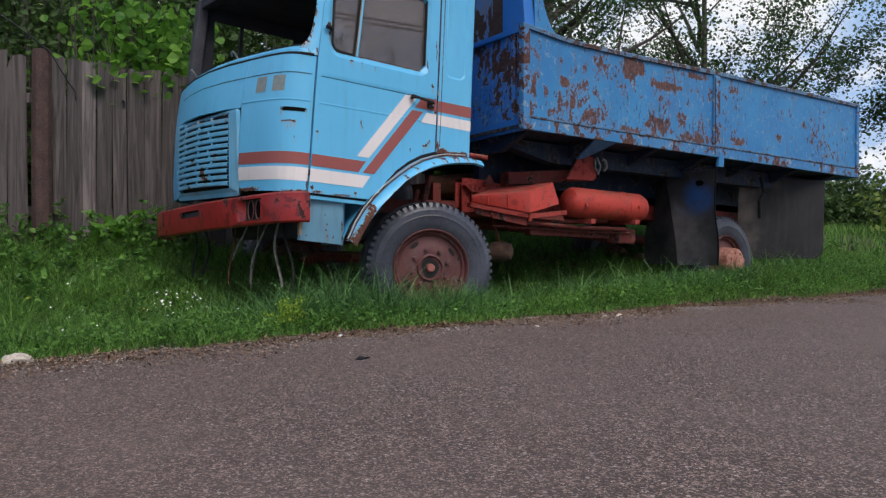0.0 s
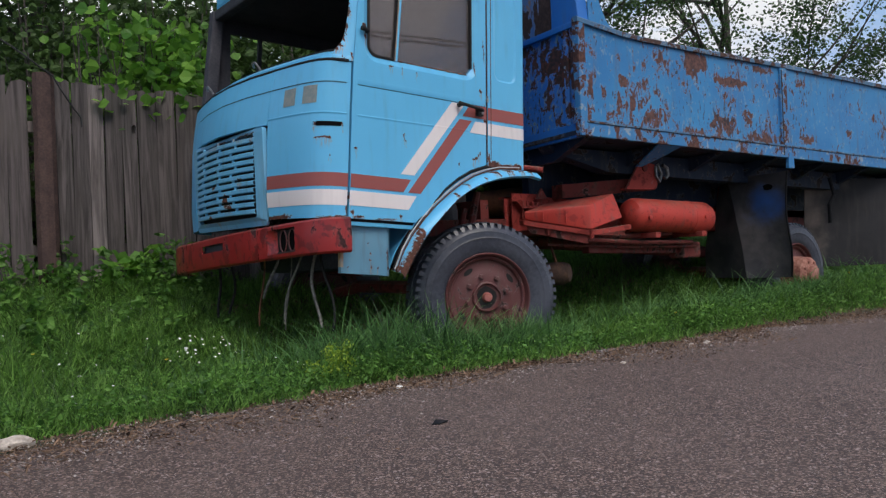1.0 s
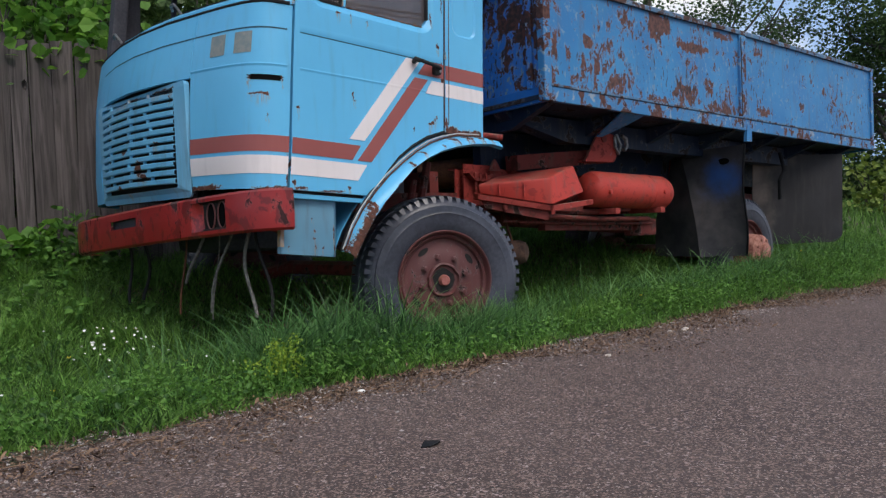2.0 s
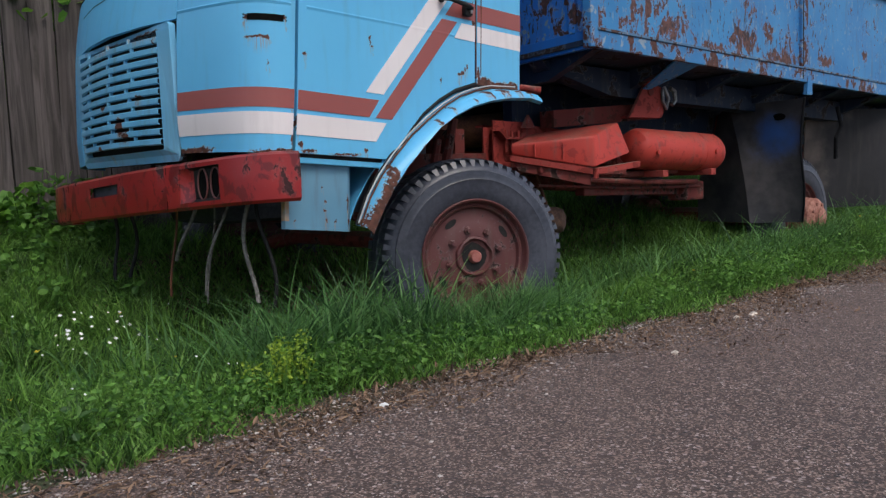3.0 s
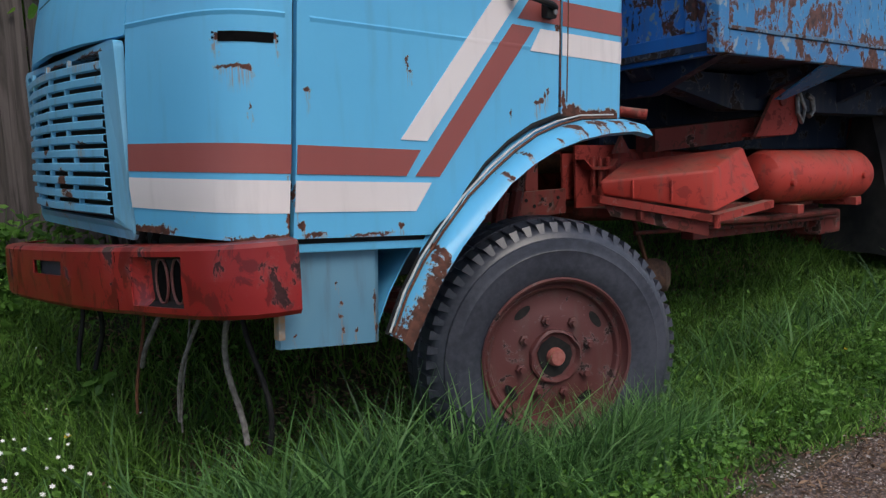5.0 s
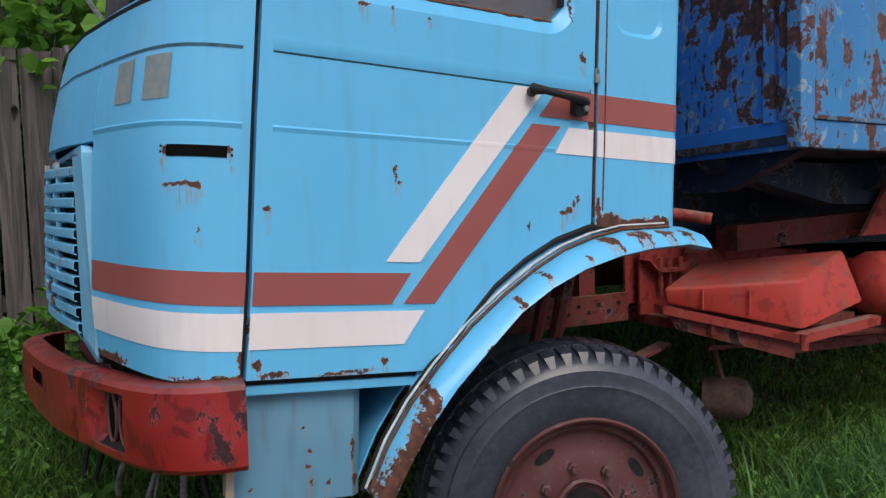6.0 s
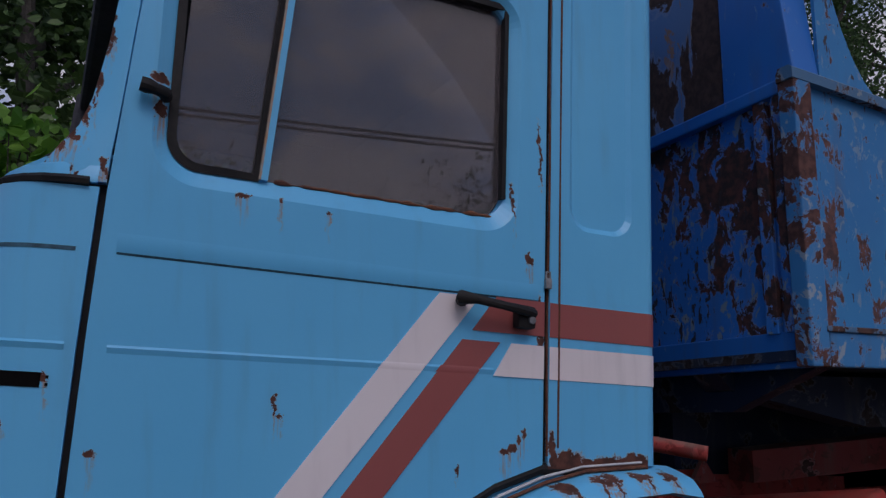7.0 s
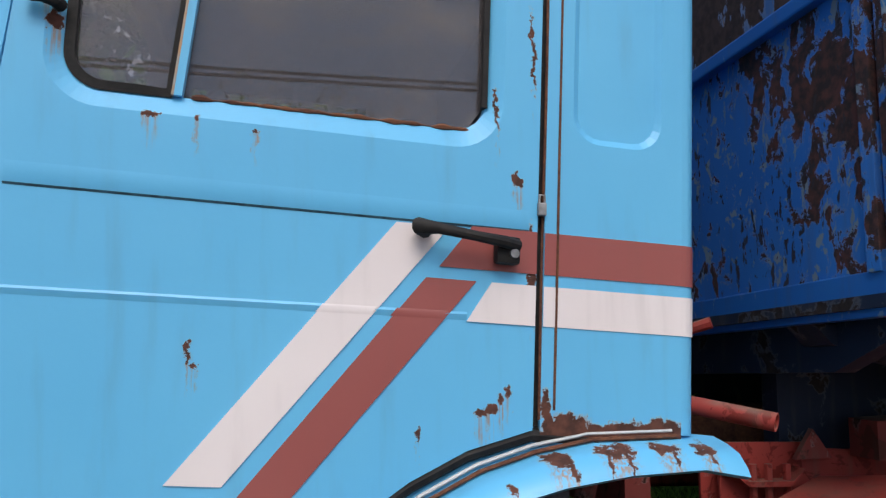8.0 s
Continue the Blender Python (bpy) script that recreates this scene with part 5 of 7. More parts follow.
def build_chassis():
    for y in (0.72, 1.50):
        bm = bmesh.new()
        xa = 0.835 if y < 1 else -1.05
        box(bm, xa, 6.1, y, y + 0.012, 0.83, 1.07, 0, K)
        box(bm, xa, 6.1, y, y + 0.07, 1.058, 1.07, 0, K)
        box(bm, xa, 6.1, y, y + 0.07, 0.83, 0.842, 0, K)
        part("frame_rail", bm, M_red, truck, "faded red chassis rail")
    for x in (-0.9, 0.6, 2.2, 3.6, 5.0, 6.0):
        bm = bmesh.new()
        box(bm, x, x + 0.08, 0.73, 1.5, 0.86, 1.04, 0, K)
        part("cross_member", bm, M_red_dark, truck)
    # bolt plate beside the wheel
    bm = bmesh.new()
    box(bm, -1.0, 0.83, 0.695, 0.72, 0.775, 0.895, 0.004)
    pl = part("rail_plate", bm, M_red_dark, truck, "red rail plate with bolt holes")
    for k in range(9):
        bm = bmesh.new()
        lathe(bm, [(0.0001, 0), (0.009, 0), (0.009, 0.01)], (0.36 + 0.052 * k, 0.691, 0.855 - 0.03 * (k % 2)), 8)
        part("bolt_hole", bm, M_black, pl)
    # bracket with ribs in front of the box
    bm = bmesh.new()
    plate(bm, [(0.862, 0.80), (1.9, 0.79), (1.9, 1.050), (1.19, 1.080), (1.18, 1.098), (0.862, 1.098)], [], lambda a, b, d: K(a, 0.66 + d, b), 0.012)
    br = part("mount_plate", bm, M_red, truck, "red mount plate with step ribs")
    bm = bmesh.new()
    plate(bm, [(0.86, 1.03), (0.92, 0.98), (1.06, 0.98), (1.10, 1.03), (1.06, 0.995), (0.92, 0.995)], [], lambda a, b, d: K(a, 0.60 + d, b), 0.06)
    part("rib", bm, M_red, br)
    for x in (0.95, 1.0, 1.06):
        bm = bmesh.new()
        tube(bm, [K(x, 0.63, 0.90), K(x, 0.63, 1.04)], 0.012, 6)
        part("rib", bm, M_red, br)
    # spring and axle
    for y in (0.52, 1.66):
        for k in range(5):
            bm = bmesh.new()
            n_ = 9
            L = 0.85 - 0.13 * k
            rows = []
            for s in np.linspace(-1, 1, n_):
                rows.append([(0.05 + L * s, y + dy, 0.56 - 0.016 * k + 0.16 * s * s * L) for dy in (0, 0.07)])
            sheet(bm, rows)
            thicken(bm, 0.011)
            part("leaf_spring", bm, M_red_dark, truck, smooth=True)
    bm = bmesh.new()
    tube(bm, [(0.055, 0.12, 0.335), (0.055, 0.5, 0.40), (0.055, 1.7, 0.40), (0.055, 2.1, 0.335)], 0.05, 10)
    part("front_axle", bm, M_red_dark, truck, smooth=True)
    bm = bmesh.new()
    tube(bm, [(4.06, 0.3, 0.315), (4.06, 1.9, 0.315)], 0.08, 10)
    part("rear_axle", bm, M_red_dark, truck, smooth=True)
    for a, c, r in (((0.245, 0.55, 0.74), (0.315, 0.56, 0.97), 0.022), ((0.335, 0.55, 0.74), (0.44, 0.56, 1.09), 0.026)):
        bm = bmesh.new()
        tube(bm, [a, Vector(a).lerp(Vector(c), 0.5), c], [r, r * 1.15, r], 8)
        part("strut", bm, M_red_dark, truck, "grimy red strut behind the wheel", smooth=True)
    # engine mass and gearbox, dark
    bm = bmesh.new()
    box(bm, -0.95, 0.5, 0.85, 1.45, 0.55, 1.05, 0.08)
    part("engine_block", bm, M_dark, truck, "grimy dark engine below the cab")
    bm = bmesh.new()
    tube(bm, [(1.0, 1.15, 0.75), (3.9, 1.15, 0.55)], 0.06, 10)
    part("drive_shaft", bm, M_red_dark, truck, smooth=True)
    # box with sloping lid, on a shelf bar
    bm = bmesh.new()
    pts = [(0.80, 0.44, 0.872), (1.15, 0.09, 0.778), (1.47, 0.06, 0.865), (1.14, 0.56, 0.900), (0.78, 0.44, 0.935), (1.16, 0.10, 0.970), (1.49, 0.17, 1.065), (1.12, 0.58, 1.010)]
    v = [bm.verts.new(p) for p in pts]
    for q in ((0, 1, 5, 4), (1, 2, 6, 5), (2, 3, 7, 6), (3, 0, 4, 7), (4, 5, 6, 7), (3, 2, 1, 0)):
        bm.faces.new([v[i] for i in q])
    bmesh.ops.bevel(bm, geom=bm.edges[:], offset=0.014, segments=3, profile=0.5, affect="EDGES")
    bx = part("battery_box", bm, M_tank, truck, "orange-red box with sloping dusty lid", smooth=True)
    for a, b in (((0.775, 0.43, 0.872), (1.115, 0.06, 0.772)), ((1.115, 0.06, 0.772), (1.51, 0.02, 0.812))):
        bm = bmesh.new()
        d = Vector(b) - Vector(a)
        vs = []
        for p in (Vector(a), Vector(b)):
            vs.append([bm.verts.new(p + Vector((0, dy, dz))) for dy, dz in ((0, 0), (0.05, 0), (0.05, -0.035), (0, -0.035))])
        for i in range(4):
            bm.faces.new((vs[0][i], vs[0][(i + 1) % 4], vs[1][(i + 1) % 4], vs[1][i]))
        bm.faces.new(vs[0])
        bm.faces.new(vs[1][::-1])
        part("shelf_bar", bm, M_red, bx)
    bm = bmesh.new()
    plate(bm, [(0.05, -0.03), (0.97, -0.03), (0.97, -0.10), (0.12, -0.085)], [], lambda a, b, d: Vector((0.785, 0.455, 0.872)).lerp(Vector((1.125, 0.085, 0.772)), a) + Vector((0.010 * d / 0.006, 0.008 * d / 0.006, b)), 0.006)
    part("shelf_skirt", bm, M_red_dark, bx, "grimy red sheet below the box")
    bm = bmesh.new()
    tube(bm, [(1.115, 0.055, 0.775), (1.115, 0.055, 0.715)], 0.016, 8)
    part("corner_bolt", bm, M_red, bx, smooth=True)
    for a in (0.28, 0.62):
        bm = bmesh.new()
        q = Vector((0.79, 0.435, 0.90)).lerp(Vector((1.15, 0.088, 0.86)), a)
        tube(bm, [q + Vector((-0.004, -0.004, -0.035)), q + Vector((-0.006, -0.006, 0.0)), q + Vector((0.0, 0.0, 0.04 + 0.02 * a))], 0.006, 6)
        part("pressed_rib", bm, M_tank, bx, smooth=True)
    bm = bmesh.new()
    box(bm, 0.90, 1.75, 0.30, 0.72, 0.755, 0.80, 0.006, lambda x, y, z: Vector((x, y, z - 0.03 * (x - 0.9))))
    part("shelf", bm, M_red_dark, truck, "red shelf below the box")
    # air tank
    bm = bmesh.new()
    y0, z0, x0, x1, r = 0.265, 0.900, 1.765, 2.745, 0.137
    prof = [(0.0001, x0 - 0.035), (r * 0.55, x0 - 0.022), (r * 0.88, x0 + 0.010), (r, x0 + 0.055), (r, x0 + 0.25), (r, x1 - 0.28), (r + 0.004, x1 - 0.275), (r + 0.004, x1 - 0.255), (r, x1 - 0.25), (r, x1 - 0.055), (r * 0.88, x1 - 0.010), (r * 0.55, x1 + 0.022), (0.0001, x1 + 0.035)]
    rings = []
    for rr, x in prof:
        rings.append([bm.verts.new((x, y0 + rr * math.cos(t), z0 - 0.035 * (x - x0) + rr * math.sin(t))) for t in np.linspace(0, 2 * math.pi, 40, False)])
    for q, w in zip(rings, rings[1:]):
        for k in range(40):
            bm.faces.new((q[k], q[(k + 1) % 40], w[(k + 1) % 40], w[k]))
    tk = part("air_tank", bm, M_tank, truck, "orange-red cylindrical air tank", smooth=True)
    for x in (1.86, 2.58):
        bm = bmesh.new()
        lathe(bm, [(0.0001, -0.02), (0.018, -0.018), (0.02, 0.01)], (x, y0 - r + 0.004, z0 - 0.03), 10)
        part("plug", bm, M_tank, tk, smooth=True)
    for x in (1.95, 2.55):
        bm = bmesh.new()
        box(bm, x, x + 0.06, 0.15, 0.72, 0.705, 0.750, 0.004)
        part("tank_bracket", bm, M_red, truck)
    # loose rods and shafts below
    for a, b, r in (((1.3, 0.34, 0.71), (2.6, 0.30, 0.66), 0.018), ((1.0, 0.42, 0.68), (2.7, 0.34, 0.62), 0.010), ((1.3, 0.40, 0.735), (2.3, 0.28, 0.745), 0.022), ((1.25, 0.5, 0.66), (2.9, 0.45, 0.58), 0.012)):
        bm = bmesh.new()
        mid = (Vector(a) + Vector(b)) / 2 + Vector((0, 0, -0.012))
        tube(bm, [a, mid, b], r, 8)
        part("rod", bm, M_red_dark, truck, "grimy red rod below the tank", smooth=True)
    bm = bmesh.new()
    box(bm, 1.45, 2.75, 0.42, 0.50, 0.60, 0.70, 0.01, lambda x, y, z: Vector((x, y, z - 0.03 * (x - 1.45))))
    part("tool_rail", bm, M_red_dark, truck, "faded red rail below the tank")
    bm = bmesh.new()
    box(bm, 2.55, 2.80, 0.36, 0.52, 0.52, 0.66, 0.02)
    part("spring_seat", bm, M_red_dark, truck)
    # hoist arm with bracket and shackle
    bm = bmesh.new()
    vs = []
    for x, y, z in ((1.28, 0.52, 1.105), (2.08, 0.30, 1.16)):
        vs.append([bm.verts.new((x, y + dy, z + dz)) for dy, dz in ((0, 0.055), (0.12, 0.055), (0.12, -0.055), (0, -0.055))])
    for i in range(4):
        bm.faces.new((vs[0][i], vs[0][(i + 1) % 4], vs[1][(i + 1) % 4], vs[1][i]))
    bm.faces.new(vs[0])
    bm.faces.new(vs[1][::-1])
    part("hoist_arm", bm, M_red_dark, truck, "red-brown bed prop arm")
    bm = bmesh.new()
    plate(bm, [(1.74, 1.105), (2.10, 1.110), (2.13, 1.15), (2.10, 1.315), (2.02, 1.330), (1.96, 1.352), (1.92, 1.335)], [], lambda a, b, d: Vector((a, 0.26 + d, b)), 0.02)
    hb = part("hoist_bracket", bm, M_red, truck, "triangular red bed bracket")
    bm = bmesh.new()
    lathe(bm, [(0.0001, -0.012), (0.03, -0.012), (0.032, 0.01)], (1.97, 0.26, 1.285), 12)
    part("pivot_bolt", bm, M_red_dark, hb, smooth=True)
    bm = bmesh.new()
    box(bm, 2.085, 2.11, 0.27, 0.40, 1.12, 1.31, 0.004)
    box(bm, 1.80, 2.10, 0.27, 0.41, 1.105, 1.125, 0.004)
    part("end_plate", bm, M_red, hb)
    bm = bmesh.new()
    tube(bm, [(2.12, 0.25, 1.32), (2.16, 0.24, 1.24), (2.13, 0.24, 1.17), (2.09, 0.24, 1.22), (2.10, 0.25, 1.30)], 0.012, 8)
    tube(bm, [(2.18, 0.24, 1.31), (2.23, 0.24, 1.29), (2.24, 0.24, 1.23), (2.2, 0.24, 1.20)], 0.016, 8)
    part("shackle", bm, M_steel, hb, "weathered steel shackle", smooth=True)
    # exhaust-like red pipe behind the cab
    bm = bmesh.new()
    tube(bm, [(0.30, 0.46, 1.300), (0.50, 0.25, 1.255), (0.665, 0.075, 1.216)], 0.021, 16, False)
    thicken(bm, 0.004)
    pipe = part("red_pipe", bm, M_red, truck, "open red pipe end behind the cab", smooth=True)
    # near-black plug added in place of the shade within the open end
    bm = bmesh.new()
    tube(bm, [(0.55, 0.197, 1.2435), (0.640, 0.102, 1.222)], 0.0172, 14)
    part("pipe_bore_shade", bm, M_hole, pipe, "black plug painting the shade inside the pipe")
    bm = bmesh.new()
    tube(bm, [(0.40, 0.72, 1.38), (0.66, 0.52, 1.41), (0.74, 0.46, 1.44)], 0.016, 8)
    part("red_rod", bm, M_red, truck, smooth=True)
    # drum behind the cab
    bm = bmesh.new()
    tube(bm, [(1.00, 1.30, 1.05), (1.38, 0.80, 1.08)], 0.112, 28)
    bmesh.ops.bevel(bm, geom=[e for e in bm.edges if len(e.link_faces) == 2 and max(len(f.verts) for f in e.link_faces) > 4], offset=0.02, segments=3, affect="EDGES")
    part("air_filter_drum", bm, M_rust, truck, "rusty round drum behind the cab", smooth=True)
    bm = bmesh.new()
    plate(bm, [(1.07, 1.05), (1.19, 1.05), (1.13, 1.135)], [], lambda a, b, d: Vector((a, 0.60 + d, b)), 0.02)
    part("gusset", bm, M_red_dark, truck)
    # old axle drum lying behind the front wheel
    bm = bmesh.new()
    tube(bm, [(1.075, 0.53, 0.45), (1.085, 0.52, 0.45), (1.12, 0.47, 0.452), (1.16, 0.415, 0.454), (1.185, 0.38, 0.455), (1.195, 0.366, 0.455)], [0.05, 0.085, 0.092, 0.088, 0.070, 0.035], 20)
    part("pot_joint", bm, M_pot, truck, "rusty drum below the frame", smooth=True)
    bm = bmesh.new()
    tube(bm, [(1.12, 0.44, 0.50), (1.06, 0.50, 0.80)], 0.012, 6)
    part("drum_stay", bm, M_rust, truck)


build_chassis()


# ---- cargo bed ----
def build_bed():
    Y0, Y1 = -0.10, 2.36
    X0, X1 = 0.885, 6.23
    bed = new("cargo_bed")
    bed.parent = truck
    bed["label"] = "rusty blue steel tipper bed with peeling paint"
    ztop = [(0.88, 0.828), (1.1, 0.81), (1.42, 0.780), (2.1, 0.785), (3.4, 0.815), (6.3, 0.842)]

    def S(x, y, s):
        return Vector((x, y, 1.452 + s - SL * (x - 0.88) - 0.045 * (y - Y0)))
    # near side: two panels with a stake between
    for xa, xb in ((X0 + 0.07, 3.40), (3.50, X1 - 0.06)):
        bm = bmesh.new()
        xs = np.linspace(xa, xb, 22)
        rows = []
        for f in np.linspace(0, 1, 9):
            rows.append([S(x, Y0 + 0.012 + 0.010 * noise.noise((x * 1.3, f * 2.2, 4.0)), 0.10 + f * (lerp_table(ztop, x) - 0.105)) for x in xs])
        sheet(bm, rows)
        thicken(bm, 0.012, (0, -1, 0))
        part("side_panel", bm, M_bed, bed, "blue side panel with rust and peeled paint", smooth=True)
    bm = bmesh.new()
    xs = np.linspace(X0 - 0.005, X1, 24)
    for y in (Y0 - 0.012,):
        vs = []
        for x in xs:
            z = lerp_table(ztop, x)
            vs.append([bm.verts.new(S(x, y + a, z + b)) for a, b in ((0, -0.012), (0.0, 0.018), (0.012, 0.028), (0.05, 0.028), (0.06, 0.012), (0.06, -0.012))])
        for q, w in zip(vs, vs[1:]):
            for i in range(6):
                bm.faces.new((q[i], q[(i + 1) % 6], w[(i + 1) % 6], w[i]))
        bm.faces.new(vs[0])
        bm.faces.new(vs[-1][::-1])
    part("top_rail", bm, M_bed_rail, bed, "grey-blue bent top rail", smooth=True)
    bm = bmesh.new()
    box(bm, X0 + 0.06, X1 - 0.02, Y0 - 0.014, Y0 + 0.02, 0.096, 0.112, 0.003, S)
    part("rail_bar", bm, M_bed_rail, bed)
    bm = bmesh.new()
    box(bm, X0 + 0.075, X1 - 0.062, Y0 - 0.006, Y0 + 0.03, 0.0, 0.096, 0.005, S)
    part("bottom_rail", bm, M_bed_low, bed, "blue bottom rail with rust")
    for xa, xb, o in ((X0, X0 + 0.07, 0.010), (3.40, 3.50, 0.008), (X1 - 0.06, X1, 0.008)):
        bm = bmesh.new()
        z1 = lerp_table(ztop, xa) - 0.01
        box(bm, xa, xb, Y0 - o, Y0 + 0.05, 0.0, z1, 0.006, S)
        part("stake", bm, M_bed_low, bed)
    bm = bmesh.new()
    box(bm, 3.41, 3.425, Y0 - 0.010, Y0, 0.02, 0.78, 0, S)
    part("stake_gap", bm, M_black, bed)
    bm = bmesh.new()
    plate(bm, [(3.47, -0.09), (3.56, -0.09), (3.56, 0.05), (3.49, 0.05)], [], lambda a, b, d: S(a, Y0 - 0.012 + d, b), 0.03)
    part("latch_bracket", bm, M_bed, bed)
    # far side, floor, tail
    bm = bmesh.new()
    box(bm, X0, X1, Y1 - 0.03, Y1, 0.0, 0.82, 0, S)
    part("far_side", bm, M_bed, bed)
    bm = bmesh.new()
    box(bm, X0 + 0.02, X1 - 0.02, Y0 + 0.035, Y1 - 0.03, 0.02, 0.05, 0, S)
    part("bed_floor", bm, M_under_shade, bed)
    bm = bmesh.new()
    box(bm, X1 - 0.03, X1, Y0 + 0.035, Y1 - 0.03, 0.0, 0.84, 0, S)
    part("tail_board", bm, M_bed, bed)
    # headboard
    xf = X0 + 0.045
    bm = bmesh.new()
    box(bm, xf, xf + 0.02, Y0 + 0.055, Y1 - 0.03, 0.10, 0.80, 0, S)
    part("headboard_panel", bm, M_bed_front, bed, "blue headboard, mostly rusted brown")
    bm = bmesh.new()
    box(bm, xf - 0.012, xf + 0.02, Y0 + 0.052, Y1 - 0.03, 0.0, 0.105, 0.004, S)
    part("headboard_band", bm, M_bed_blue, bed, "bright blue lower band")
    bm = bmesh.new()
    box(bm, xf - 0.03, xf + 0.02, Y0 + 0.06, Y1 - 0.03, 0.795, 0.84, 0.006, S)
    part("headboard_rail", bm, M_bed_blue, bed)
    for y in (Y0 + 0.055, Y0 + 0.125, 1.1):
        bm = bmesh.new()
        box(bm, xf - 0.022, xf, y, y + 0.045, 0.10, 0.80, 0.004, S)
        part("headboard_post", bm, M_bed_front, bed)
    bm = bmesh.new()
    box(bm, xf, xf + 0.02, Y0 + 0.30, Y1 - 0.30, 0.84, 1.45, 0, S)
    part("headboard_upper", bm, M_bed_top, bed, "rust-brown upper headboard")
    bm = bmesh.new()
    box(bm, xf - 0.006, xf + 0.10, Y0 + 0.02, Y0 + 0.30, 0.84, 1.45, 0.006, lambda x, y, z: S(x, y + 0.12 * max(0, z - 0.84) * (1 if y < Y0 + 0.2 else 0), z))
    part("corner_post", bm, M_bed_blue, bed, "blue corner post of the headboard")
    bm = bmesh.new()
    arc = [(xf + 0.10, 1.45), (xf + 0.10, 0.80), (xf + 0.36, 0.80)] + [(xf + 0.36 - 0.23 * math.sin(t), 0.82 + 0.63 * (1 - math.cos(t)) ** 0.8) for t in np.linspace(0.1, 1.5, 8)]
    plate(bm, arc, [], lambda a, b, d: S(a, Y0 + 0.02 + d, b), 0.012)
    part("corner_gusset", bm, M_bed, bed)
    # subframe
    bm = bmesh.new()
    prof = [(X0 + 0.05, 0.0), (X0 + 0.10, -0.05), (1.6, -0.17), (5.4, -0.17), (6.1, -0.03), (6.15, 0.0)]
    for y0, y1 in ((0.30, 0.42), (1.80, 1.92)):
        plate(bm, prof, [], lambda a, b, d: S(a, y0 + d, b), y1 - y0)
    part("subframe_beam", bm, M_under_shade, bed, "blue subframe beam, darkened in colour for the shade below the bed")
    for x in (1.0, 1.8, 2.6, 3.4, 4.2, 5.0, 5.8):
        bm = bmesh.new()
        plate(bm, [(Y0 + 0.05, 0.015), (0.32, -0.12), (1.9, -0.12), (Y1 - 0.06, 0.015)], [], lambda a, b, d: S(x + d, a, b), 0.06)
        part("cross_bearer", bm, M_under_shade, bed)
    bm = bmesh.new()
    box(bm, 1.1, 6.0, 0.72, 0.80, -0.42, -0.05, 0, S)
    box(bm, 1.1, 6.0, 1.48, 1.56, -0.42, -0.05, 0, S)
    part("subframe_rail", bm, M_under_shade, bed)
    bm = bmesh.new()
    plate(bm, [(1.75, 0.0), (2.02, 0.0), (1.95, -0.06), (1.84, -0.13), (1.78, -0.13)], [], lambda a, b, d: S(a, Y0 + 0.02 + d + 0.25 * max(0, -b) / 0.13, b), 0.02)
    part("strut", bm, M_bed, bed, "blue strut below the side rail")
    # mudguards: a creased sheet hung across in front of the rear wheel, another behind it
    def guard(a, f):
        """Along the sheet from its outer edge, over the crease at 1, to its inner edge at 2; f runs down."""
        outer = Vector((3.45, -0.10, 1.262)).lerp(Vector((3.60, 0.0, 0.30)), f)
        fold = Vector((3.44, 0.50, 1.245)).lerp(Vector((3.40, 0.31, 0.30)), f)
        inner = Vector((3.62, 0.80, 1.165)).lerp(Vector((3.54, 0.90, 0.30)), f)
        q = outer.lerp(fold, a) if a < 1 else fold.lerp(inner, a - 1)
        dent = 0.03 * noise.noise((a * 2.1, f * 2.4, 3.0)) + 0.025 * math.sin(math.pi * min(a, 1)) * (1 if a < 1 else 0)
        return q + Vector((dent - 0.02 * math.sin(5 * f), 0.015 * math.sin(6 * f + 2 * a), 0))
    bm = bmesh.new()
    sheet(bm, [[guard(a, f) for a in np.linspace(0, 2, 17)] for f in np.linspace(0, 1, 13)])
    thicken(bm, 0.006, (-1, 0, 0))
    mg = part("mudguard", bm, M_flap_blue, truck, "dark creased mudguard sheet with a painted-in blue sheen", smooth=True)
    bm = bmesh.new()
    tube(bm, [guard(0.0, f) + Vector((0, -0.004, 0)) for f in np.linspace(0, 1, 8)], 0.009, 6)
    part("mudguard_edge", bm, M_flap, mg)
    bm = bmesh.new()
    sheet(bm, [[guard(a, f) + Vector((-0.004, 0, 0)) for a in np.linspace(1.62 + 0.9 * f, 2.0, 4)] for f in (0.0, 0.08, 0.16, 0.26)])
    part("bare_corner", bm, M_red, mg, "red primed corner of the mudguard")
    bm = bmesh.new()
    cen = guard(0.32, 0.13) + Vector((-0.006, 0, 0))
    bm.faces.new([bm.verts.new(cen + Vector((0, 0.055 * math.cos(t), 0.028 * math.sin(t)))) for t in np.linspace(0, 2 * math.pi, 14, False)])
    part("worn_hole", bm, M_hole, mg)
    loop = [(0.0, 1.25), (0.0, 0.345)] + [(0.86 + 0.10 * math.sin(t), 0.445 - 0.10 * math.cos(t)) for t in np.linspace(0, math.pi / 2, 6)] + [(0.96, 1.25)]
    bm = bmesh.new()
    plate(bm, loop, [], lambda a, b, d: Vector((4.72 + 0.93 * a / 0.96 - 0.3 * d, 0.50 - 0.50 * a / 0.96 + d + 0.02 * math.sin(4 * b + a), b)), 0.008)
    part("mudguard", bm, M_flap_grey, truck, "mud-stained black mudguard sheet, its lit side painted paler, with rounded corner")
    bm = bmesh.new()
    tube(bm, [(4.62, 0.16, 1.25), (4.66, 0.14, 1.08), (4.60, 0.16, 0.98), (4.64, 0.18, 0.80)], 0.018, 8)
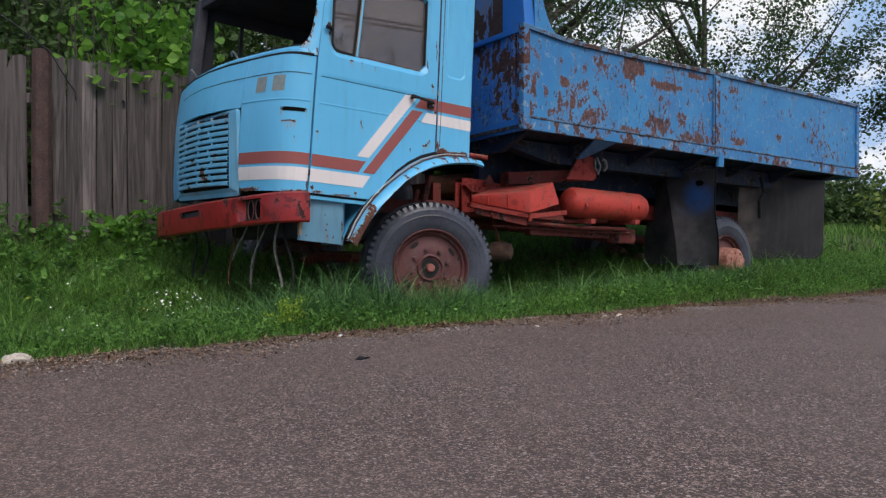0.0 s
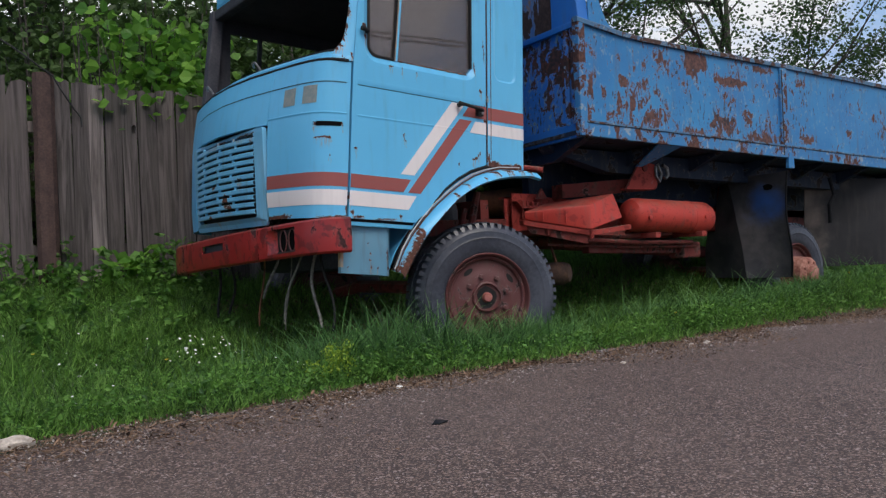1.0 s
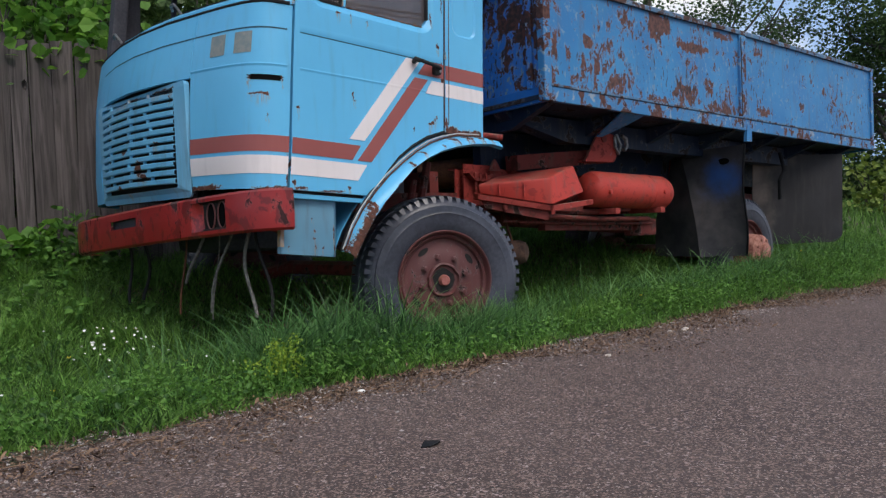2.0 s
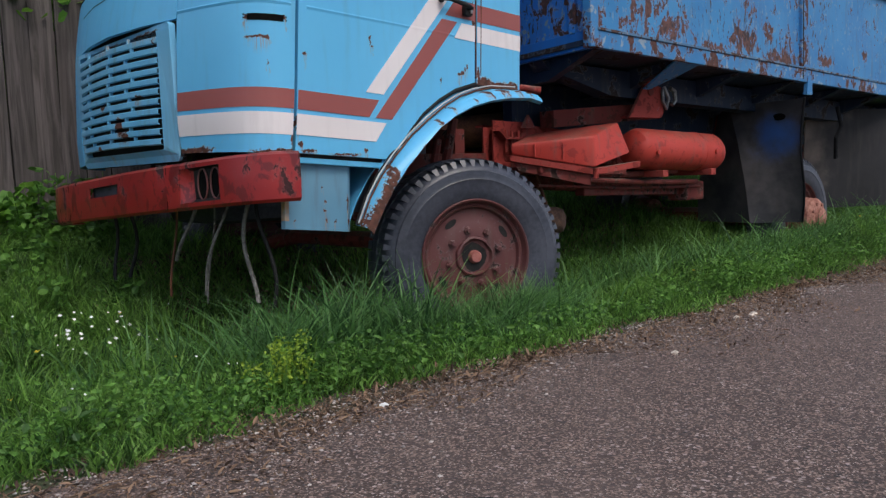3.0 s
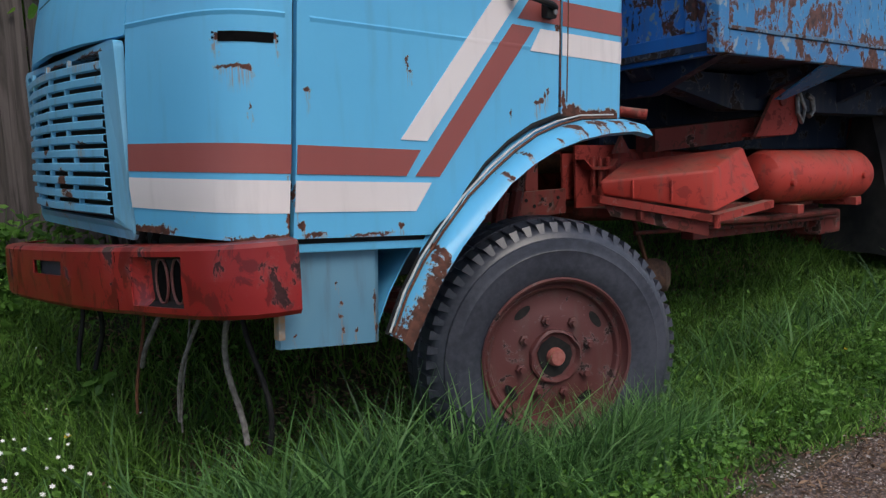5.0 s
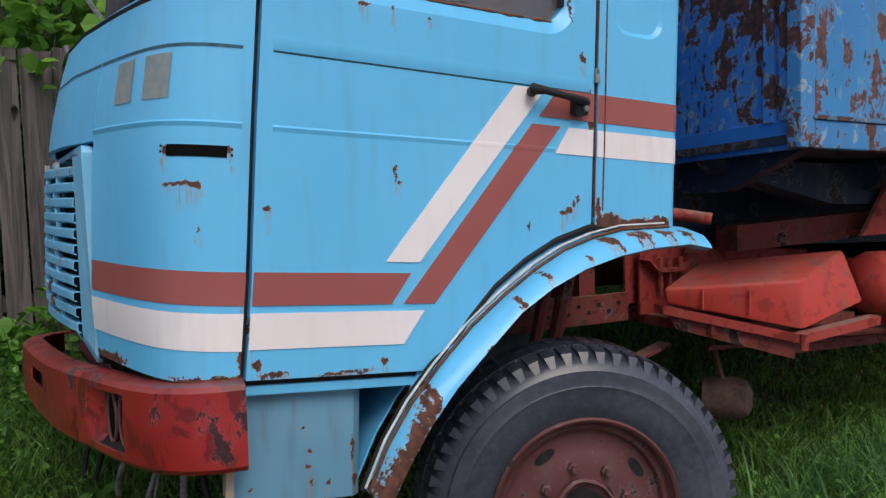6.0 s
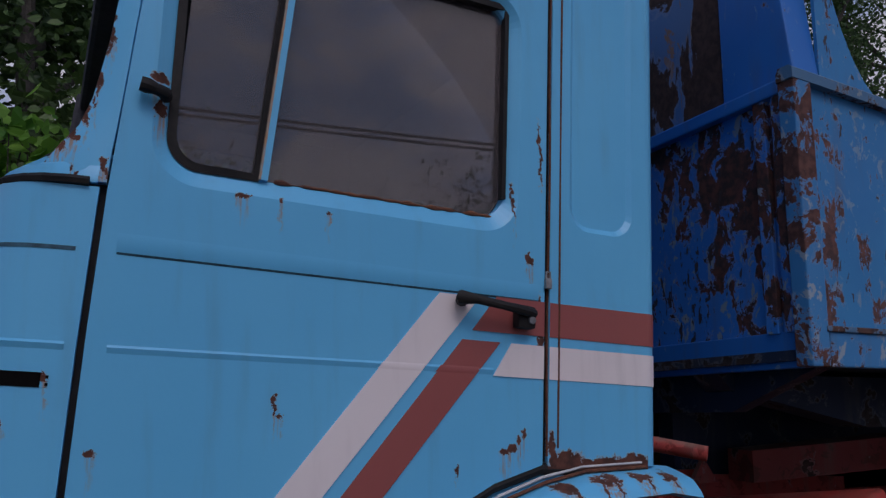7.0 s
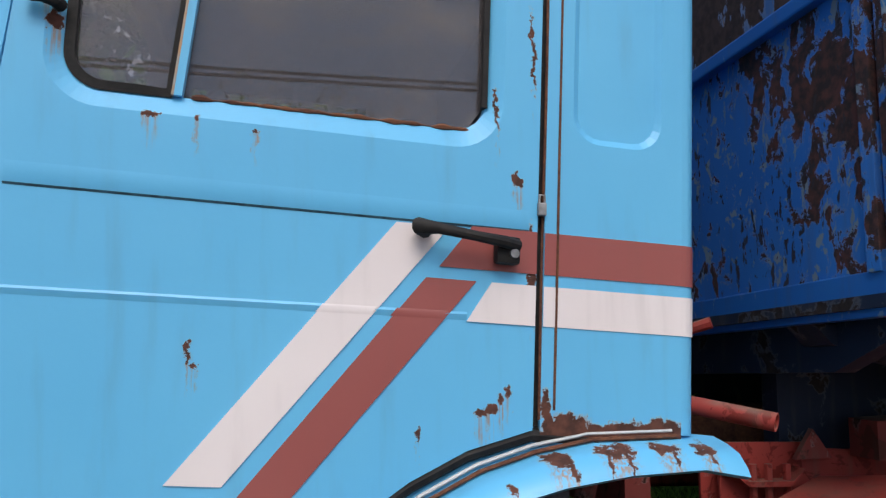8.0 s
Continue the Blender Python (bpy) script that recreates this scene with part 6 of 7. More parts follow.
    part("mudguard_stay", bm, M_flap, truck, "rusty mudguard stay", smooth=True)


M_bed_rail = painted("bed_rail_paint", (0.045, 0.13, 0.25), (0.07, 0.17, 0.29), (0.085, 0.045, 0.036), spots=0.52, chip_scale=13, stretch=0.8, rough=0.55, second=(0.22, 0.26, 0.29), second_at=0.58, dirt=0.5, ragged_chips=0.7)
M_bed_low = painted("bed_low_rail_paint", (0.028, 0.17, 0.41), (0.045, 0.22, 0.47), (0.115, 0.048, 0.038), spots=0.53, chip_scale=9, stretch=0.9, rough=0.55, second=(0.26, 0.33, 0.40), second_at=0.575, dirt=0.5, ragged_chips=0.72, big=0.3)
M_bed_top = painted("bed_upper_paint", (0.05, 0.15, 0.36), (0.10, 0.17, 0.30), (0.055, 0.032, 0.028), spots=0.44, stretch=0.4, chip_scale=6, rough=0.55, second=(0.20, 0.13, 0.10), second_at=0.55, dirt=0.3)
build_bed()


# ---- fence ----
def build_fence():
    fence = thing("fence", "old grey-brown vertical board fence, weathered and gappy", "fence")
    rnd = random.Random(11)
    x = -9.0
    edges = []
    while x < 3.2:
        if abs(x + 2.17) < 0.05:
            x = -1.985
        w = rnd.uniform(0.115, 0.165)
        if x < -2.17 < x + w:
            w = -2.17 - x
        edges.append((x, w))
        x += w + rnd.choice((0.003, 0.004, 0.006, 0.012))
    for k, (x, w) in enumerate(edges):
        y = 2.95 + rnd.uniform(-0.006, 0.008) + (0.02 if x < -2.1 else 0)
        top = 2.16 + rnd.uniform(-0.025, 0.03) - (0.02 if x > -1.1 else 0)
        zb = ground_z(x, y) - 0.05
        lean_ = rnd.uniform(-0.012, 0.012)
        n = 7
        prof = [(w * i / (n - 1), top + rnd.uniform(-0.014, 0.010)) for i in range(n)]
        if rnd.random() < 0.18:
            i = rnd.choice((0, n - 1))
            prof[i] = (prof[i][0], top - rnd.uniform(0.05, 0.22))
            j = 1 if i == 0 else n - 2
            prof[j] = (prof[j][0], top - rnd.uniform(0.0, 0.06))
        holes = []
        if x < -1.366 < x + w:
            holes.append(blob_loop(-1.366 - x, 1.80, 0.022, 0.045, 21, 9))
        bm = bmesh.new()
        plate(bm, [(0, zb), (w, zb)] + prof[::-1], holes, lambda a, b, d: Vector((x + a + lean_ * (b - 1.2) + 0.003 * math.sin(3 * b + k), y + d, b)), 0.022)
        part("board", bm, M_wood_dark if x < -2.17 else M_wood, fence)
    for z in (0.75, 1.75):
        bm = bmesh.new()
        box(bm, -9, 3.2, 3.0, 3.05, z, z + 0.09, 0.006)
        part("rail", bm, M_wood, fence)
    for px in (-2.165, -5.2, 0.9):
        bm = bmesh.new()
        r = 0.088
        tube(bm, [(px + 0.09, 2.93, 0.2), (px + 0.085, 2.93, 1.2), (px + 0.09, 2.935, 2.215)], [r, r * 0.98, r * 0.95], 10)
        part("post", bm, M_post, fence, "dark brown rusty fence post", smooth=True)
    bm = bmesh.new()
    tube(bm, [(-2.6, 2.9, 2.58), (-2.3, 2.88, 2.40), (-2.02, 2.85, 2.19), (-1.95, 2.87, 2.08), (-1.86, 2.90, 1.95), (-1.80, 2.92, 1.88), (-1.795, 2.92, 1.80)], 0.007, 6)
    w_ = part("loose_wire", bm, M_cable, None, smooth=True)
    tagged(w_, "loose black wire hanging over the fence", "wire")


M_post = plain("post_brown", (0.042, 0.024, 0.022), (0.085, 0.050, 0.042), 8, 0.85, relief=0.6)
build_fence()


# ---- plants ----
rng = np.random.default_rng(7)


def under_truck(x, y):
    return (y < 2.3) & (((x > -1.15) & (x < 0.5) & (y > 0.55)) | ((x >= 0.5) & (x < 5.6) & (y > 0.95)))


def gz(xs, ys):
    return np.array([ground_z(float(a), float(b)) for a, b in zip(xs, ys)])


def blades(name, xs, ys, hs, width, bend, material, label, category, seg=3):
    """Grass blades, each a bent tapering strip."""
    n = len(xs)
    z = gz(xs, ys)
    a = rng.uniform(0, 2 * np.pi, n)
    b = bend * rng.uniform(0.2, 1.0, n) * hs
    la = rng.uniform(0, 2 * np.pi, n)
    wx, wy = np.cos(a) * width, np.sin(a) * width
    dx, dy = np.cos(la) * b, np.sin(la) * b
    verts = np.zeros((n, 2 * seg + 1, 3))
    for k in range(seg + 1):
        f = k / seg
        cx, cy, cz = xs + dx * f ** 2, ys + dy * f ** 2, z + hs * (f - 0.35 * f * f * (b / hs)) - 0.01
        s = (1 - f ** 1.5)
        if k < seg:
            verts[:, 2 * k] = np.stack([cx - wx * s, cy - wy * s, cz], 1)
            verts[:, 2 * k + 1] = np.stack([cx + wx * s, cy + wy * s, cz], 1)
        else:
            verts[:, 2 * seg] = np.stack([cx, cy, cz], 1)
    base = np.arange(n)[:, None] * (2 * seg + 1)
    faces = []
    for k in range(seg - 1):
        faces += (base + np.array([2 * k, 2 * k + 1, 2 * k + 3, 2 * k + 2])).tolist()
    faces += (base + np.array([2 * seg - 2, 2 * seg - 1, 2 * seg])).tolist()
    ob = from_np_raw(name, verts.reshape(-1, 3), faces, material)
    return tagged(ob, label, category, kind="stuff")


def from_np_raw(name, verts, faces, material, parent=None):
    me = bpy.data.meshes.new(name)
    me.from_pydata(verts.tolist(), [], faces)
    me.materials.append(material)
    ob = new(name, me)
    ob.parent = parent
    return ob


def leaf_quads(centres, size, rng_, tilt=1.0, shape=1.0, up=0.0):
    """Pointed leaves of six corners, folded a little; one island each."""
    n = len(centres)
    t = rng_.normal(size=(n, 3))
    t[:, 2] *= 0.6
    t /= np.linalg.norm(t, axis=1)[:, None]
    r = rng_.normal(size=(n, 3))
    r[:, 2] += up
    w = np.cross(t, r)
    w /= np.linalg.norm(w, axis=1)[:, None]
    nn = np.cross(w, t)
    s = (size * rng_.uniform(0.6, 1.25, n))[:, None]
    pat = ((0.0, 0.0, 0.0), (0.35, 0.30, 0.05), (0.72, 0.24, 0.04), (1.0, 0.0, -0.08), (0.72, -0.24, 0.04), (0.35, -0.30, 0.05))
    verts = np.stack([centres + s * (a * t + shape * b * w + c * nn) for a, b, c in pat], 1)
    base = np.arange(n)[:, None] * 6
    faces = (base + np.array([0, 1, 2, 3])).tolist() + (base + np.array([0, 3, 4, 5])).tolist()
    return verts.reshape(-1, 3), faces


def edge_arr(xs):
    return np.interp(xs, [a for a, _ in EDGE], [b for _, b in EDGE])


def edge_wander(xs):
    """The grass line swings in lobes over the road's edge."""
    return np.array([0.15 * max(-0.2, noise.noise((float(a) * 1.3, 3.0, 0.0)) + 0.20) + 0.085 * noise.noise((float(a) * 4.5, 9.0, 0.0)) for a in xs])


def build_grass():
    n = 360000
    xs = rng.uniform(-5.5, 8.5, n)
    d = rng.uniform(0, 1, n) ** 1.15 * 3.8
    ys = edge_arr(xs) + 0.02 + d + rng.normal(0, 0.03, n) + edge_wander(xs)
    clump = np.array([noise.noise((float(a) * 1.6, float(b) * 1.6, 7.0)) for a, b in zip(xs, ys)])
    tuft = np.array([noise.noise((float(a) * 6.5, float(b) * 6.5, 1.0)) for a, b in zip(xs, ys)])
    keep = (~under_truck(xs, ys) | (rng.uniform(0, 1, n) < 0.22)) & (rng.uniform(-0.75, 0.6, n) < 0.7 * clump + 0.9 * tuft + 0.2)
    xs, ys, d, clump, tuft = xs[keep], ys[keep], d[keep], clump[keep], tuft[keep]
    hs = (0.045 + 0.085 * np.clip(d / 0.5, 0.1, 1) + 0.03 * np.clip(d - 0.5, 0, 1)) * rng.uniform(0.5, 1.4, len(xs)) * (1 + 0.5 * clump + 0.7 * tuft)
    blades("verge_grass", xs, ys, np.maximum(hs, 0.02), 0.0050, 1.0, M_grass, "green grass of the verge", "grass")
    # taller tufts by the bumper, wheel and along the truck
    tx, ty, th = [], [], []
    for cx, cy, sx, sy, cnt, h in ((-0.75, 0.0, 0.24, 0.11, 800, 0.42), (-0.42, -0.12, 0.16, 0.08, 420, 0.36), (-1.10, 0.05, 0.20, 0.12, 420, 0.34), (-1.5, 0.3, 0.3, 0.2, 380, 0.23), (0.05, -0.27, 0.22, 0.05, 1100, 0.36), (-0.15, -0.36, 0.2, 0.07, 400, 0.26), (0.35, -0.30, 0.15, 0.07, 300, 0.20), (1.6, 0.30, 0.4, 0.12, 420, 0.24), (2.3, 0.15, 0.5, 0.12, 520, 0.27), (3.2, -0.14, 0.45, 0.08, 800, 0.27), (3.75, -0.10, 0.25, 0.10, 350, 0.26), (4.7, -0.05, 0.6, 0.12, 450, 0.24), (5.9, 0.2, 0.6, 0.25, 450, 0.24), (-2.2, 1.6, 0.8, 0.6, 450, 0.22)):
        tx.append(rng.normal(cx, sx, cnt))
        ty.append(rng.normal(cy, sy, cnt))
        th.append(h * rng.uniform(0.45, 1.15, cnt))
    tx, ty, th = np.concatenate(tx), np.concatenate(ty), np.concatenate(th)
    blades("tall_grass", tx, ty, th, 0.0050, 1.0, M_grass_tall, "long bluish green grass tufts below the truck", "grass", 5)
    # long arching blades before the bumper, step and wheel
    tx, ty, th = [], [], []
    for cx, cy, sx, sy, cnt, h in ((-0.75, -0.04, 0.20, 0.08, 210, 0.60), (-0.46, -0.14, 0.12, 0.05, 100, 0.54), (-1.02, 0.02, 0.13, 0.08, 120, 0.50), (-1.40, 0.30, 0.20, 0.15, 90, 0.36), (1.3, 0.25, 0.25, 0.1, 50, 0.40), (1.7, 0.15, 0.6, 0.12, 130, 0.46), (2.8, 0.0, 0.5, 0.1, 100, 0.42), (4.6, 0.0, 0.5, 0.1, 80, 0.40)):
        tx.append(rng.normal(cx, sx, cnt))
        ty.append(rng.normal(cy, sy, cnt))
        th.append(h * rng.uniform(0.45, 1.1, cnt))
    blades("long_grass", np.concatenate(tx), np.concatenate(ty), np.concatenate(th), 0.0072, 1.15, M_grass_tall, "long arching pale green grass blades beside the truck", "grass", 7)
    # ground leaves
    n = 210000
    xs = rng.uniform(-5.5, 8.5, n)
    d = 0.05 + rng.uniform(0, 1, n) ** 1.1 * 3.3
    ys = edge_arr(xs) + d + edge_wander(xs)
    clump = np.array([noise.noise((float(a) * 1.1 + 5, float(b) * 1.3, 2.0)) for a, b in zip(xs, ys)])
    keep = (~under_truck(xs, ys) | (rng.uniform(0, 1, n) < 0.4)) & (clump > rng.uniform(-0.75, 0.25, n))
    xs, ys = xs[keep], ys[keep]
    tuft = np.array([noise.noise((float(a) * 6.5, float(b) * 6.5, 1.0)) + 0.6 * noise.noise((float(a) * 2.4, float(b) * 2.4, 5.0)) for a, b in zip(xs, ys)])
    c = np.stack([xs, ys, gz(xs, ys) + rng.uniform(0.015, 0.115, len(xs)) * np.clip(1 + 1.3 * tuft, 0.25, 1.9)], 1)
    v, f = leaf_quads(c, rng.choice((0.012, 0.018, 0.028), len(xs), p=(0.42, 0.40, 0.18)), rng, shape=1.15, up=1.3)
    tagged(from_np_raw("ground_leaves", v, f, M_clover), "low broad green leaves among the grass", "weeds", kind="stuff")
    # far grass
    n = 26000
    xs = rng.uniform(8.5, 34, n)
    ys = edge_arr(xs) + 0.05 + rng.uniform(0, 1, n) * 9
    blades("field_grass", xs, ys, rng.uniform(0.12, 0.34, n), 0.010, 0.6, M_grass, "green grass beyond the truck", "grass", 2)
    n = 12000
    xs = rng.uniform(-14, -5.5, n)
    ys = edge_arr(xs) + 0.05 + rng.uniform(0, 1, n) * 4
    blades("side_grass", xs, ys, rng.uniform(0.08, 0.24, n), 0.006, 0.6, M_grass, "green grass along the road", "grass", 2)


def build_rosettes():
    """Broad-leaved weeds standing in patches of the verge."""
    cs, sz = [], []
    for k in range(1500):
        x = rng.uniform(-4.2, 7.5)
        y = float(edge_arr(x)) + 0.12 + rng.uniform(0, 1) ** 1.3 * (3.2 if x < -1.3 else 1.3)
        if noise.noise((x * 0.9, y * 1.2, 12.0)) < -0.08 or (x > -0.8 and y > 0.55):
            continue
        z = ground_z(x, y)
        m = int(rng.integers(9, 22))
        h = rng.uniform(0.06, 0.17) if y < 0.6 else rng.uniform(0.10, 0.26)
        cs.append(np.stack([x + rng.normal(0, 0.045, m), y + rng.normal(0, 0.045, m), z + h * rng.uniform(0.35, 1.0, m)], 1))
        sz.append(np.full(m, rng.choice((0.018, 0.026, 0.038))))
    w, f = leaf_quads(np.concatenate(cs), np.concatenate(sz), rng, shape=0.8, up=1.4)
    tagged(from_np_raw("verge_weeds", w, f, M_nettle), "broad-leaved weeds in patches of the verge grass", "weeds", kind="stuff")


build_grass()
build_rosettes()


def build_weeds():
    cs = []
    stems = bmesh.new()
    rnd = random.Random(3)
    for k in range(190):
        x = rnd.uniform(-6.5, -0.6) if k < 150 else rnd.uniform(6.2, 9)
        y = rnd.uniform(2.45, 2.88) if k < 150 else rnd.uniform(0.8, 3)
        if k % 5 == 0 and k < 150:
            x, y = rnd.uniform(-3.0, -1.2), rnd.uniform(1.2, 2.4)
        h = rnd.uniform(0.25, 0.52) * (0.6 if y < 2.4 else 1)
        z = ground_z(x, y)
        dx, dy = rnd.uniform(-0.1, 0.1), rnd.uniform(-0.1, 0.05)
        tube(stems, [(x, y, z - 0.02), (x + dx * 0.5, y + dy * 0.5, z + h * 0.55), (x + dx, y + dy, z + h)], [0.005, 0.004, 0.002], 4)
        for i in range(34):
            f = rnd.uniform(0.15, 1.0)
            cs.append((x + dx * f + rnd.uniform(-0.05, 0.05), y + dy * f + rnd.uniform(-0.05, 0.05), z + h * f))
    v, f = leaf_quads(np.array(cs), 0.060, rng, shape=1.2, up=1.2)
    ob = from_np_raw("fence_weeds", v, f, M_nettle)
    tagged(ob, "dark green nettles and weeds at the foot of the fence", "weeds", kind="stuff")
    part("stalk_tangle", stems, M_nettle, ob)
    # one bright broad-leaved clump
    c = np.array([(-1.46 + rng.normal(0, 0.11), 2.72 + rng.normal(0, 0.06), 0.55 + abs(rng.normal(0, 0.10))) for _ in range(70)])
    v, f = leaf_quads(c, 0.12, rng, shape=1.7, up=1.5)
    tagged(from_np_raw("bright_weed", v, f, M_vine), "bright green broad-leaved weed by the fence", "weed", kind="stuff")
    # yellow-green spurge
    sp = thing("spurge_plant", "yellow-green flowering spurge in the verge grass", "plant", at=(0, 0, 0))
    bm = bmesh.new()
    cs = []
    for k in range(26):
        x, y = -1.39 + rng.normal(0, 0.055), -0.52 + rng.normal(0, 0.045)
        z = ground_z(x, y)
        h = rng.uniform(0.11, 0.22)
        tube(bm, [(x, y, z), (x + rng.normal(0, 0.02), y + rng.normal(0, 0.02), z + h)], [0.003, 0.002], 4)
        for i in range(26):
            f = 1.05 - 0.6 * rng.uniform(0, 1) ** 1.6
            cs.append((x + rng.normal(0, 0.013), y + rng.normal(0, 0.013), z + h * f))
    tagged(part("stalk_tangle", bm, M_grass, sp), kind="stuff")
    v, f = leaf_quads(np.array(cs), 0.016, rng, shape=1.1, up=1.0)
    tagged(from_np_raw("blossom", v, f, M_spurge, sp), kind="stuff")
    # daisies and yellow flowers
    fl = bmesh.new()
    for k in range(95):
        x, y = rnd.uniform(-4.2, -1.1), rnd.uniform(-0.4, 2.3)
        if k >= 70:
            x, y = rnd.gauss(-1.62, 0.12), rnd.gauss(0.90, 0.14)
        z = ground_z(x, y) + rnd.uniform(0.10, 0.2)
        r = rnd.uniform(0.004, 0.009) if k < 70 else rnd.uniform(0.007, 0.012)
        tilt = Vector((rnd.uniform(-0.4, 0.4), -0.6, 0.8)).normalized()
        a = tilt.orthogonal().normalized()
        b = tilt.cross(a)
        vs = [fl.verts.new(Vector((x, y, z)) + (r * (1 if i % 2 else 0.55)) * (math.cos(2 * math.pi * i / 12) * a + math.sin(2 * math.pi * i / 12) * b)) for i in range(12)]
        fl.faces.new(vs)
    tagged(part("daisies", fl, M_petal), "small white daisies in the grass", "flowers", kind="stuff")
    fl = bmesh.new()
    for k in range(16):
        x, y = (rnd.uniform(-4, -1.0), rnd.uniform(-0.3, 1.6)) if k < 12 else (rnd.uniform(0.5, 5), rnd.uniform(-0.3, 0.0))
        z = ground_z(x, y) + rnd.uniform(0.10, 0.18)
        for j in range(9):
            a = rnd.uniform(0, 6.28)
            c = Vector((x, y, z))
            e = Vector((math.cos(a), math.sin(a), rnd.uniform(0.2, 0.9))) * 0.013
            s = Vector((-math.sin(a), math.cos(a), 0)) * 0.004
            fl.faces.new([fl.verts.new(p) for p in (c, c + e * 0.7 + s, c + e, c + e * 0.7 - s)])
    tagged(part("dandelions", fl, M_yellow), "small yellow flowers in the grass", "flowers", kind="stuff")


build_weeds()
sprig = thing("weed_sprig", "small green weed growing on the drum behind the cab", "weed")
sw, sf = leaf_quads(np.array([(1.03 + rng.normal(0, 0.035), 1.24 + rng.normal(0, 0.03), 1.160 + abs(rng.normal(0, 0.022))) for _ in range(26)]), 0.05, rng, shape=0.7, up=1.0)
from_np_raw("leaves", sw, sf, M_vine, sprig)


def stones_mesh(centres, sizes, rng_):
    base = np.array([(1, 0, 0), (-1, 0, 0), (0, 1, 0), (0, -1, 0), (0, 0, 1), (0, 0, -1)], float)
    n = len(centres)
    jit = rng_.uniform(0.65, 1.25, (n, 6, 1)) * base[None] * np.array([1.2, 1.0, 0.6])
    a = rng_.uniform(0, 6.28, n)
    rot = np.stack([np.stack([np.cos(a), -np.sin(a), 0 * a], 1), np.stack([np.sin(a), np.cos(a), 0 * a], 1), np.stack([0 * a, 0 * a, 1 + 0 * a], 1)], 1)
    v = np.einsum("nij,nkj->nki", rot, jit) * sizes[:, None, None] + centres[:, None]
    tri = np.array([(0, 2, 4), (2, 1, 4), (1, 3, 4), (3, 0, 4), (2, 0, 5), (1, 2, 5), (3, 1, 5), (0, 3, 5)])
    f = (np.arange(n)[:, None, None] * 6 + tri[None]).reshape(-1, 3)
    return v.reshape(-1, 3), f.tolist()


def build_litter():
    n = 52000
    xs = rng.uniform(-4.5, 9, n)
    d = rng.normal(-0.09, 0.16, n) * (1 + 0.5 * np.sin(xs * 2.1) + 0.4 * np.sin(xs * 5.3))
    ys = np.array([edge_y(float(x)) for x in xs]) + d
    z = np.where(d < 0, 0.004, gz(xs, ys) + 0.006)
    v, f = leaf_quads(np.stack([xs, ys, z], 1), rng.choice((0.010, 0.018, 0.034), n, p=(0.58, 0.32, 0.10)), rng, shape=0.55, up=4.0)
    tagged(from_np_raw("dry_litter", v, f, M_litter), "brown dry leaf litter along the road edge", "leaf litter", kind="stuff")
    n = 16000
    xs, ys = rng.uniform(-1.5, 5.2, n), rng.uniform(0.35, 2.3, n)
    v, f = leaf_quads(np.stack([xs, ys, gz(xs, ys) + rng.uniform(0.004, 0.03, n)], 1), rng.choice((0.02, 0.035, 0.05), n), rng, shape=0.5, up=3.0)
    tagged(from_np_raw("old_leaves", v, f, M_litter), "brown old leaves and stalks on the soil below the truck", "leaf litter", kind="stuff")
    n = 15000
    xs = rng.uniform(-4.5, 9, n)
    d = 0.08 - np.abs(rng.normal(0, 0.28, n))
    ys = np.array([edge_y(float(x)) for x in xs]) + d
    v, f = stones_mesh(np.stack([xs, ys, np.full(n, 0.002)], 1), 0.0022 + 0.0060 * rng.uniform(0, 1, n) ** 3, rng)
    tagged(from_np_raw("road_grit", v, f, M_grit), "loose pale grit on the asphalt", "gravel", kind="stuff")
    bm = bmesh.new()
    for k in range(150):
        x = rng.uniform(-3.5, 6)
        y = edge_y(float(x)) + rng.normal(-0.06, 0.09)
        a, ln = rng.normal(0.1, 0.5), rng.uniform(0.03, 0.16)
        z = max(0.004, ground_z(x, y) + 0.008)
        p = [Vector((x, y, z)), Vector((x + 0.5 * ln * math.cos(a) , y + 0.5 * ln * math.sin(a) + rng.normal(0, 0.006), z + 0.003)), Vector((x + ln * math.cos(a), y + ln * math.sin(a), z))]
        tube(bm, p, [0.0022, 0.002, 0.001], 4)
    tagged(part("twigs", bm, M_litter), "thin dry brown twigs along the road edge", "twigs", kind="stuff")
    for x, y, r, name, lab, mt in ((-2.93, -0.93, 0.047, "stone", "pale stone lying at the road edge", M_stone), (-1.24, -0.90, 0.014, "stone", "small white stone on the asphalt", M_petal), (1.06, -0.97, 0.022, "stone", "flat pale stone at the road edge", M_stone), (0.05, -1.17, 0.014, "stone", "small grey stone on the asphalt", M_stone), (0.93, -0.95, 0.016, "stone", "small pale stone at the road edge", M_stone)):
        bm = bmesh.new()
        bmesh.ops.create_icosphere(bm, subdivisions=3, radius=1.0)
        for v in bm.verts:
            k = 1 + 0.35 * noise.noise(v.co * 1.3 + Vector((x, y, 0))) + 0.1 * noise.noise(v.co * 4)
            v.co = Vector((v.co.x * 1.35 * k * r + x, v.co.y * 0.8 * k * r + y, max(v.co.z, -0.6) * 0.62 * k * r + r * 0.3))
        tagged(part(name, bm, mt, smooth=False), lab, "stone", "stones along the road edge")
    bm = bmesh.new()
    vs = [(-0.045, 0, 0.003), (-0.01, 0.022, 0.014), (0.04, 0.008, 0.006), (0.02, -0.018, 0.012), (-0.02, -0.016, 0.004)]
    bm.faces.new([bm.verts.new(Vector(p) + Vector((-1.59, -1.735, 0))) for p in vs])
    thicken(bm, 0.004)
    tagged(part("dead_leaf", bm, M_black), "curled dark dead leaf on the asphalt", "leaf")


build_litter()


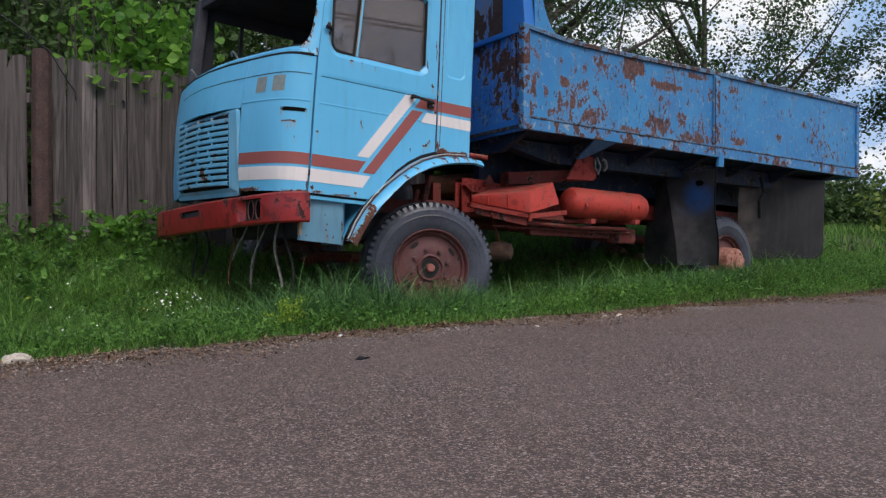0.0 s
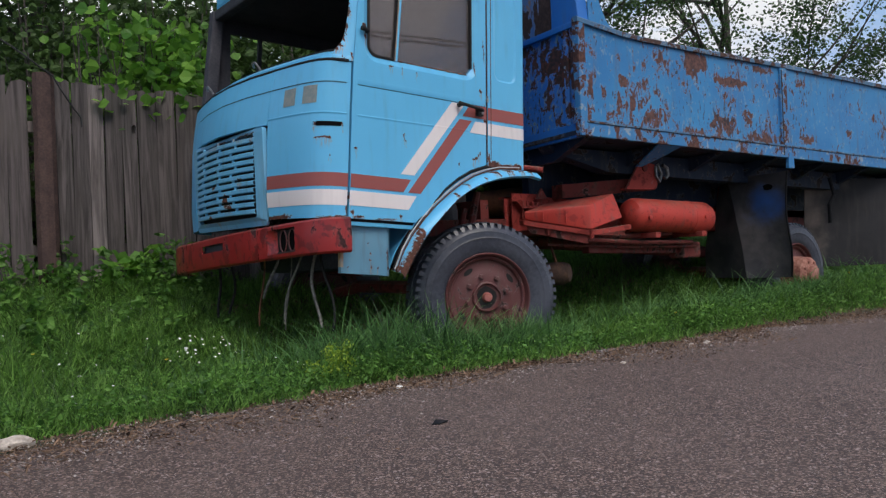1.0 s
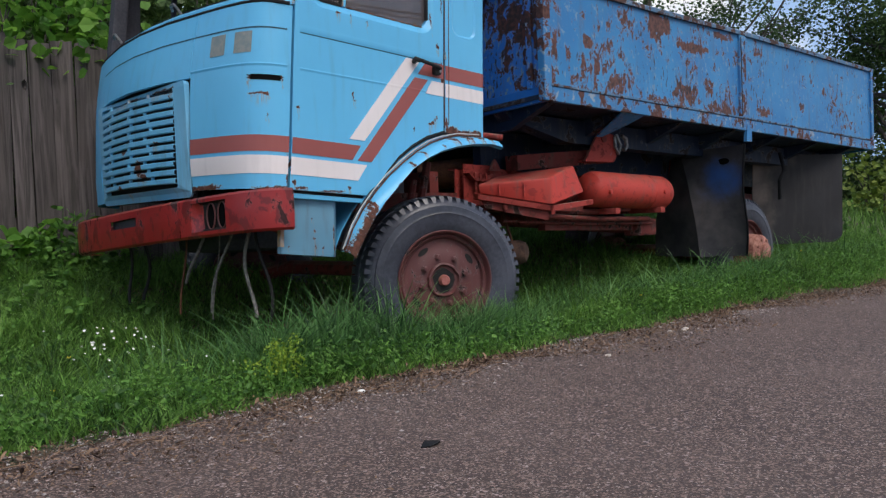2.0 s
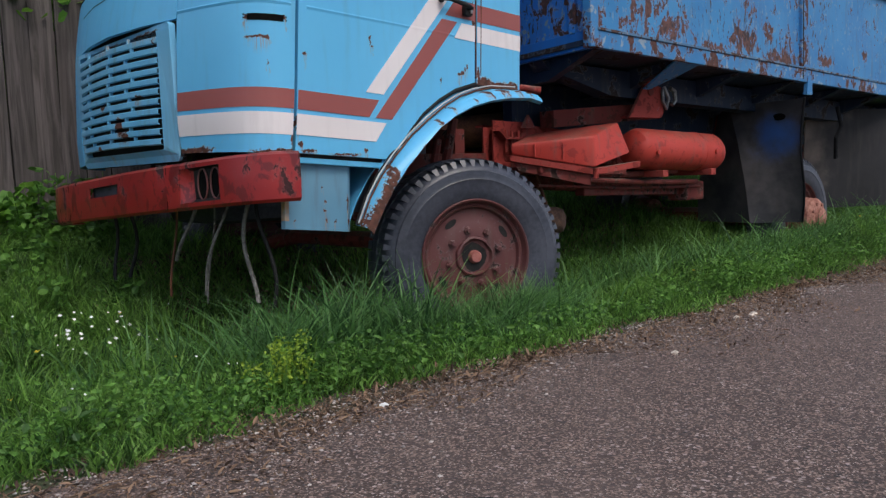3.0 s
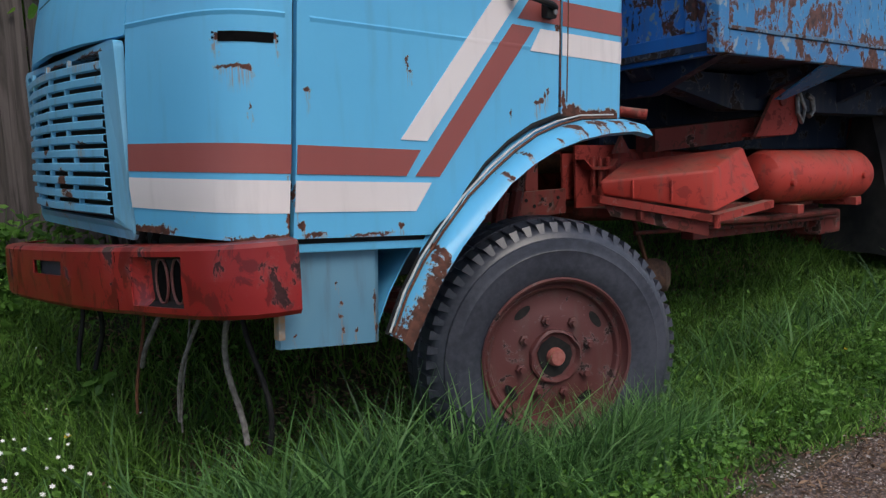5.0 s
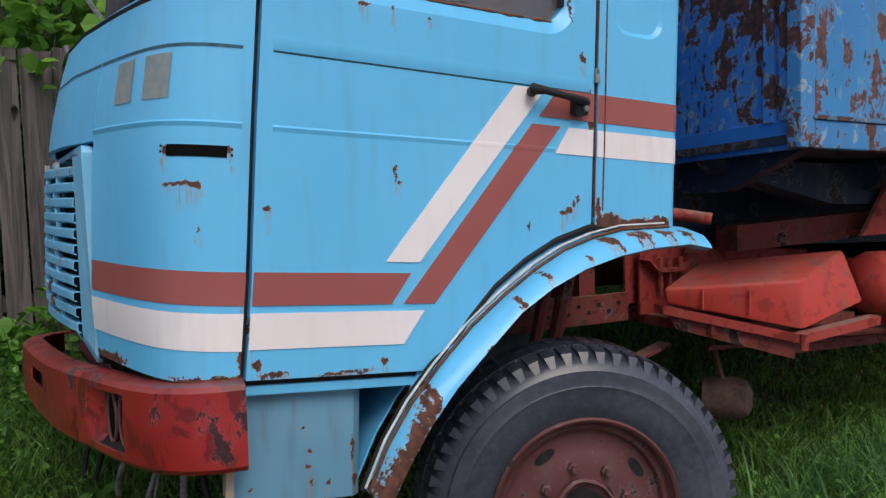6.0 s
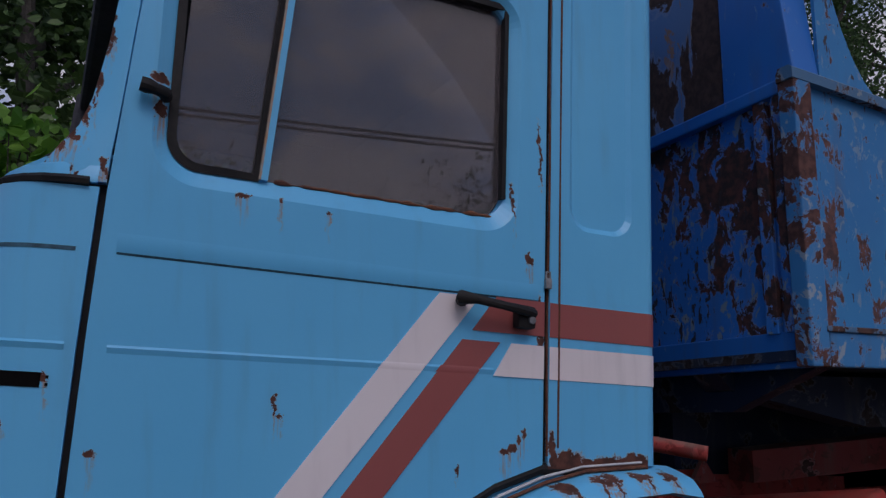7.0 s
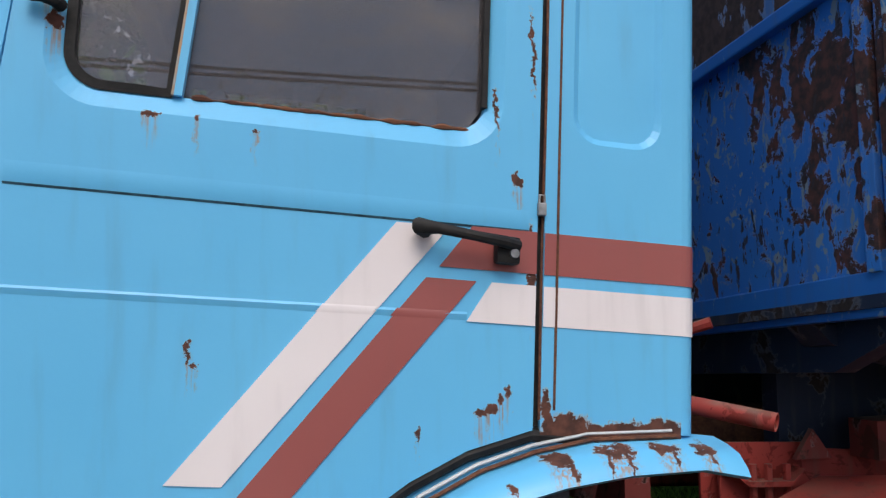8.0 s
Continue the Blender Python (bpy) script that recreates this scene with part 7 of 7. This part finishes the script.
# ---- trees ----
def build_tree(name, label, base, height, spread, leaves, leaf_size, seed, leaf_mat, trunk_r=0.16, crown_from=0.35, limbs=9, sparse=0.5, leanx=0.0):
    rnd = random.Random(seed)
    r2 = np.random.default_rng(seed)
    tree = thing(name, label, "tree", "trees round the field")
    bm = bmesh.new()
    b = Vector(base)
    tips = []

    def limb(p, d, length, r, depth):
        pts, rs, q = [p.copy()], [r], p.copy()
        dd = d.copy()
        for i in range(4):
            dd = (dd + Vector((rnd.uniform(-0.28, 0.28), rnd.uniform(-0.28, 0.28), rnd.uniform(-0.08, 0.20)))).normalized()
            q = q + dd * length / 4
            pts.append(q.copy())
            rs.append(r * (1 - 0.2 * (i + 1)))
            if depth >= 2 or i >= 2:
                tips.append(q.copy())
        tube(bm, pts, [max(x, 0.004) for x in rs], 6 if depth else 8)
        if depth < 3:
            for i in range(rnd.choice((2, 3, 3))):
                k = rnd.choice((1, 2, 3, 4))
                nd = (dd + Vector((rnd.uniform(-1, 1), rnd.uniform(-1, 1), rnd.uniform(-0.35, 0.7)))).normalized()
                limb(pts[k], nd, length * rnd.uniform(0.5, 0.75), rs[k] * 0.6, depth + 1)

    pts, q = [], b.copy()
    for i in range(7):
        f = i / 6
        pts.append(b + Vector((leanx * f + 0.15 * math.sin(3 * f + seed), 0.12 * math.sin(2.3 * f + 2 * seed), height * 0.8 * f)))
    tube(bm, pts, [trunk_r * (1.25 if i == 0 else 1 - 0.11 * i) for i in range(7)], 10)
    for k in range(limbs):
        f = crown_from + (1 - crown_from) * (k + rnd.random()) / limbs
        p = b + Vector((leanx * f, 0, height * 0.8 * f))
        a = rnd.uniform(0, 6.28)
        limb(p, Vector((math.cos(a), math.sin(a), rnd.uniform(0.25, 0.9))).normalized(), spread * rnd.uniform(0.55, 1.0) * (1.1 - 0.4 * f), trunk_r * 0.42, 1)
    part("trunk", bm, M_bark, tree, smooth=True)
    t = np.array([tuple(p) for p in tips])
    idx = r2.integers(0, len(t), leaves)
    c = t[idx] + r2.normal(0, sparse, (leaves, 3)) * np.array([1, 1, 0.75])
    v, f = leaf_quads(c, leaf_size, r2, shape=1.2, up=0.6)
    from_np_raw("crown", v, f, leaf_mat, tree)
    return tree


def build_bush(name, label, base, rx, ry, h, leaves, size, seed, mat_, cat="bush"):
    r2 = np.random.default_rng(seed)
    rnd = random.Random(seed)
    bush = thing(name, label, cat, {"hedge_bush": "bushes of the hedge", "bush": "bushes at the field edge"}.get(name, ""))
    bm = bmesh.new()
    cs = []
    k = max(6, leaves // 260)
    for i in range(k):
        a = rnd.uniform(0, 6.28)
        rr = math.sqrt(rnd.random())
        top = Vector((base[0] + rx * rr * math.cos(a), base[1] + ry * rr * math.sin(a), base[2] + h * rnd.uniform(0.35, 1.0) * (1 - 0.35 * rr)))
        foot = Vector((base[0] + 0.4 * rx * rr * math.cos(a), base[1] + 0.4 * ry * rr * math.sin(a), base[2] - 0.05))
        mid = foot.lerp(top, 0.5) + Vector((rnd.uniform(-0.15, 0.15), rnd.uniform(-0.15, 0.15), 0.1))
        tube(bm, [foot, mid, top], [0.02, 0.013, 0.004], 5)
        m = leaves // k
        f = r2.uniform(0.15, 1.05, m)[:, None]
        cs.append(np.array(foot) * (1 - f) + np.array(top) * f + r2.normal(0, 0.16 + 0.05 * h, (m, 3)))
    tagged(part("branch_tangle", bm, M_bark, bush), kind="stuff")
    v, f = leaf_quads(np.concatenate(cs), size, r2, shape=1.25, up=0.8)
    from_np_raw("foliage", v, f, mat_, bush)
    return bush


# hedge and vine behind the fence
for k, (x, y) in enumerate(((-6.5, 4.8), (-4.6, 4.6), (-3.2, 5.0), (-1.9, 4.7), (-0.5, 4.6), (0.9, 4.4), (2.2, 4.6), (-2.6, 6.2), (-0.8, 6.4), (0.6, 6.2))):
    build_bush("hedge_bush", "dark green tangled hedge behind the fence", (x, y, 0.4), 1.1, 0.8, 4.2, 6500, 0.085, 40 + k, M_hedge)
for k, (x, y, z, s) in enumerate(((-1.25, 3.25, 1.9, 0.42), (-0.85, 3.2, 1.8, 0.36), (-1.6, 3.35, 1.85, 0.22))):
    c = np.array([(x + rng.normal(0, s * 0.70), y + rng.normal(0, 0.20), z + rng.uniform(0.1, 0.95) * (1.0 if k < 2 else 0.45)) for _ in range(430 if k < 2 else 130)])
    v, f = leaf_quads(c, 0.098, rng, shape=1.7, up=0.3)
    vine = thing("vine", "bright green large-leaved vine growing over the fence", "vine", "vines on the fence")
    from_np_raw("leaves", v, f, M_vine, vine)
    bm = bmesh.new()
    for i in range(6):
        x1 = x + rng.normal(0, s * 0.6)
        tube(bm, [(x + rng.normal(0, 0.1), 3.15, 0.5), (x1, 3.12, 1.7), (x1 + rng.normal(0, 0.15), 3.2, 2.75)], [0.012, 0.008, 0.004], 5)
    tagged(part("branch_tangle", bm, M_bark, vine), kind="stuff")
for k, (x, y) in enumerate(((-0.2, 5.6), (1.1, 5.7), (2.4, 5.6), (0.5, 7.4), (1.9, 7.6), (-0.9, 7.8))):
    build_bush("hedge_bush", "tall green hedge behind the cab", (x, y, 0.4), 1.0, 0.7, 4.4, 15000, 0.11, 140 + k, M_hedge)
# trees
build_tree("tree", "old dark tree behind the fence", (-3.6, 6.3, 0.4), 6.5, 2.2, 16000, 0.11, 1, M_tree_leaf, 0.13, 0.3, 9, 0.35)
build_tree("tree", "old dark tree behind the cab", (-1.2, 7.4, 0.4), 7.5, 2.6, 18000, 0.11, 2, M_tree_leaf, 0.16, 0.3, 10, 0.35)
build_tree("tree", "spreading tree with sparse leaves behind the bed", (6.0, 8.5, 0.5), 8.5, 5.0, 28000, 0.075, 3, M_tree_leaf, 0.26, 0.22, 16, 0.20, 0.5)
build_tree("tree", "spreading tree with sparse leaves behind the bed", (10.5, 9.5, 0.5), 8.0, 5.0, 15000, 0.080, 4, M_tree_leaf, 0.26, 0.22, 16, 0.20, -0.3)
build_tree("tree", "wide many-stemmed tree with dark limbs beyond the bed", (15.5, 9.0, 0.5), 9.0, 6.2, 32000, 0.085, 5, M_tree_leaf, 0.15, 0.10, 20, 0.20)
build_tree("tree", "leafy tree with drooping limbs beyond the bed", (20.5, 9.8, 0.5), 4.4, 3.4, 12000, 0.095, 15, M_tree_leaf, 0.2, 0.12, 13, 0.22)
build_tree("tree", "dense dark green tree of the wood", (20, 4.5, 0.4), 8, 3.4, 22000, 0.10, 6, M_hedge, 0.2, 0.12, 15, 0.35)
build_tree("tree", "dense dark green tree of the wood", (25, 1.8, 0.4), 9, 3.6, 22000, 0.11, 8, M_hedge, 0.2, 0.12, 15, 0.38)
build_tree("tree", "dense dark green tree of the wood", (31, 6, 0.4), 10, 4.0, 22000, 0.13, 9, M_hedge, 0.22, 0.12, 15, 0.42)
for k, (x, y, h) in enumerate(((17, 6.5, 2.6), (19, 2.6, 2.6), (22, 5.0, 3.4), (23, 0.8, 3.0), (27, 3.5, 4.0), (14.5, 7.5, 2.2), (12.5, 10.5, 2.4), (30, 0.2, 4.0), (34, 2.5, 5.0), (20.5, 7.6, 2.2), (23, 8.8, 2.6), (25, 10.4, 3.0), (26.5, 8.2, 2.8), (29, 11.0, 3.2), (22, 6.6, 2.0), (33, 12.5, 3.6), (30.5, 8.6, 3.2))):
    build_bush("bush", "dense green bush at the field edge", (x, y, 0.4), 1.7, 1.5, h, 4200, 0.13, 70 + k, M_hedge)
build_bush("light_bush", "light yellow-green young shrub beyond the bed", (13.0, 2.4, 0.4), 0.9, 0.6, 1.5, 700, 0.12, 90, M_shrub)
# across the road, behind the viewer
for k, (x, y) in enumerate(((-7, -15), (0, -16), (7, -15), (13, -14))):
    build_tree("tree", "roadside tree across the road", (x, y, 0), 5.4, 2.6, 5000, 0.12, 20 + k, M_hedge, 0.2, 0.25, 9, 0.7)
for z, y in ((5.78, -12.0), (5.70, -12.1)):
    bm = bmesh.new()
    tube(bm, [(x, y, z + 0.0016 * (x - 2) ** 2) for x in np.linspace(-40, 44, 40)], 0.034, 6)
    tagged(part("power_cable", bm, M_cable), "black overhead power cable along the road", "cable", "power line")

for px in (-40, 44):
    pole = thing("utility_pole", "grey wooden utility pole beside the road", "pole", "poles of the power line")
    bm = bmesh.new()
    tube(bm, [(px, -12.05, -0.2), (px, -12.05, 9.0)], [0.14, 0.10], 10)
    part("mast", bm, M_bark, pole, smooth=True)
    bm = bmesh.new()
    box(bm, px - 0.05, px + 0.05, -12.4, -11.7, 8.45, 8.58, 0.01)
    part("cross_arm", bm, M_bark, pole)


# ---- distant cloudy sky ----
def build_sky():
    m, n, l, b = mat_new("cloud_sky")
    v = coords(n, l, (0.011, 0.011, 0.02))
    f = ramp(n, l, noise_tex(n, l, v, 1.0, 7, 0.6, 0.3), 0.42, 0.60)
    e = n.new("ShaderNodeEmission")
    l.new(mix(n, l, f, (0.38, 0.55, 0.82), (0.95, 0.95, 0.96)), e.inputs[0])
    e.inputs[1].default_value = 1.0
    l.new(e.outputs[0], n["Material Output"].inputs[0])
    bm = bmesh.new()
    sheet(bm, [[(400 * math.cos(t), 400 * math.sin(t), z) for t in np.linspace(0, 2 * math.pi, 90)] for z in (-15, 60, 140, 240)])
    s = part("sky_backdrop", bm, m, smooth=True)
    tagged(s, "bright cloudy sky beyond the trees", "sky", kind="structure")


build_sky()
